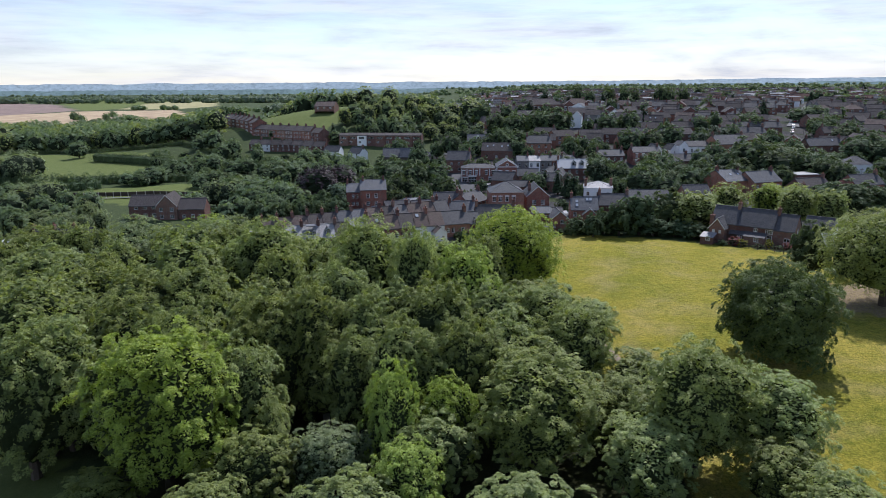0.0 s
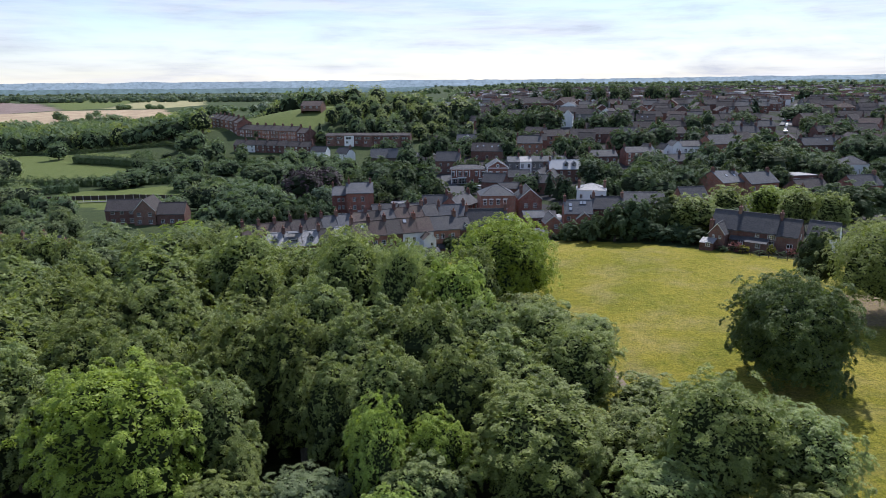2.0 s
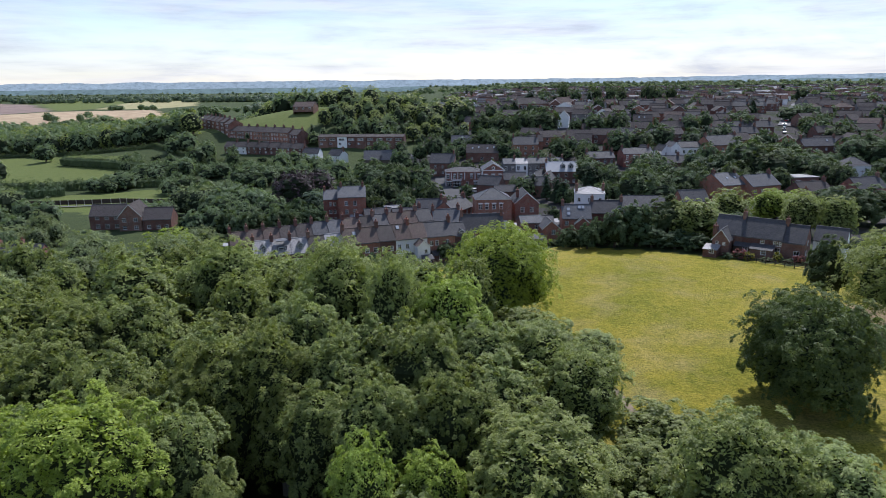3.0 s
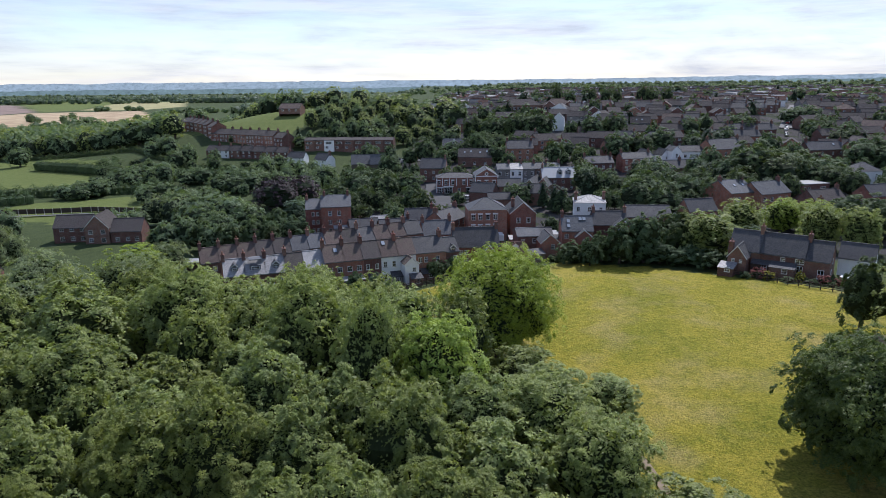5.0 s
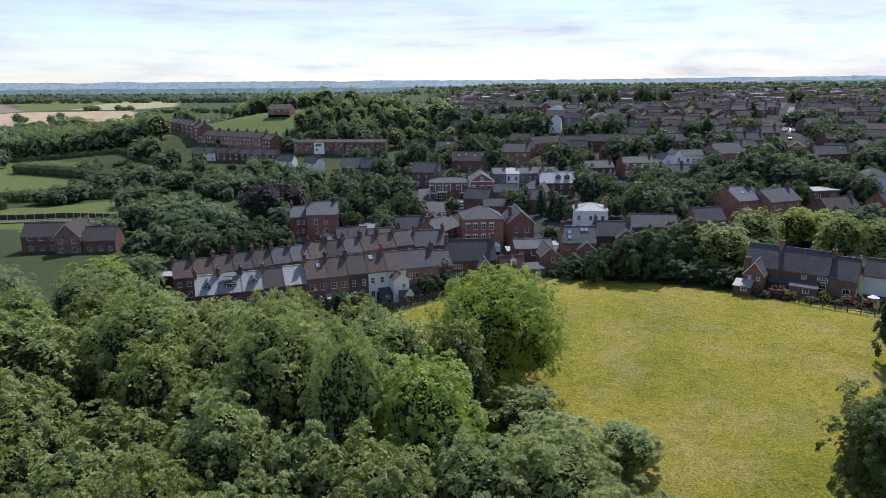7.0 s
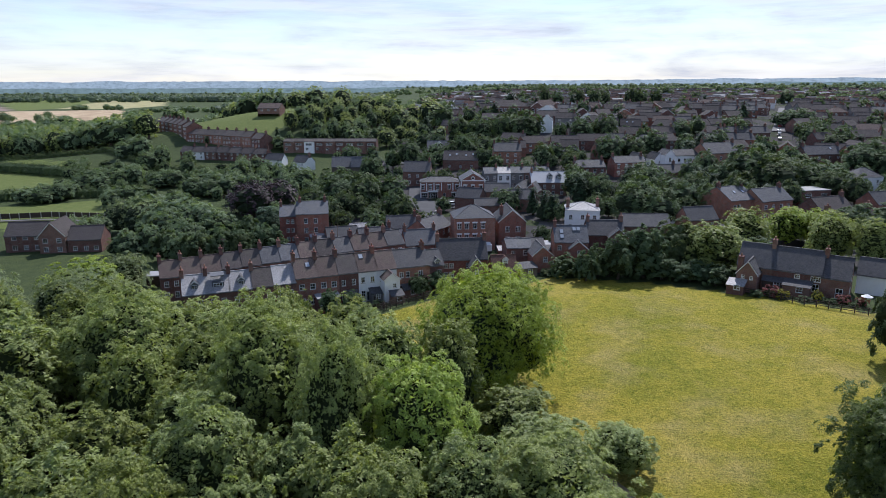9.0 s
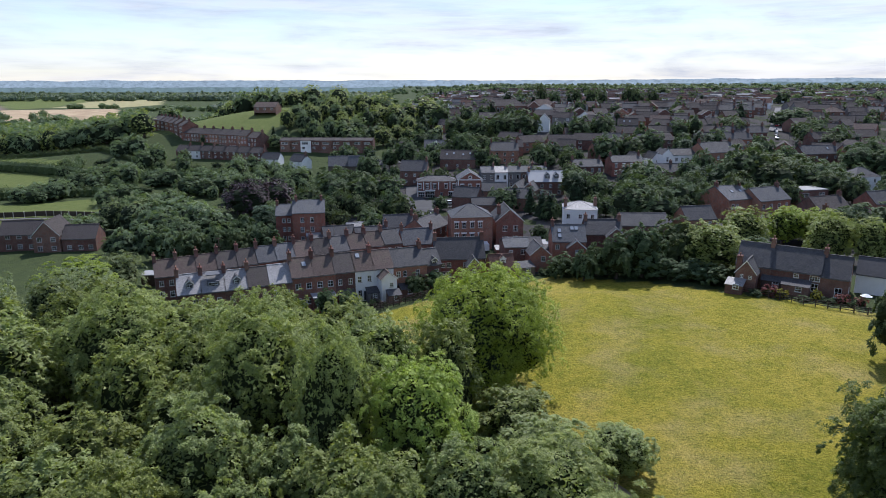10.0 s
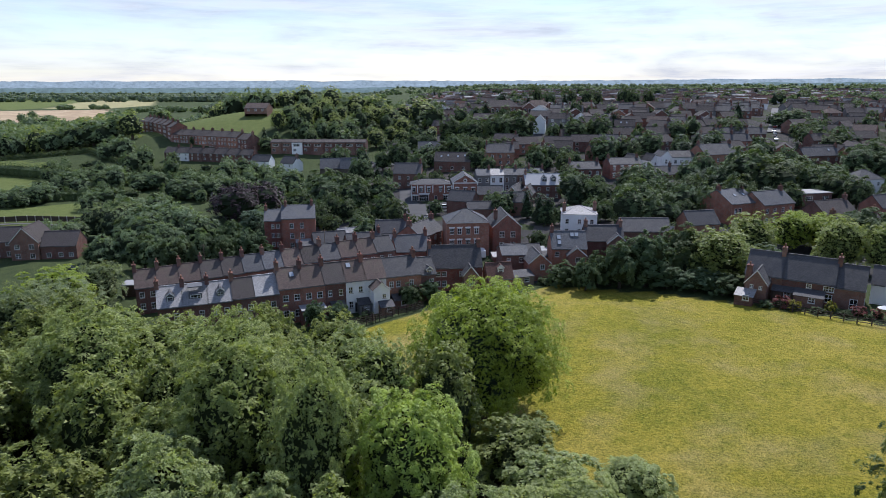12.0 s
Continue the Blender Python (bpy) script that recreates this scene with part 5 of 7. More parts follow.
house("brick_house", "orange brick house with skylights in a slate roof", 24.2, 195.0, 0, 8.0, 8.0, 5.0, 3.2, "brick_bright", "slate_blue", lod=0, wins=((-2.8, 3.0, 1.0, 1.2),), skylights=((-2.2, 0.6), (-2.2, 0.3), (0.9, 0.75), (1.9, 0.75)), chims=(-3.7,))
house("front_gable", "small red brick gable in front of a house", 25.6, 193.0, 0, 4.2, 2.1, 3.6, 1.7, "brick_bright", "slate_blue", "cross", lod=0, category="outbuilding", wins=((0.3, 2.0, 1.2, 1.2),))
house("brick_house", "brown brick house with grey slate roof", 34.0, 203.0, 0, 9.2, 7.5, 4.8, 3.0, "brick_brown", "slate", lod=0, wins=((2.2, 3.1, 1.0, 1.1),), chims=(4.2, -4.2))
house("front_gable", "brown brick front gable with two windows", 36.6, 201.0, 0, 4.6, 2.1, 4.4, 2.0, "brick_brown", "slate", "cross", lod=0, category="outbuilding", wins=((-0.9, 3.0, 0.9, 1.1), (0.9, 3.0, 0.9, 1.1)))
house("long_building", "long low building with a ridged grey roof", 46.6, 213.0, 0, 12.5, 8.0, 4.6, 2.6, "brick_brown", "slate", lod=1)
house("sheds", "low outbuildings with slate roof", 14.0, 200.0, 5, 9.0, 6.0, 3.4, 1.6, "brick_brown", "slate", lod=1, category="outbuilding")
lean_to("garden_shed", "grey shed with a pitched felt roof", 12.8, 181.6, 20, 4.5, 3.0, 2.8, "timber_pale", "slate")

for x_, y_, yw, w_, d_, h_, wl_, rf_ in ((13.5, 207.0, 8, 4.0, 3.0, 2.6, "brick_brown", "slate"), (19.5, 208.5, 6, 3.2, 2.6, 2.4, "timber_dark", "felt_pale"), (9.0, 203.0, 8, 3.6, 3.0, 2.7, "brick_red", "slate_pale"),
                                        (20.5, 201.0, 4, 3.4, 3.0, 2.5, "brick_red", "slate"), (-22.0, 205.5, 24, 3.0, 2.4, 2.3, "timber_pale", "felt_pale"), (-47.5, 196.5, 26, 2.6, 2.2, 2.2, "timber_dark", "felt_pale"),
                                        (-52.5, 194.0, 26, 2.8, 2.2, 2.3, "timber_pale", "slate"), (-57.5, 191.0, 26, 2.4, 2.0, 2.1, "brick_brown", "felt_pale"), (-42.0, 199.0, 26, 2.4, 2.0, 2.2, "shed_blue", "felt_pale")):
    lean_to("outhouse", "small outhouse with a single-pitch roof in a back yard", x_, y_, yw, w_, d_, h_, wl_, rf_, 0.5)
for x_, y_, h_, r_ in ((17.0, 211.5, 3.4, 2.0), (22.0, 212.5, 4.2, 2.4), (12.0, 209.5, 2.4, 1.6), (24.5, 216.0, 4.6, 2.6), (20.0, 219.5, 5.0, 2.8), (26.5, 221.5, 3.8, 2.4), (6.5, 203.5, 2.2, 1.4), (15.6, 196.8, 2.6, 1.6),
                       (-38.5, 201.5, 2.8, 1.8), (-45.0, 200.5, 3.0, 2.0), (-50.0, 197.5, 2.4, 1.7), (-55.5, 196.0, 3.2, 2.0), (-60.5, 192.0, 2.8, 1.8), (-33.5, 206.0, 2.6, 1.7), (-28.5, 203.5, 2.2, 1.5)):
    tree("garden_tree" if h_ > 3.6 else "shrub", x_, y_, h_, r_, 1, "bushes in the back yards")

# ---- the cottage row beside the meadow ----
COT = ((52.3, 167.0), -33.0)
cot_th = []
for i, (s0, s1, rf) in enumerate(((0.0, 6.3, "slate"), (6.31, 14.6, "slate"), (14.61, 19.2, "slate"))):
    x_, y_ = along(COT[0], COT[1], (s0 + s1) / 2)
    cot_th.append(house("cottage", "long brick cottage with a worn dark slate roof beside the meadow", x_, y_, COT[1], s1 - s0, 7.5, 4.2 if i < 2 else 3.9, 3.6 if i < 2 else 3.3, "brick_brown", rf, lod=0, floor=-1.75,
                  group="cottage row", wins=(((0.8, 2.8, 0.9, 0.9), (-1.2, 1.0, 1.0, 1.0)), ((0.2, 2.9, 0.9, 0.8), (3.3, 2.7, 1.7, 1.0, 3), (-2.5, 1.0, 1.2, 0.9), (3.4, 0.8, 1.2, 1.5)), ((0.8, 0.2, 1.2, 1.9),))[i],
                  chims=((0.2,), (), (-2.1,))[i] if i else (2.6,), pots=2, side=((2.4, 0.9, 0.8, 1.0), (3.6, 2.9, 0.8, 1.1)) if i == 2 else ()))
x_, y_ = along(COT[0], COT[1], 2.6, -3.6)
house("cottage_wing", "brick cottage wing with a steep slate gable roof", x_, y_, COT[1], 3.6, 5.0, 3.5, 2.3, "brick_brown", "slate", "cross", lod=0, floor=-1.9, category="outbuilding", wins=((-0.7, 2.5, 0.6, 0.7), (0.8, 2.4, 0.6, 0.7)), chims=((-1.4, 0.8),), pots=1)
x_, y_ = along(COT[0], COT[1], 1.2, -6.4)
lean_to("cottage_porch", "low lean-to with a pale roof at the cottage", x_, y_, COT[1], 3.0, 2.8, 2.4, "brick_brown", "slate_pale", floor=-2.0)
x_, y_ = along(COT[0], COT[1], 11.0, -2.6)
lean_to("cottage_porch", "brick lean-to with a slate roof and white window", x_, y_, COT[1], 4.6, 2.6, 2.7, "brick_brown", "slate", floor=-1.75)
x_, y_ = along(COT[0], COT[1], 7.0, -1.3)
lean_to("cottage_porch", "narrow dark lean-to along the cottage front", x_, y_, COT[1], 4.0, 1.3, 2.6, "timber_dark", "slate", floor=-1.75)
house("white_house", "white rendered house with a slate roof beside the cottages", 75.2, 160.0, -33, 6.4, 6.0, 3.6, 2.6, "render_white", "slate", lod=0, floor=-1.6)


def fence(name, label, pts, height, post_gap, rails, mat="timber_dark", post=0.07):
    """Posts and rails along a line on the land."""
    th = thing(name, Matrix.Translation((pts[0][0], pts[0][1], gz(*pts[0]))), label, "fence")
    inv = th.matrix_world.inverted()
    pm = Shape()
    pm.box(-post, post, -post, post, -0.5, height + 0.08)
    pm = pm.mesh("post", M[mat])
    last = None
    for (x0, y0), (x1, y1) in zip(pts, pts[1:]):
        L = math.hypot(x1 - x0, y1 - y0)
        n = max(1, round(L / post_gap))
        for i in range(n + 1):
            x, y = x0 + (x1 - x0) * i / n, y0 + (y1 - y0) * i / n
            p = Vector((x, y, gz(x, y) + 0.1))
            if last is None or (p - last).length > 0.3:
                o = part("post", pm, th)
                o.matrix_local = inv @ Matrix.Translation(p)
                if last is not None:
                    for k in range(rails):
                        z = Vector((0, 0, height * (k + 0.75) / (rails + 0.1)))
                        s = Shape()
                        s.limb(inv @ (last + z), inv @ (p + z), 0.065, 0.065, 4)
                        part("rail", s.mesh("rail", M[mat]), th)
                last = p
    return th


fence("field_fence", "dark weathered post and rail fence along the meadow", [(51.0, 162.0), (55.2, 158.2), (59.5, 154.0), (64.0, 150.4), (67.4, 148.2), (70.0, 149.0), (74.5, 150.5)], 1.15, 2.3, 3)
for kind_, s_, off_, h_, r_ in (("pink_shrub", 7.2, -4.2, 2.3, 1.7), ("golden_shrub", 9.2, -4.8, 2.0, 1.4), ("golden_shrub", 14.6, -3.2, 2.3, 1.2), ("pink_shrub", 18.8, -2.6, 1.9, 1.5), ("shrub", 5.0, -5.6, 1.6, 1.5),
                                ("shrub", 12.8, -4.6, 1.1, 1.4), ("pink_shrub", 21.5, -2.2, 1.7, 1.2), ("shrub", 16.8, -3.6, 1.2, 1.5), ("shrub", 20.4, -4.0, 1.1, 1.0)):
    x_, y_ = along(COT[0], COT[1], s_, off_)
    tree(kind_, x_, y_, h_, r_, 1, "cottage garden shrubs")

# loose bits of the cottage gardens
x_, y_ = along(COT[0], COT[1], 22.2, -2.5)
s_ = Shape()
s_.tube(0, 0, 0, 2.1, 0.03, 0.03, 8), s_.tube(0, 0, 1.75, 2.2, 0.95, 0.06, 12, 1)
tagged(new("garden_parasol", s_.mesh("garden_parasol", M["timber_pale"], M["render_white"])), "white garden parasol standing open", "parasol").matrix_world = pose(x_, y_, gz(x_, y_) + 0.1)

# hedge and scrub between the meadow and the town
for i, (x_, y_, h_, r_) in enumerate(((26, 181, 4, 3.6), (30, 178.5, 4.5, 3.8), (35, 177, 5, 4.2), (40, 174, 5.5, 4.4), (45, 171.5, 5, 4.2), (49, 168, 4.5, 3.6), (38, 182, 7, 5), (47, 178, 7.5, 5), (53, 180, 8, 5.4), (22, 182, 2.6, 2.6),
                                      (17.5, 181.5, 2.2, 2.4), (59, 180, 7, 5), (64, 184, 7, 5), (-6.5, 174, 4.8, 2.4), (-10.5, 171.5, 5.2, 2.8), (-23, 161, 5.2, 2.2), (-27, 159.5, 6.0, 2.4), (-32, 155, 3, 2.6), (-18.5, 164.5, 1.8, 1.4), (4.5, 176.5, 2.2, 1.2))):
    tree("shrub" if h_ < 4.2 else "garden_tree", x_, y_, h_, r_, 1, "scrub along the meadow's edge")
fence("garden_fence", "dark board fence behind the terrace gardens", [(-26, 157.5), (-18, 161.0), (-12.5, 165.8), (-8, 168.6)], 1.5, 1.6, 4)
fence("garden_fence", "dark board fence between two gardens", [(-16.5, 162.2), (-19.5, 167.0)], 1.4, 1.6, 4)
fence("garden_fence", "dark board fence between two gardens", [(-22.5, 159.2), (-25.0, 164.5)], 1.4, 1.6, 4)
tagged(strip("street", [(-34, 196), (-20, 222), (-15, 250), (-14, 272), (-20, 290), (-22, 312)], 6.5, M["asphalt"]), "narrow grey asphalt street", "road", kind="structure")
tagged(strip("market_square", [(-24, 279), (2, 283)], 13, M["asphalt"], 0.09), "small open square of grey asphalt", "road", kind="structure")
tagged(strip("main_road", [(171, 422), (180, 441), (209, 505), (243, 580), (262, 622)], 7.0, M["road_pale"], 0.25), "pale sunlit main road climbing away", "road", kind="structure")


# dry grass tufts all over the meadow
def meadow_grass(count):
    rng = np.random.default_rng(31)
    xs, ys = [p[0] for p in MEADOW], [p[1] for p in MEADOW]
    x, y = rng.uniform(max(min(xs), -30), min(max(xs), 110), count * 2), rng.uniform(max(min(ys), 30), max(ys), count * 2)
    ok = inside(x, y, MEADOW) > 0.5
    x, y = x[ok][:count], y[ok][:count]
    # tufts crowd together in loose drifts
    keep = np.array([noise.noise((a * 0.25, b * 0.25, 3)) + 0.5 * noise.noise((a * 0.9, b * 0.9, 7)) for a, b in zip(x, y)]) > -0.3
    x, y = x[keep], y[keep]
    n = len(x)
    z = ground_height(x, y) + np.array([noise.noise((a * 0.03, b * 0.03, 0)) for a, b in zip(x, y)]) * 0.25
    a, h, w = rng.uniform(0, 2 * math.pi, n), rng.uniform(0.03, 0.085, n), rng.uniform(0.06, 0.16, n)
    lx, ly = rng.normal(0, 0.22, n), rng.normal(0, 0.22, n)
    base = np.stack([x, y, z - 0.03], 1)
    side = np.stack([np.cos(a) * w, np.sin(a) * w, 0 * a], 1)
    v = np.stack([base - side, base + side, base + np.stack([lx, ly, h], 1)], 1).reshape(-1, 3)
    ob = new("meadow_grass", mesh_of("meadow_grass", v.tolist(), np.arange(n * 3).reshape(-1, 3).tolist(), [M["grass_blade"]]))
    return tagged(ob, "dry yellowing tufts of meadow grass", "grass", kind="stuff")


meadow_grass(120000)

# ---- the town centre ----
def sash(xs, zs, w=1.0, h=1.5, bars=1):
    return [(x, z, w, h, bars) for x in xs for z in zs]


house("tall_house", "tall three-storey brick house with grey slate roof", -53.2, 228.2, 12, 5.0, 9.5, 8.4, 2.4, "brick_bright", "slate_blue", floor=-9.0, chims=(-2.2,), wins=sash((-0.2, 1.2), (1.0, 3.6, 6.2), 0.9, 1.25))
house("tall_house", "tall three-storey brick house with stepped slate roof", -45.8, 227.0, 12, 9.2, 11.0, 9.4, 2.8, "brick_bright", "slate_blue", floor=-9.0, chims=(-3.6, 3.7), wins=sash((-1.9, 0.9), (1.0, 3.8, 6.6), 1.1, 1.5))
lean_to("shed", "brick outbuilding with slate lean-to roof", -40.5, 219, 12, 5, 4, 3.2, "brick_brown", "slate")
house("workshop", "low workshop with slate roof beside the tall house", -36, 222, 20, 9, 6, 3.2, 2.2, "brick_brown", "slate", lod=1, category="outbuilding")
house("corner_pub", "brick corner building with a hipped grey slate roof", 1.2, 214.5, 8, 11.0, 10.0, 8.9, 3.0, "brick_red", "slate_blue", "hip", floor=-7.2, wins=sash((-4.2, -2.2, 0, 2.2), (3.0, 6.1), 1.1, 1.6), doors=((3.8, 1.1, 2.3),), heads="frame_white")
house("street_house", "brick street house with dark slate roof", -8.2, 219.5, 62, 12.0, 7.5, 5.6, 2.8, "brick_red", "slate", floor=-7.6, wins=sash((-4.6, -1.8, 1.6, 4.4), (0.9, 3.6), 1.0, 1.4), chims=(-5.6, 5.6))
house("gabled_house", "brick house with a dark gable and white windows", 11.5, 218.5, 6, 7.5, 12.0, 6.6, 3.2, "brick_red", "slate", "cross", floor=-6.6, wins=sash((-1.3, 1.6), (0.9, 3.8), 1.3, 1.6, 2), chims=((-2.5, 4.0),))
house("villa", "white rendered villa with a pale hipped slate roof", 32.4, 229.5, -6, 9.6, 9.0, 6.2, 1.9, "render_white", "slate_pale", "hip", wins=sash((-3.4, 0, 3.4), (0.9, 3.6), 1.0, 1.3, 1), chims=((-4.2, 3.0), (4.4, 5.0)), floor=-5.0)
house("shop_row", "red brick shop row with white window heads", -11.6, 294.0, 4, 15.4, 8.5, 6.4, 1.7, "brick_red", "slate", "hip", wins=sash((-6.6, -3.8, -1.0, 3.4, 6.4), (3.7,), 1.1, 1.7) + sash((-6.0, 5.5), (0.5,), 2.2, 1.9, 2) + [(-2.8, 0.3, 3.4, 2.4, 4)], doors=((1.6, 1.1, 2.3),), floor=-6.4, heads="frame_white")
house("pediment_building", "red brick hall with white-edged pediment and round window", 1.0, 292.0, 4, 9.4, 12.0, 6.6, 2.8, "brick_red", "slate_blue", "cross", wins=sash((-3.0, 0, 3.0), (2.2,), 1.3, 2.6), floor=-5.6, heads="frame_white")
hall = [o for o in scene.objects if o.name == "pediment_building"][0]
s_ = Shape()
for k_ in range(16):
    a0, a1 = 2 * math.pi * k_ / 16, 2 * math.pi * (k_ + 1) / 16
    p0, p1, q0, q1 = ((math.cos(a) * r_, -0.09, math.sin(a) * r_) for r_, a in ((0.72, a0), (0.72, a1), (0.42, a0), (0.42, a1)))
    s_.face((p0, p1, q1, q0))
    s_.face((q0, q1, (0, -0.05, 0)), 1)
    s_.face((p0, (p0[0], 0.02, p0[2]), (p1[0], 0.02, p1[2]), p1))
part("round_window", s_.mesh("round_window", M["frame_white"], M["glass"]), hall, "round window in a white ring").matrix_local = Matrix.Translation((0, 0, 7.5))
s_ = Shape()
s_.box(-4.75, 4.75, -0.16, 0.05, 6.4, 6.75)
part("cornice", s_.mesh("cornice", M["frame_white"]), hall, "white painted cornice")
for sx in (-4.5, -1.5, 1.5, 4.5):
    s_ = Shape()
    s_.box(sx - 0.2, sx + 0.2, -0.10, 0.05, 0, 6.39)
    part("pilaster", s_.mesh("pilaster", M["brick_red"] if abs(sx) < 2 else M["frame_white"]), hall)
row_ = [o for o in scene.objects if o.name == "shop_row"][0]
for sx in (-7.5, -5.2, -2.4, 0.5, 4.9, 7.5):
    s_ = Shape()
    s_.box(sx - 0.18, sx + 0.18, -0.08, 0.05, 0.1 if abs(sx) > 7 else 3.2, 6.3)
    part("pilaster", s_.mesh("pilaster", M["frame_white"]), row_)
s_ = Shape()
s_.box(-4.8, -0.7, -0.28, -0.04, 2.85, 3.3)
part("sign_board", s_.mesh("sign_board", M["frame_white"]), row_, "pale shop sign board")
for i, wl_ in enumerate(("render_grey", "render_white", "render_grey", "brick_brown", "brick_red")):
    house("terrace_shop", ("white" if wl_ == "render_white" else "grey" if wl_ == "render_grey" else "brick") + " terraced house with pale slate roof in the high street", 8.0 + i * 5.2, 299.2 + i * 0.8, 6, 5.19, 8.0, 6.5, 1.9, wl_, "slate_blue" if i != 1 else "slate_pale",
          wins=sash((-1.4, 1.4), (0.9, 3.8), 1.1, 1.7), chims=(2.5,), group="high street terrace", floor=-3.7)
house("club", "brick hall with a shining white metal roof and two dormers", 29.0, 285.0, 3, 13.0, 9.0, 5.6, 3.4, "brick_brown", "metal_white", wins=sash((-4.8, -1.6, 1.6, 4.8), (1.0, 3.4), 1.0, 1.3), dormers=((0.5, 1.2, 6.6, 1.7, 1.3, 1.8, "lead", "lead"), (3.8, 1.2, 6.6, 1.7, 1.3, 1.8, "lead", "lead")), chims=(-6.0,), floor=-4.2)
for i in (0, 1):
    house("gabled_hall", "dark slate building with a white-edged gable", 17.0 + i * 4.6, 277.0, -18, 4.6, 13.0, 4.4, 2.6, "brick_brown", "slate", "cross", lod=1, floor=-5.2)
house("brick_barn", "plain brown brick building with dark roof", -1.2, 268.0, -20, 9.0, 7.5, 5.4, 3.0, "brick_brown", "slate", wins=((1.5, 1.2, 1.3, 1.0),), floor=-7.0)
house("stable", "low dark slate outbuilding", 6.5, 262, 5, 10, 6, 3.4, 2.0, "brick_brown", "slate", lod=1, floor=-6.6)
RED = 24.0
house("mill_house", "large red brick block with grey slate roof and skylights", 83.2, 243.0, RED, 10.0, 12.5, 6.6, 3.3, "brick_bright", "slate_blue", wins=sash((-3.2, -1.6), (0.9, 3.7), 1.1, 1.5), skylights=((-0.8, 0.55), (2.6, 0.55)), chims=(-4.4, 4.5), floor=-4.4)
house("mill_house", "large red brick block with rows of white windows", 94.0, 244.2, RED, 12.4, 10.0, 6.2, 3.2, "brick_red", "slate_blue", wins=sash((-4.6, -1.6, 1.6, 4.6), (0.9, 3.7), 1.1, 1.4), chims=(5.2,), floor=-4.4)
house("brick_house", "brick house with a dark slate roof", 64.0, 221.0, 14, 9.0, 7.0, 5.0, 3.0, "brick_red", "slate", floor=-4.6, wins=sash((2.6,), (0.8, 3.0), 1.0, 1.2))
house("white_cottage", "white gabled cottage behind trees", 58.5, 236.0, 14, 5.0, 8.0, 4.8, 2.6, "render_white", "slate_blue", "cross", floor=-4.4, wins=sash((0,), (2.8,), 0.9, 1.2))
house("flat_roofed_house", "flat-roofed brown brick house with wide windows", 116.7, 266.5, 14, 11.0, 8.0, 5.0, 0.3, "brick_brown", "felt_pale", "flat", wins=((-3.2, 2.8, 2.6, 1.3, 2), (3.0, 2.8, 2.2, 1.3, 2)), floor=-3.6)
house("white_house", "white house with a dark hipped roof", 145.8, 287.0, 12, 10.6, 9.0, 5.4, 3.2, "render_white", "slate", "hip", wins=sash((-3.0, 3.0), (3.4,), 0.9, 1.2), floor=-2.3)
house("brick_house", "brick house with dark slate roof", 106.9, 235.0, 20, 12.0, 8.0, 5.0, 3.0, "brick_brown", "tile_dark", wins=sash((-3.6, 0, 3.4), (0.9, 3.2), 1.2, 1.1), chims=(5.4,))
house("brick_house", "brick house with a long dark tiled roof", 102.0, 214.5, 20, 15.0, 8.0, 4.8, 3.2, "brick_brown", "tile_dark", chims=(-7.0, 7.0), wins=sash((-4, 3), (0.9, 3.0), 1.1, 1.1))
house("brick_house", "brick house with dark roof and chimney", 128.0, 243.0, 18, 12.0, 8.0, 5.2, 3.2, "brick_red", "slate", chims=(5.4,), wins=sash((-3.6, 3.4), (0.9, 3.2), 1.1, 1.2))
house("long_brick_house", "long brown brick terrace with dark roof", 151.6, 332.0, 12, 18.0, 8.0, 5.4, 3.2, "brick_brown", "slate", wins=sash((-6.5, -2.5, 2.5, 6.5), (3.2,), 1.0, 1.2), chims=(-8.4, 8.4), skylights=((4.0, 0.6),))
house("brick_house", "brick house with white-headed windows", 165.5, 329.5, 14, 10.0, 8.0, 6.0, 3.2, "brick_red", "slate", wins=sash((-3, 0, 3), (0.9, 3.6), 1.0, 1.4), heads="frame_white")
house("white_pub", "white painted building with black-framed windows", 91.5, 325.0, 10, 11.0, 8.0, 6.2, 2.2, "render_white", "slate", wins=sash((-3.8, -1.2, 1.4, 4.0), (3.6,), 1.2, 1.4) + sash((-3.6, 3.6), (0.8,), 1.2, 1.5), floor=1.0)
house("white_gable", "tall white gable with a dark arched window", 84.2, 325.0, 10, 4.4, 8.0, 6.4, 2.0, "render_white", "slate", "cross", wins=((0, 3.4, 1.0, 1.8),), floor=1.0)
house("brick_hall", "large dark red brick hall with slate roof", 106.5, 324.0, 22, 17.0, 11.0, 7.6, 3.8, "brick_red", "slate", wins=sash((-6, -2, 2, 6), (1.2, 4.6), 1.1, 1.6), chims=(-8.0, 8.0), floor=0.8)
for i in (0, 1):
    house("white_gable", "small white gabled cottage", 72.5 + i * 8.5, 327.5 + i * 1.6, 18, 4.5, 7.0, 4.0, 2.6, "render_white", "slate", "cross", lod=1, wins=((0, 2.2, 0.9, 1.1),), floor=1.2)
house("low_row", "low dark row of old houses with slate roofs", 83.5, 311.5, 12, 19.0, 8.0, 4.2, 2.8, "brick_brown", "slate", wins=sash((-7, -3.6, 1.5, 6.5), (1.2,), 1.1, 1.3), chims=(-9, 0, 9), floor=-2.4)
house("brick_row", "brick row with white window heads", 64.7, 312.5, 10, 13.0, 8.0, 6.0, 2.2, "brick_red", "slate", wins=sash((-4.8, -1.6, 1.6, 4.8), (0.9, 3.7), 1.0, 1.5), chims=(-6, 6), floor=-0.4, heads="frame_white")
house("low_shed", "low building with a pale grey roof", 67.0, 300.0, 8, 12.5, 7.0, 3.4, 1.2, "brick_red", "felt_pale", lod=1, floor=-1.6)
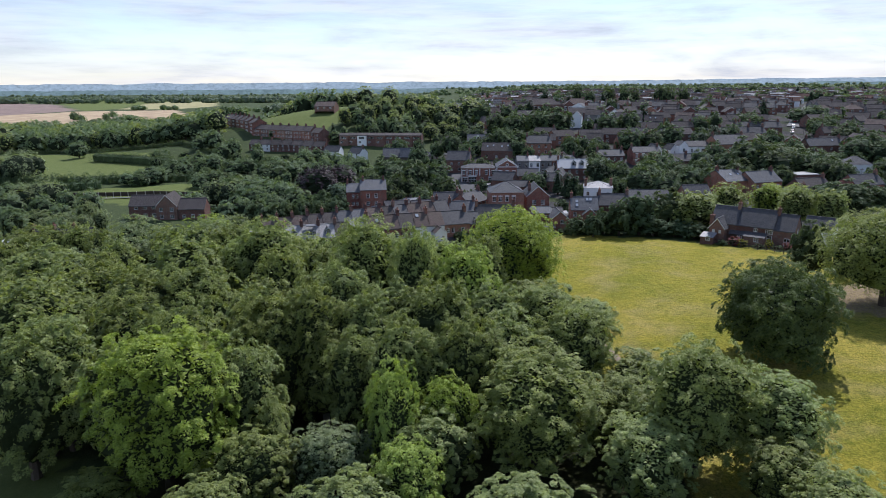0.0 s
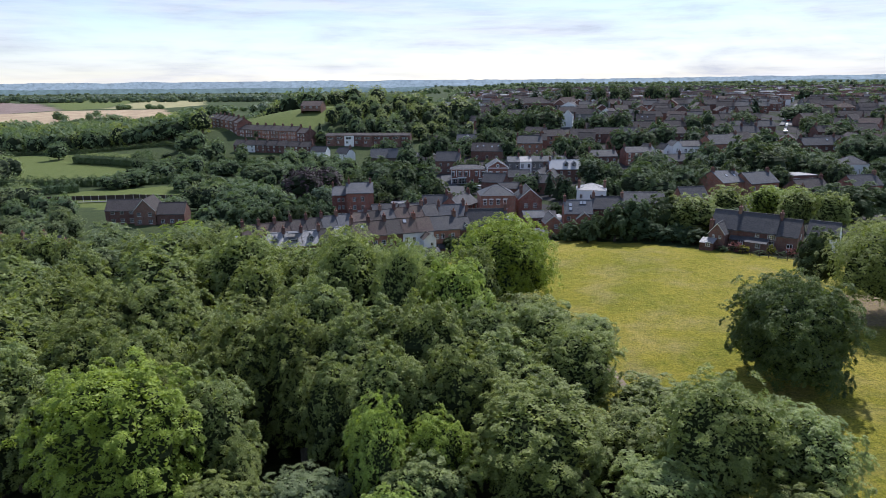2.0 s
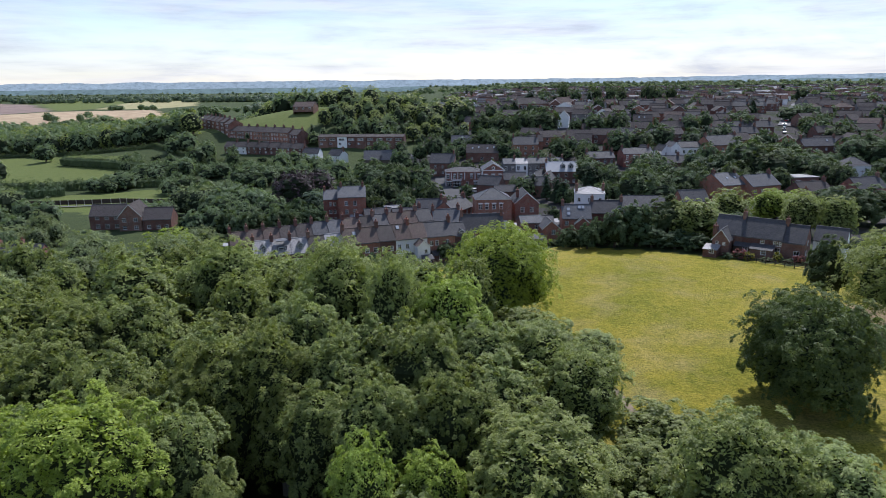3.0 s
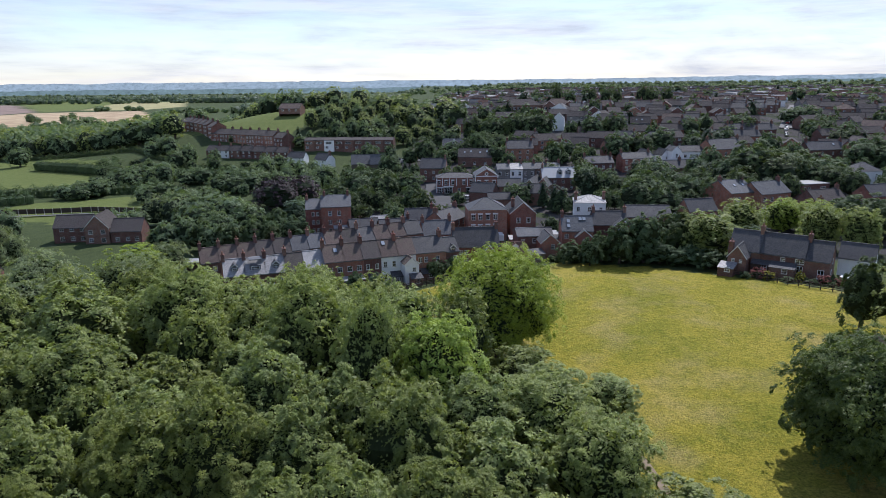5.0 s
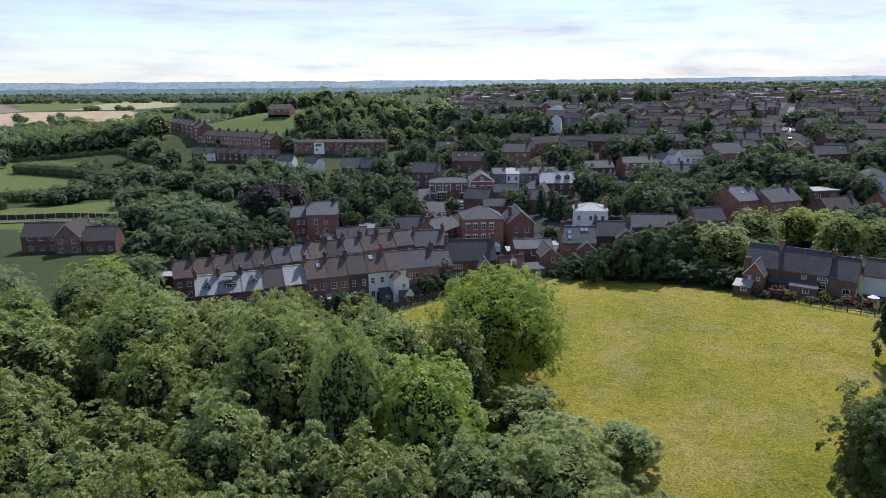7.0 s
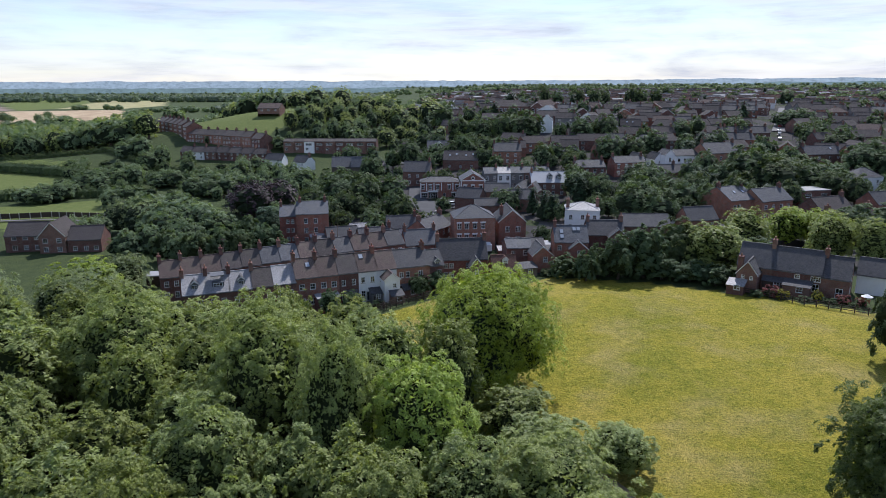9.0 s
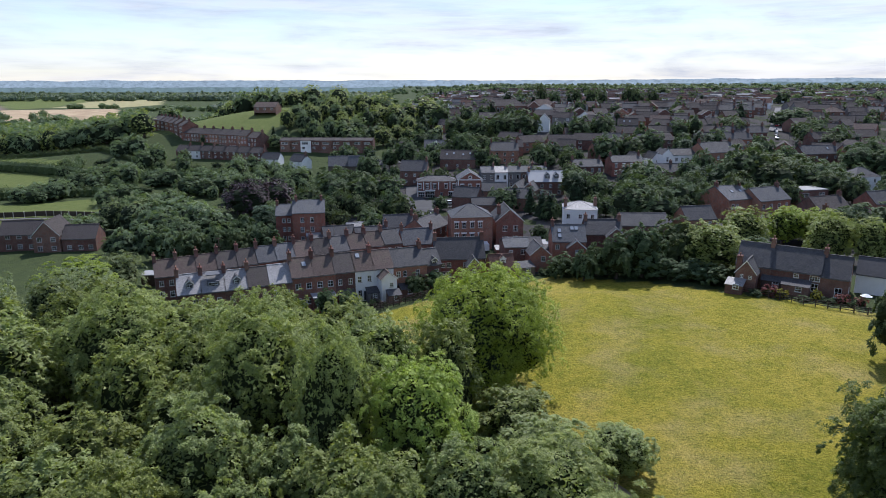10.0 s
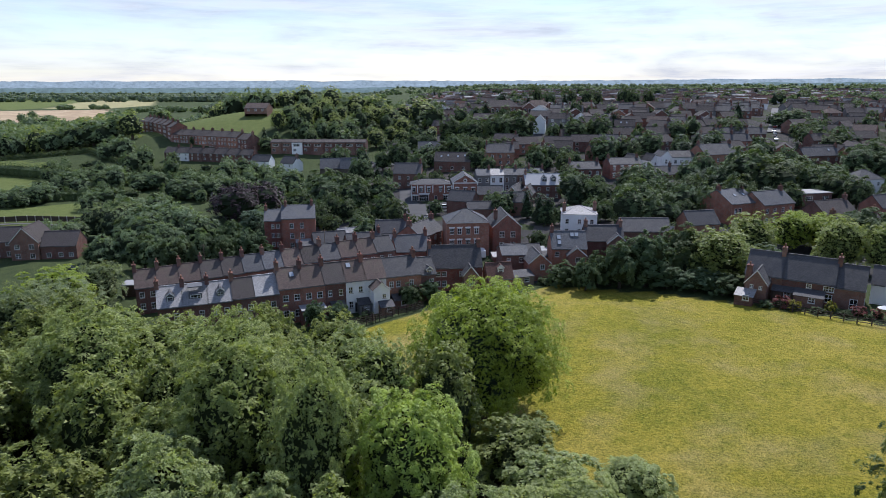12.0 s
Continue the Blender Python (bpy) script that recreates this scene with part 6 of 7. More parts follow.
house("brick_row", "brick row with slate roof", 48.0, 306.0, 10, 12.0, 8.0, 6.0, 2.4, "brick_brown", "slate", wins=sash((-4.5, -1.5, 1.5, 4.5), (0.9, 3.7), 1.0, 1.5), chims=(-5.6, 5.6), floor=-1.5)
house("brick_house", "brick house with twin gables", 17.0, 346.0, 4, 12.5, 9.0, 6.0, 3.4, "brick_red", "slate", wins=sash((-3.6, 0, 3.6), (0.9, 3.6), 1.1, 1.4), chims=(-5.8, 5.8))
house("brick_house", "brown brick house with a steep roof", -22.5, 316.0, -4, 11.2, 9.0, 6.0, 3.8, "brick_brown", "slate", chims=(5.0,), wins=sash((-3.0, 0.5), (1.0, 3.6), 1.0, 1.2))
house("hostel", "long dark roofed house with skylights", -4.5, 341.0, -6, 16.0, 9.0, 4.6, 3.6, "brick_brown", "tile_dark", skylights=((-5, 0.5), (-2, 0.6), (2.4, 0.5), (5.5, 0.6)), wins=sash((-5, 0, 5), (1.0,), 1.2, 1.3))
house("dormer_house", "house with a blue slate roof and a white dormer", -16, 372.0, 0, 11.0, 8.0, 5.2, 3.4, "brick_brown", "slate_blue", dormers=((0.4, 1.2, 6.2, 1.8, 1.4, 2.0, "frame_white", "slate_blue"),), wins=sash((-3, 3), (3.0,), 1.1, 1.2))
house("church_hall", "long slate-roofed stone hall with gables", -61.5, 356.5, 8, 9.5, 10.0, 3.6, 4.2, "stone_wall", "slate_blue", floor=-5.2)
house("church_hall", "steep slate-roofed stone hall", -52.5, 355.0, 8, 8.0, 8.0, 3.6, 4.4, "stone_wall", "slate_blue", floor=-5.0)
house("white_cottage", "white gabled cottage with slate roof", -84.5, 366.0, -30, 8.5, 7.0, 4.2, 3.0, "render_white", "slate", floor=-4.6, chims=(3.9,), wins=sash((-2, 2), (0.8, 2.7), 1.0, 1.0))
house("white_cottage", "low white cottage with slate roof", -99.0, 372.0, -10, 9.5, 6.5, 3.8, 2.8, "render_white", "slate", floor=-3.8, chims=(-4.4,), wins=sash((-2.4, 2.4), (0.8, 2.5), 1.0, 1.0))
for i in range(9):
    house("flat_block", ("white clad" if i in (2,) else "brown brick") + " two-storey modern terraced house", -98.5 + i * 5.6, 400.5 + (i % 2) * 0.6, -2, 5.59, 8.0, 5.4, 1.2, "render_white" if i == 2 else "brick_brown", "tile_dark",
          wins=((-1.2, 0.8, 1.6, 1.3, 2), (-0.2, 3.3, 3.4, 1.2, 3)), lod=1, group="modern terrace", floor=1.3)

# lower roofs between the terraces and the square
house("white_gable_house", "slate-roofed house with a white gable end", -19.8, 229.0, 11, 9.0, 7.0, 4.2, 3.0, "render_white", "slate", floor=-8.2, chims=(3.9,))
house("slate_house", "low brick house with broad slate roof and red chimneys", -12.4, 205.5, 16, 8.4, 8.0, 4.4, 3.2, "brick_red", "slate_blue", floor=-7.8, chims=(-3.9, 3.9), pots=3)
house("slate_house", "low brick house with slate roof", -25.0, 212.0, 20, 9.0, 7.5, 4.2, 2.8, "brick_brown", "slate", floor=-8.0, chims=(4.2,))
lean_to("garage", "flat pale-roofed garage beside the tall house", -43.4, 224.0, 14, 5.0, 5.0, 2.9, "render_grey", "felt_pale", 0.3)
house("workshop", "low grey rendered workshop with a slate roof", -31.0, 228.0, 25, 7.0, 6.0, 3.2, 2.0, "render_grey", "slate_pale", lod=1, category="outbuilding")
house("low_house", "low dark slate-roofed house behind the square", 9.7, 279.5, 0, 9.0, 7.0, 4.4, 2.6, "brick_brown", "slate", floor=-5.6)
house("brick_house", "brown brick house with dark roof in a yard", 18.0, 264.0, 6, 8.4, 7.0, 4.6, 2.8, "brick_brown", "slate", floor=-5.8, chims=(3.8,))
house("brick_house", "old brick house with tall chimney stacks", 63.4, 341.0, 14, 14.0, 8.0, 5.4, 3.2, "brick_red", "slate", chims=(-6.5, 0, 6.5), wins=sash((-4.5, 0, 4.5), (0.9, 3.2), 1.0, 1.3))
house("long_brick_house", "long brick terrace with dark slate roof", 124.7, 366.0, 12, 25.0, 8.0, 5.6, 3.2, "brick_red", "slate", chims=(-12, -4, 4, 12), wins=sash((-10, -6, -2, 2, 6, 10), (0.9, 3.3), 1.0, 1.3), lod=2)
house("long_brick_house", "long brick terrace with pale party walls", 139.8, 388.0, 8, 26.0, 8.0, 5.2, 3.0, "brick_brown", "slate", chims=(-12, -4, 4, 12), wins=sash((-10, -6, -2, 2, 6, 10), (0.9, 3.1), 1.0, 1.2), lod=2)
house("long_brick_house", "brick terrace beside the main road", 174.5, 372.0, 10, 16.0, 8.0, 5.0, 3.0, "brick_brown", "tile_dark", chims=(-7, 7), wins=sash((-5, 0, 5), (0.9, 3.0), 1.0, 1.2), lod=2)
for i in (0, 1):
    house("white_house", "white rendered house with brown roof and dormer", 76.0 + i * 12, 418.0 - i * 2, -12, 11.0, 8.0, 4.6, 3.4, "render_white" if i == 0 else "render_grey", "tile_dark", lod=2, wins=sash((-3, 0, 3), (0.9, 2.9), 1.4, 1.1), skylights=((-2, 0.5), (1, 0.5)))
for i in range(9):
    house("estate_house", "brown brick estate house with a gable to the street", 58 + i * 12.5, 470 - i * 2.2 + (i % 2) * 2, -6 + (i % 3) * 5, 8.5, 9.5, 4.8, 2.8, "brick_brown" if i % 3 else "brick_red", "tile_dark", "cross" if i % 2 else "gable", lod=2, group="estate houses", wins=sash((-2, 2), (0.9, 3.1), 1.5, 1.2))
van = thing("van", pose(4.4, 214.0, gz(4.4, 214.0), 0, 0, 100), "white panel van parked in a yard", "van", "parked cars")
s_ = Shape()
side = [(-2.5, 0.35), (-2.5, 2.1), (1.2, 2.15), (1.9, 1.35), (2.5, 1.15), (2.6, 0.35)]
for sy in (-0.95, 0.95):
    f_ = [(px, sy, pz) for px, pz in side]
    s_.face(f_ if sy < 0 else f_[::-1])
for (ax, az), (bx, bz) in zip(side, side[1:] + side[:1]):
    s_.face(((bx, -0.95, bz), (ax, -0.95, az), (ax, 0.95, az), (bx, 0.95, bz)), 1 if (ax, bx) == (1.2, 1.9) else 0)
part("body", s_.mesh("body", M["car_white"], M["glass"]), van)
for wx in (-1.6, 1.6):
    for wy in (-0.9, 0.9):
        s_ = Shape()
        s_.limb((0, -0.1, 0), (0, 0.1, 0), 0.34, 0.34, 12)
        part("wheel", s_.mesh("wheel", M["rubber"]), van).matrix_local = Matrix.Translation((wx, wy, 0.34))

# allotments and the houses at the wood's western end
for i in range(3):
    house("terrace_house", "brick terraced house with slate roof and skylights", -122.5 + i * 5.0, 158.2 + i * 1.2, 14, 4.99, 8.0, 5.4, 2.9, "brick_red", "slate", floor=-9.4, chims=(-2.3,), pots=3, skylights=((-0.9, 0.5), (0.5, 0.5)) if i else (), group="western terrace")
s_ = Shape()
n_ = 8
for i in range(n_):
    a0, a1 = math.pi * i / n_, math.pi * (i + 1) / n_
    s_.face(((-5, -1.8 * math.cos(a0), 1.9 * math.sin(a0)), (5, -1.8 * math.cos(a0), 1.9 * math.sin(a0)), (5, -1.8 * math.cos(a1), 1.9 * math.sin(a1)), (-5, -1.8 * math.cos(a1), 1.9 * math.sin(a1))))
tun = new("polytunnel", s_.mesh("polytunnel", M["render_white"]))
tun.matrix_world = pose(-147, 176, gz(-147, 176) + 0.2, 0, 0, 30)
tagged(tun, "pale plastic polytunnel on the allotments", "greenhouse")
for i, (x_, y_, wl_) in enumerate(((-140, 168, "shed_blue"), (-134, 171, "timber_pale"), (-142, 162, "timber_dark"), (-150, 170, "timber_pale"))):
    house("allotment_shed", "small wooden shed on the allotments", x_, y_, 20 + 13 * i, 2.6, 2.0, 1.8, 0.6, wl_, "felt_pale", lod=1, category="shed", group="allotment sheds")

# ---- the long brick terrace under the green hill ----
for i in range(17):
    if i < 8:
        x_, y_, yw = -116.5 - i * 6.6, 401.0 + i * 3.5, -28
    else:
        x_, y_, yw = -167.5 - (i - 8) * 6.9, 430.0 + (i - 8) * 9.4, -53.7
    house("tall_terrace_house", "three-storey red brick terraced house under the hill", x_, y_, yw, 7.4 if i < 8 else 9.6, 9.0, 7.8, 2.6, "brick_red" if i % 3 else "brick_brown", "tile_dark",
          wins=sash((-2.2, 0, 2.2), (0.9, 3.4, 5.8), 1.1, 1.3), chims=(3.5,), lod=2, group="long brick terrace", floor=min(max(gz(x_, y_), -2.5), 1.6 if i < 8 else 6) - 0.3)
for i in range(7):
    house("small_terrace_house", ("white" if i == 1 else "brick") + " low terraced house with dark roof", -152 + i * 7.0, 392.5 - i * 1.2, -12, 6.9, 7.0, 4.2, 2.6, "render_white" if i == 1 else "brick_brown", "tile_dark", lod=2,
          wins=sash((-1.8, 1.8), (0.9, 2.9), 1.0, 1.0), chims=(3.2,), group="low terrace under the hill")
house("pavilion", "low brick pavilion with a brown roof on the hilltop", -126, 460, -4, 14.0, 11.0, 2.7, 3.0, "brick_brown", "tile_brown", wins=sash((-4.5, 0, 4.5), (1.0,), 1.4, 1.3), lod=2, category="pavilion", floor=19.6)
house("clubhouse", "brown brick clubhouse with a dark gabled roof", -117.0, 216.0, 10, 7.0, 11.0, 5.2, 3.8, "brick_brown", "tile_dark", "cross", wins=sash((-1.8, 1.8), (0.9, 3.4), 1.3, 1.3))
house("clubhouse_wing", "brown brick wing with a dark gabled roof", -109.0, 218.0, 10, 9.0, 8.0, 4.0, 3.2, "brick_brown", "tile_dark", wins=sash((-2.6, 0.4, 3.0), (0.9,), 1.2, 1.2))
house("clubhouse_wing", "brown brick wing with a dark tiled roof", -126.0, 218.0, 10, 11.0, 8.0, 5.0, 3.2, "brick_brown", "tile_dark", wins=sash((-3.0, 0, 3.0), (0.9, 3.8), 1.3, 1.3))
house("long_shed", "long low shed with a pale sheet roof", -71.5, 186.5, 10, 9.0, 4.0, 2.4, 0.4, "timber_dark", "felt_pale", "flat", category="shed", lod=1)
house("garden_shed", "small blue painted garden shed", -63.0, 195.0, 20, 2.6, 2.2, 1.8, 0.6, "shed_blue", "felt_pale", lod=1, category="shed")
house("west_house", "white rendered house roof among the trees", -140.0, 140.0, 0, 9.0, 8.0, 4.6, 2.8, "render_white", "slate_blue", lod=1)


def panel_fence(name, label, pts, height, gap):
    """Dark fence panels between pale posts."""
    th = thing(name, Matrix.Translation((pts[0][0], pts[0][1], gz(*pts[0]))), label, "fence")
    inv = th.matrix_world.inverted()
    for (x0, y0), (x1, y1) in zip(pts, pts[1:]):
        n = max(1, round(math.hypot(x1 - x0, y1 - y0) / gap))
        yaw = math.degrees(math.atan2(y1 - y0, x1 - x0))
        L = math.hypot(x1 - x0, y1 - y0) / n
        pn, po = Shape(), Shape()
        pn.box(0.16, L - 0.16, -0.03, 0.03, 0.1, height)
        po.box(-0.14, 0.14, -0.08, 0.08, -0.4, height + 0.1)
        pn, po = pn.mesh("panel", M["timber_dark"]), po.mesh("post", M["sill_stone"])
        for i in range(n):
            x, y = x0 + (x1 - x0) * i / n, y0 + (y1 - y0) * i / n
            m = inv @ pose(x, y, gz(x, y) + 0.3, 0, 0, yaw)
            for nm, me in (("panel", pn), ("post", po)):
                part(nm, me, th).matrix_local = m
    return th


panel_fence("green_fence", "dark panel fence with pale posts round the bowling green", [(-196, 259), (-160, 265.5), (-150, 268.5), (-118, 266), (-108, 262)], 1.9, 3.0)
tagged(strip("path", [(-200, 254), (-160, 262.0), (-150, 264.5), (-106, 259)], 2.0, M["road_pale"], 0.02), "pale gravel path beside the green", "path", kind="structure")

# ---- school and houses on the plateau ----
for x_, w_, rf, kd in ((27, 27, "tile_dark", "hip"), (52, 22, "tile_brown", "hip"), (46, 9, "tile_brown", "cross"), (60, 9, "tile_brown", "cross")):
    house("school_block", "long brown brick school block with tall white windows", x_, 518 - (4 if kd == "cross" else 0), -4, w_, 14, 5.6 if kd == "hip" else 5.0, 4.4 if kd == "hip" else 3.6, "brick_brown", rf, kd, lod=2,
          wins=sash([-w_ / 2 + 2 + j * 3.0 for j in range(int((w_ - 2) / 3.0))], (1.4,), 1.9, 3.0, 1), category="school", floor=15.5)
house("white_house", "tall white gable end among trees", 43.0, 425.0, -10, 6.4, 9.0, 7.2, 3.2, "render_white", "slate", "cross", lod=2, floor=9.2)
house("white_house", "white house with dark roof", -8.5, 505.0, -20, 10, 8, 5, 3.4, "render_white", "tile_brown", lod=2)
house("white_house", "white gabled house by the hilltop lane", -32.0, 560.0, -20, 12, 8, 5.4, 4.4, "render_white", "tile_brown", lod=2)


def car(x, y, yaw, paint, z=None):
    """A parked hatchback: body, glazed cabin and four wheels."""
    z = gz(x, y) + 0.42 if z is None else z
    words = {"car_silver": "silver", "car_dark": "dark blue", "car_red": "red", "car_white": "white"}[paint]
    th = thing("car", pose(x, y, z, 0, 0, yaw), words + " hatchback car parked on the road side", "car", "parked cars")
    if "car_body" not in CACHE:
        for key in ("car_silver", "car_dark", "car_red", "car_white"):
            s = Shape()
            side = [(-2.05, 0.35), (-2.05, 0.85), (-1.75, 0.95), (1.05, 0.92), (1.95, 0.75), (2.05, 0.35)]
            for sy in (-0.85, 0.85):
                f = [(px, sy, pz) for px, pz in side]
                s.face(f if sy < 0 else f[::-1])
            for (ax, az), (bx, bz) in zip(side, side[1:] + side[:1]):
                s.face(((bx, -0.85, bz), (ax, -0.85, az), (ax, 0.85, az), (bx, 0.85, bz)))
            s.face(((-1.35, -0.66, 1.46), (0.15, -0.66, 1.46), (0.15, 0.66, 1.46), (-1.35, 0.66, 1.46)))
            CACHE["car_body" if key == "car_silver" else "_"] = True
            CACHE[key] = s.mesh("body", M[key])
        s = Shape()
        lo, hi = [(-1.85, 0.93), (1.0, 0.93)], [(-1.38, 1.45), (0.18, 1.45)]
        for sy, ty in ((-0.8, -0.66), (0.8, 0.66)):
            f = [(lo[0][0], sy, 0.9), (lo[1][0], sy, 0.9), (hi[1][0], ty, 1.45), (hi[0][0], ty, 1.45)]
            s.face(f if sy < 0 else f[::-1])
        s.face(((1.0, -0.8, 0.9), (1.0, 0.8, 0.9), (0.18, 0.66, 1.45), (0.18, -0.66, 1.45)))
        s.face(((-1.85, 0.8, 0.9), (-1.85, -0.8, 0.9), (-1.38, -0.66, 1.45), (-1.38, 0.66, 1.45)))
        CACHE["car_glass"] = s.mesh("window_band", M["glass"])
        s = Shape()
        s.limb((0, -0.1, 0), (0, 0.1, 0), 0.32, 0.32, 12)
        s.face([(0.32 * math.cos(a * math.pi / 6), -0.1, 0.32 * math.sin(a * math.pi / 6)) for a in range(12)])
        CACHE["car_wheel"] = s.mesh("wheel", M["rubber"])
    part("body", CACHE[paint], th), part("window_band", CACHE["car_glass"], th)
    for wx in (-1.3, 1.3):
        for wy in (-0.8, 0.8):
            part("wheel", CACHE["car_wheel"], th).matrix_local = Matrix.Translation((wx, wy, 0.32))
    return th


tagged(strip("car_park", [(-60, 371), (-32, 373)], 14, M["asphalt"], 0.2), "small asphalt car park behind the hall", "car park", kind="structure")
for i, pc in enumerate(("car_silver", "car_white", "car_dark", "car_silver", "car_dark", "car_white", "car_silver", "car_red")):
    car(-57 + i * 3.1, 374.0 if i % 5 else 369.5, 84 + i % 3 * 3, pc, gz(-57 + i * 3.1, 374.0) + 0.6)
for x_, y_, yw, pc in ((161.5, 398, 67, "car_silver"), (164.5, 406, 67, "car_dark"), (168.5, 415, 66, "car_white"), (172, 424, 66, "car_silver"), (155, 398, 66, "car_dark"), (178.5, 438, 66, "car_red"), (186, 456, 66, "car_white"),
                       (-18.2, 246, 85, "car_dark"), (-12.0, 262, 88, "car_silver"), (-17.8, 262, 88, "car_red"), (-6, 279, 10, "car_white"), (-99.0, 206.0, 20, "car_dark"), (9.5, 197.5, 8, "car_white"),
                       (92.5, 222.0, 20, "car_dark"), (96.0, 229.0, 110, "car_silver"), (-131, 399, -20, "car_white"), (-125, 396.5, -20, "car_silver")):
    car(x_, y_, yw, pc)


def pole(x, y, h, label, arm=True):
    th = thing("street_lamp" if arm else "telegraph_pole", pose(x, y, gz(x, y)), label, "lamp post" if arm else "pole", "poles in the streets")
    s = Shape()
    s.tube(0, 0, -0.3, h, 0.11, 0.06, 8)
    part("pole", s.mesh("pole", M["lead"] if arm else M["timber_pale"]), th)
    s = Shape()
    if arm:
        s.limb((0, 0, h - 0.1), (1.0, 0, h + 0.15), 0.05, 0.04, 6)
        part("arm", s.mesh("arm", M["lead"]), th)
        s = Shape()
        s.box(0.8, 1.45, -0.14, 0.14, h + 0.08, h + 0.22)
        part("lamp_head", s.mesh("lamp_head", M["sill_stone"]), th)
    else:
        s.box(-0.7, 0.7, -0.05, 0.05, h - 0.5, h - 0.38)
        part("crossarm", s.mesh("crossarm", M["timber_pale"]), th)
    return th


for x_, y_ in ((-11.5, 236), (-10.8, 258), (-25, 283), (8, 287), (-30, 200), (165, 392), (186, 436), (205, 486), (150, 402)):
    pole(x_, y_, 7.5, "grey steel street lamp beside the road")
for x_, y_ in ((-62, 199), (-36, 214), (104, 246), (134, 262), (-41, 206), (118, 226)):
    pole(x_, y_, 8.5, "weathered wooden telegraph pole", False)

town = random.Random(23)
TAKEN = [(o.location.x, o.location.y, 7.5) for o in scene.objects if o.parent is None and o.type == "EMPTY" and o.get("category") in ("house", "school", "outbuilding")]


def free(x, y, r):
    return not any((x - a) ** 2 + (y - b) ** 2 < (r + c) ** 2 for a, b, c in TAKEN)


def off_road(x, y, gap):
    for (x0, y0), (x1, y1) in (((150, 378), (178, 444)), ((178, 444), (240, 580)), ((240, 580), (330, 740))):
        t = min(1, max(0, ((x - x0) * (x1 - x0) + (y - y0) * (y1 - y0)) / ((x1 - x0) ** 2 + (y1 - y0) ** 2)))
        if math.hypot(x - x0 - t * (x1 - x0), y - y0 - t * (y1 - y0)) < gap:
            return False
    return True


FAR_WALLS = ("brick_brown", "brick_red", "brick_brown", "brick_bright", "render_white", "brick_red", "render_grey")
FAR_ROOFS = ("tile_dark", "slate", "tile_dark", "slate", "tile_brown", "tile_dark")
variants = []
for i in range(14):
    w_, d_ = town.uniform(8.5, 13), town.uniform(7.5, 9)
    wl_, rf_ = FAR_WALLS[i % 7], FAR_ROOFS[(i * 5) % 6]
    words = "white rendered" if wl_ == "render_white" else "grey rendered" if wl_ == "render_grey" else "brick"
    kd = ("gable", "gable", "hip", "gable", "cross", "gable", "gable")[i % 7]
    variants.append(house("town_house", f"{words} suburban house with a {'dark' if 'dark' in rf_ or rf_ == 'slate' else 'brown'} pitched roof", 0, -900 - 30 * i, 0, w_, d_, 5.0, 3.0, wl_, rf_, kd, lod=2, group="suburban houses",
                          wins=sash((-w_ * 0.27, w_ * 0.27), (0.9, 3.3), 1.5, 1.2), side=((d_ * 0.5, 0.9, 1.2, 1.2), (d_ * 0.5, 3.3, 1.1, 1.2)), chims=(w_ * 0.4,) if i % 2 else (), pots=1))
far_variants = []
for i in range(8):
    w_, d_ = town.uniform(9, 14), town.uniform(8, 9.5)
    far_variants.append(house("town_house", "distant suburban house with a pitched roof", 0, -1500 - 30 * i, 0, w_, d_, 5.2, 3.2, ("render_white", "brick_red", "brick_bright", "render_white")[i % 4], ("tile_red", "tile_brown", "slate_pale", "tile_dark", "slate_blue", "tile_brown")[i % 6], "gable", lod=2, group="suburban houses"))

count, far_houses = 0, []
for row in range(60):       # streets follow the slope, with gardens behind the houses
    y0 = 318 + row * 13 + (row // 2) * 4
    if y0 > 1250:
        break
    span = y0 * 0.72
    x = -60 if y0 > 420 else 20
    while x < span + 60:
        px, py = x + town.uniform(-2, 2), y0 + 10 * math.sin(x * 0.012 + row) + town.uniform(-2, 2)
        x += town.uniform(10, 14) if y0 < 620 else town.uniform(13, 20)
        if town.random() < 0.13 or not free(px, py, 5.6) or not off_road(px, py, 11):
            continue
        if 20 < px < 138 and py < 352:
            continue
        if px < -20 and 430 < py < 520 or (px < 20 and py < 430) or (px < 60 and 380 < py < 520 and town.random() < 0.45):
            continue
        near = count < 320
        src = town.choice(variants if near else far_variants)
        if py < 440 and "white" in src["label"]:
            src = variants[0]
        at = pose(px, py, gz(px, py) - 0.2, 0, 0, town.choice((0, 0, 0, 25, 335, 270, 320)) + town.uniform(-16, 16) - 8)
        if near:
            copy_thing(src, at)
        else:
            far_houses += [(o.data, at @ o.matrix_basis) for o in src.children]
        TAKEN.append((px, py, 5.4))
        count += 1
join_stuff("far_suburb", "distant suburb of brick houses with pitched roofs", "houses", far_houses)
for src in variants + far_variants:
    for o in (*src.children_recursive, src):
        bpy.data.objects.remove(o)

far_trees = []
for _ in range(2200):
    py = 262 + 940 * town.random() ** 1.7
    px = town.uniform(-70 if py > 330 else 40, py * 0.75 + 40)
    if not free(px, py, 2.5) or not off_road(px, py, 7):
        continue
    h_ = town.choice((5, 6, 7, 8, 10, 12)) * (1.0 if py < 700 else 1.2)
    row = ("garden_tree" if town.random() < 0.85 else "conifer", px, py, h_, h_ * town.uniform(0.38, 0.55))
    if py < 285:
        tree(*row, 2, "trees in the town")
    else:
        far_trees.append(row)
    TAKEN.append((px, py, 2))
join_stuff("suburb_trees", "many green garden trees among the houses", "trees", tree_pieces([r for r in far_trees if r[2] < 400], town, 2))
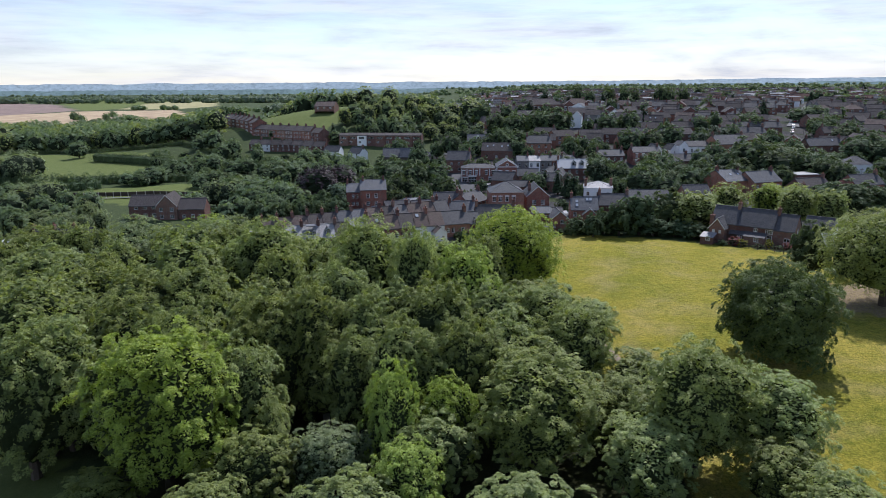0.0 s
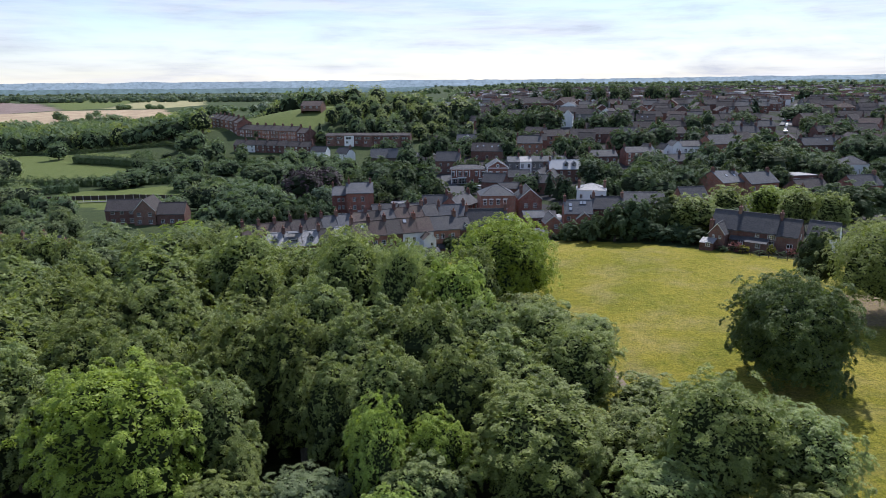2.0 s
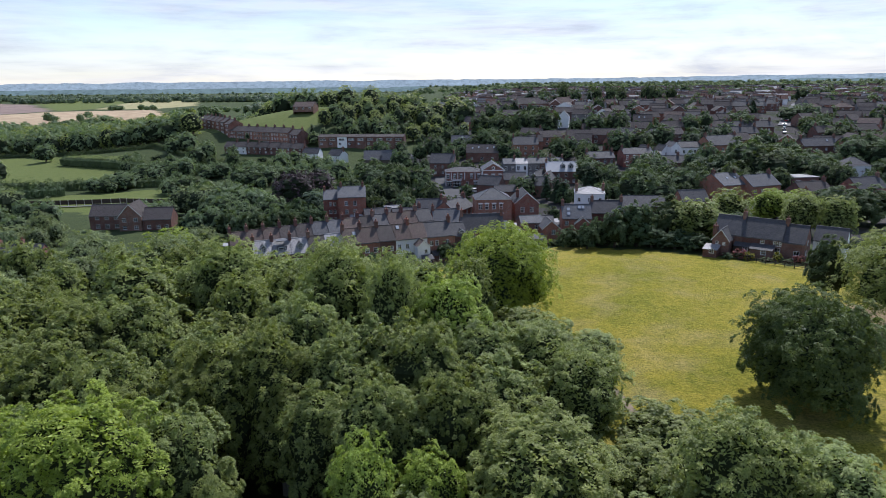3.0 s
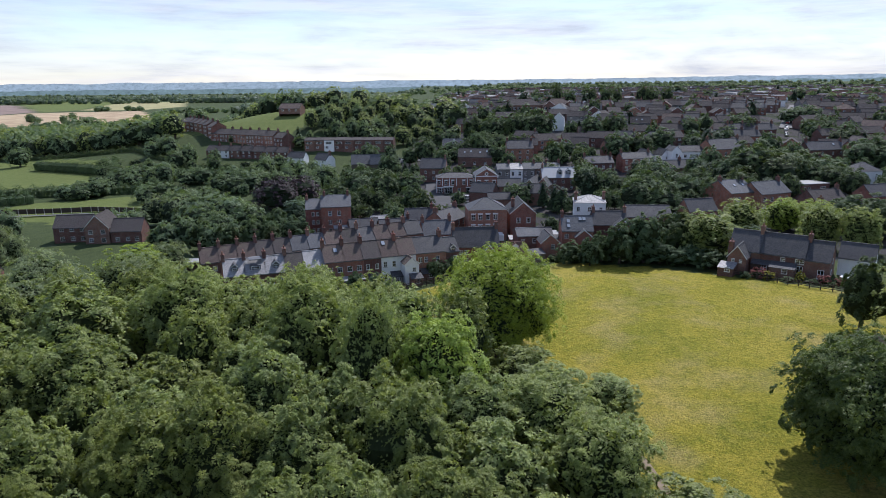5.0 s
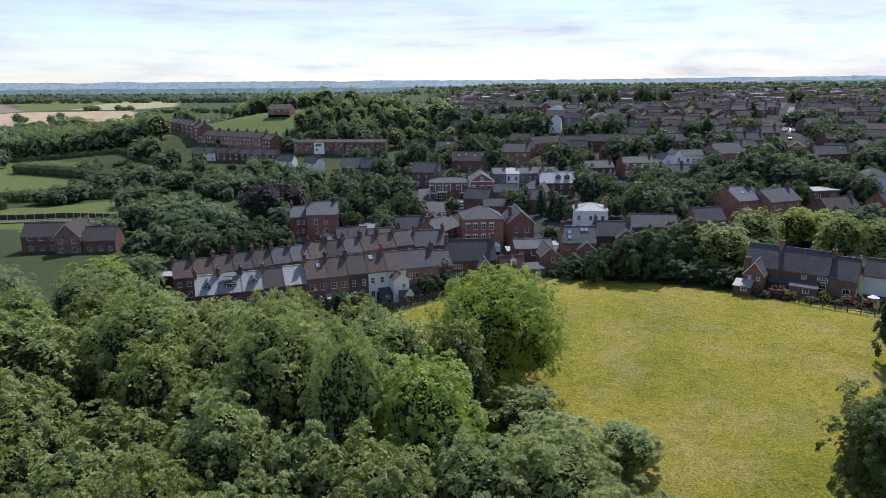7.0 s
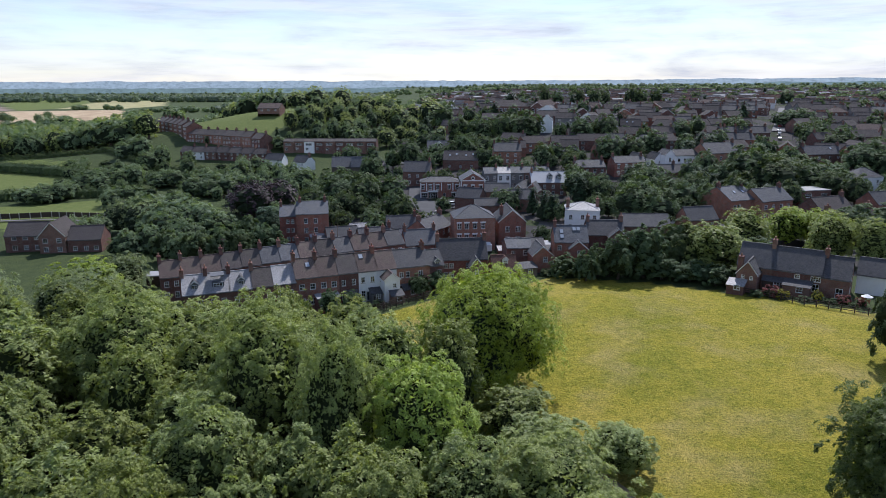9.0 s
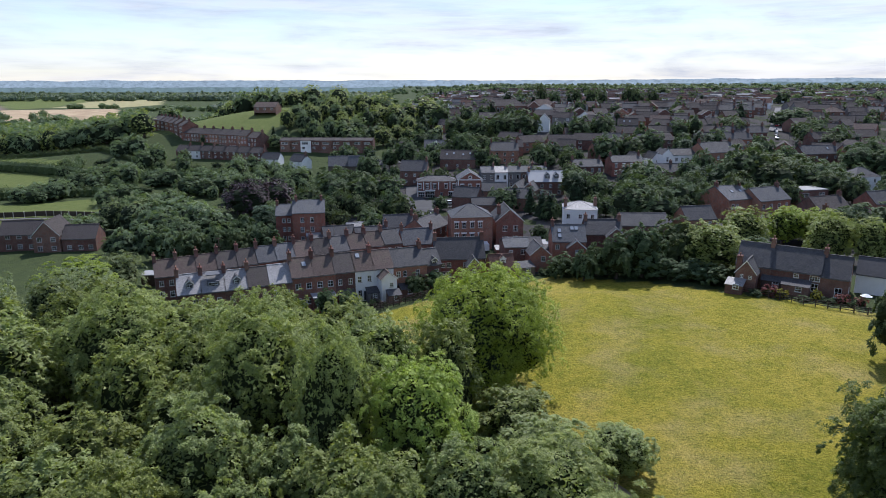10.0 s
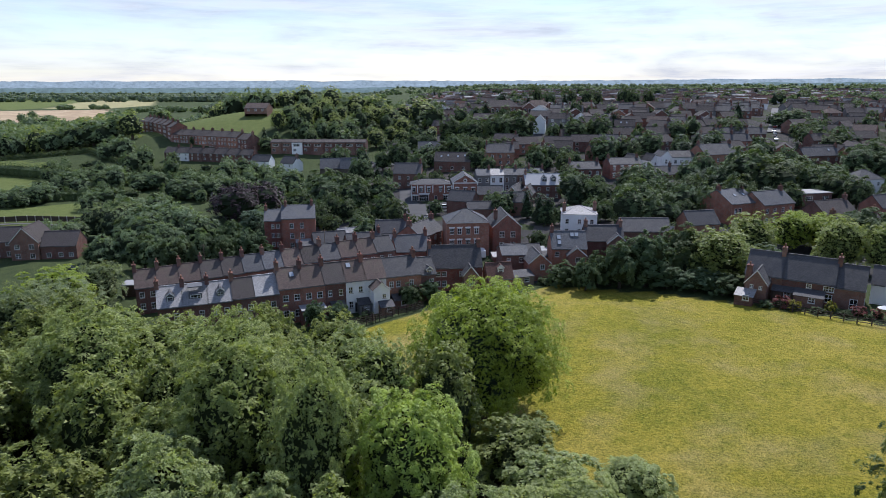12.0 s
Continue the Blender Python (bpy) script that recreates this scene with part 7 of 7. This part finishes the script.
join_stuff("suburb_trees", "many green garden trees among distant houses", "trees", tree_pieces([r for r in far_trees if r[2] >= 400], town))

# ---- woods, hedgerows and far trees ----
belt = random.Random(31)
for poly, gap, h0, h1, kinds, lod in (
        ([(-440, 455), (-330, 442), (-215, 440), (-178, 452), (-205, 505), (-280, 545), (-440, 585), (-580, 545)], 9.0, 14, 19, ("garden_tree", "sycamore", "garden_tree"), 2),
        ([(-200, 560), (-170, 520), (-60, 508), (-45, 470), (-20, 440), (0, 470), (-20, 540), (-90, 600), (-240, 680)], 9.5, 14, 20, ("garden_tree", "sycamore"), 2),
        ([(-108, 430), (-106, 484), (-60, 485), (-20, 450), (-10, 412), (-45, 412)], 8.5, 8, 13, ("garden_tree", "sycamore"), 1),
        ([(-160, 390), (-120, 375), (-110, 330), (-130, 310), (-190, 330), (-210, 390)], 11, 6, 10, ("garden_tree", "shrub"), 1),
        ([(-110, 300), (-70, 285), (-66, 340), (-95, 352), (-125, 330)], 9.5, 6, 10, ("garden_tree",), 1),
        ([(-230, 240), (-190, 180), (-150, 165), (-128, 180), (-134, 212), (-190, 245), (-260, 300)], 10, 7, 12, ("garden_tree", "willow", "garden_tree"), 1),
        ([(-66, 205), (-62, 245), (-70, 268), (-40, 268), (-20, 258), (-28, 240), (-58, 244), (-56, 205)], 9, 5, 9, ("garden_tree",), 1),
        ([(35, 520), (90, 545), (60, 575), (20, 560)], 10, 13, 17, ("conifer", "garden_tree"), 2),
        ([(60, 240), (100, 258), (118, 255), (104, 300), (70, 296)], 10, 6, 11, ("garden_tree", "conifer", "garden_tree"), 1)):
    rows = []
    for x, y in scatter(poly, gap, belt, 0.5):
        if free(x, y, 3) and not inside([x], [y], HILL_FIELD)[0]:
            h_ = belt.uniform(h0, h1)
            kd = belt.choice(kinds)
            row = (kd, x, y, h_ * (0.4 if kd == "shrub" else 1), h_ * belt.uniform(0.40, 0.52))
            if lod == 1 and y < 262:
                tree(*row, 1 if y < 200 else 2, "woodland belt")
            else:
                rows.append(row)
    if rows:
        join_stuff("woodland_belt", "dense belt of dark green broadleaved trees", "woodland", tree_pieces(rows, belt, 2 if lod == 1 else 3))
for i in range(6):
    tree("poplar", -300 - 8 * (i % 4) + 34 * (i // 4), 735 + 5 * i, 24, 4.2, 3, "poplar row")
for i in range(8):
    tree("garden_tree", 58 + i * 13 + belt.uniform(-4, 4), 590 + belt.uniform(-10, 10), belt.uniform(17, 22), belt.uniform(5, 6.5), 2, "hilltop tree row")
for i in range(12):
    x_, y_ = -150 + i * 8.0, 418 + 3 * math.sin(i * 1.7) + (8 if i > 6 else 0)
    tree("conifer" if i % 4 == 1 else "garden_tree", x_, y_, belt.uniform(4, 8), belt.uniform(1.8, 3.0), 3, "trees on the green hill")
for pts, w_, h_ in (([(-330, 300), (-230, 300), (-180, 305), (-140, 318)], 5, 4.5), ([(-212, 400), (-188, 352), (-150, 350), (-110, 360)], 4, 3.5), ([(-400, 436), (-300, 434), (-215, 428), (-160, 372), (-130, 368)], 3, 2.5),
                    ([(-300, 262), (-215, 268), (-186, 288)], 6, 5), ([(-620, 690), (-430, 640), (-300, 560)], 6, 5), ([(-120, 412), (-62, 418)], 3, 3), ([(-250, 386), (-222, 374), (-186, 358)], 9, 6)):
    hedge("hedgerow", "dense green field hedgerow", pts, w_, h_, "leaf_town", 0.9, 30)


def far_wood(name, label, boxes, mat, rng, size, height, per):
    """Distant woodland too far to tell trees apart: crowns of many leaf clumps in one mesh."""
    verts, faces, per, size = [], [], int(per * 1.8), size * 0.78
    for x0, x1, y0, y1, n in boxes:
        for _ in range(n):
            x, y = rng.uniform(x0, x1), rng.uniform(y0, y1)
            h, r = height * rng.uniform(0.6, 1.15), height * rng.uniform(0.45, 0.8)
            z = gz(x, y)
            d = rng.normal(0, 1, (per, 3))
            d /= np.linalg.norm(d, axis=1, keepdims=True)
            d[:, 2] = np.abs(d[:, 2]) * 1.2 - 0.3
            c = np.array([x, y, z + h * 0.42]) + d * np.array([r, r, h * 0.55])
            q = leaf_cards(rng, c, d + np.array([0, 0, 0.4]), size)
            o = len(verts)
            verts += q.tolist()
            faces += (np.arange(per * 3).reshape(-1, 3) + o).tolist()
            vs, fs = ball(rng, (x, y, z + h * 0.40), (r * 0.85, r * 0.85, h * 0.50), 3, 5)
            o = len(verts)
            verts += vs
            faces += [tuple(j + o for j in f) for f in fs]
    return tagged(new(name, mesh_of(name, verts, faces, [M[mat]])), label, "woodland", kind="stuff")


wrng = np.random.default_rng(8)
far_wood("far_wood", "distant dark green woodland and hedge trees", [(-470, -240, 700, 740, 60), (-400, -200, 640, 760, 90), (-330, -60, 620, 900, 220), (-760, -640, 1290, 1330, 9), (-560, -420, 1180, 1200, 14), (-640, -400, 860, 1050, 9)], "leaf_field_haze", wrng, 3.6, 12, 40)
far_wood("far_wood", "distant belts of trees across the valley", [(-2000, -250, 1850, 1900, 260), (-2300, -200, 2050, 2200, 300), (-420, -250, 1150, 1200, 40)], "leaf_far_haze", wrng, 6.0, 18, 26)
far_wood("far_wood", "distant belts of trees beyond the town", [(-100, 1500, 1150, 1400, 330), (-300, 2000, 1600, 2000, 380), (200, 1300, 800, 1150, 260), (300, 420, 640, 900, 60)], "leaf_field_haze", wrng, 4.0, 10, 34)
far_wood("far_wood", "far woods along the horizon", [(-2600, 2600, 2300, 2600, 420), (-2600, 2600, 2900, 3400, 300)], "leaf_far_haze", wrng, 9.0, 12, 16)


tagged(strip("field_path", [(19, 84), (17.5, 93), (15.5, 99), (11, 106)], 0.9, M["dirt"], 0.0), "worn bare earth path along the wood's edge", "path", kind="structure")


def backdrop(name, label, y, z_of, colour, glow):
    """A far line of hills; haze is mixed into its colour, which glows."""
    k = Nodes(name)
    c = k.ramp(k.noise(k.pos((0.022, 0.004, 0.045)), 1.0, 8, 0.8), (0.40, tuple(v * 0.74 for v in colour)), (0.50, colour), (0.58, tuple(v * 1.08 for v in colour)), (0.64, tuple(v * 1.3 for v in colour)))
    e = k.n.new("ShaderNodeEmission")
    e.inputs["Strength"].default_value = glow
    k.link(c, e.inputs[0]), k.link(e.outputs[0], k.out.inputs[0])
    n = 260
    xs = np.linspace(-4200, 4200, n)
    verts, faces = [], []
    for i, x in enumerate(xs):
        z = z_of(x) + 7 * noise.noise((x * 0.004, y, 0)) + 4 * noise.noise((x * 0.02, y, 3)) + 2.5 * noise.noise((x * 0.08, y, 5))
        verts += [(x, y, -60), (x, y, z)]
        if i:
            faces.append((2 * i - 2, 2 * i, 2 * i + 1, 2 * i - 1))
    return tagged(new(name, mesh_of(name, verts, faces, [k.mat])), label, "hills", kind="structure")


backdrop("backdrop_far_hills", "backdrop line of far hills with blue haze in its colour", 4470, lambda x: 56 - 6 * float(smooth(-600, 900, x)) + 14 * float(smooth(-600, 2600, x)), (0.36, 0.46, 0.54), 1.0)
backdrop("backdrop_near_hills", "backdrop of wooded hills with blue-green haze in its colour", 3700, lambda x: 17 + 24 * float(smooth(-300, 2300, x)), (0.20, 0.285, 0.30), 1.0)
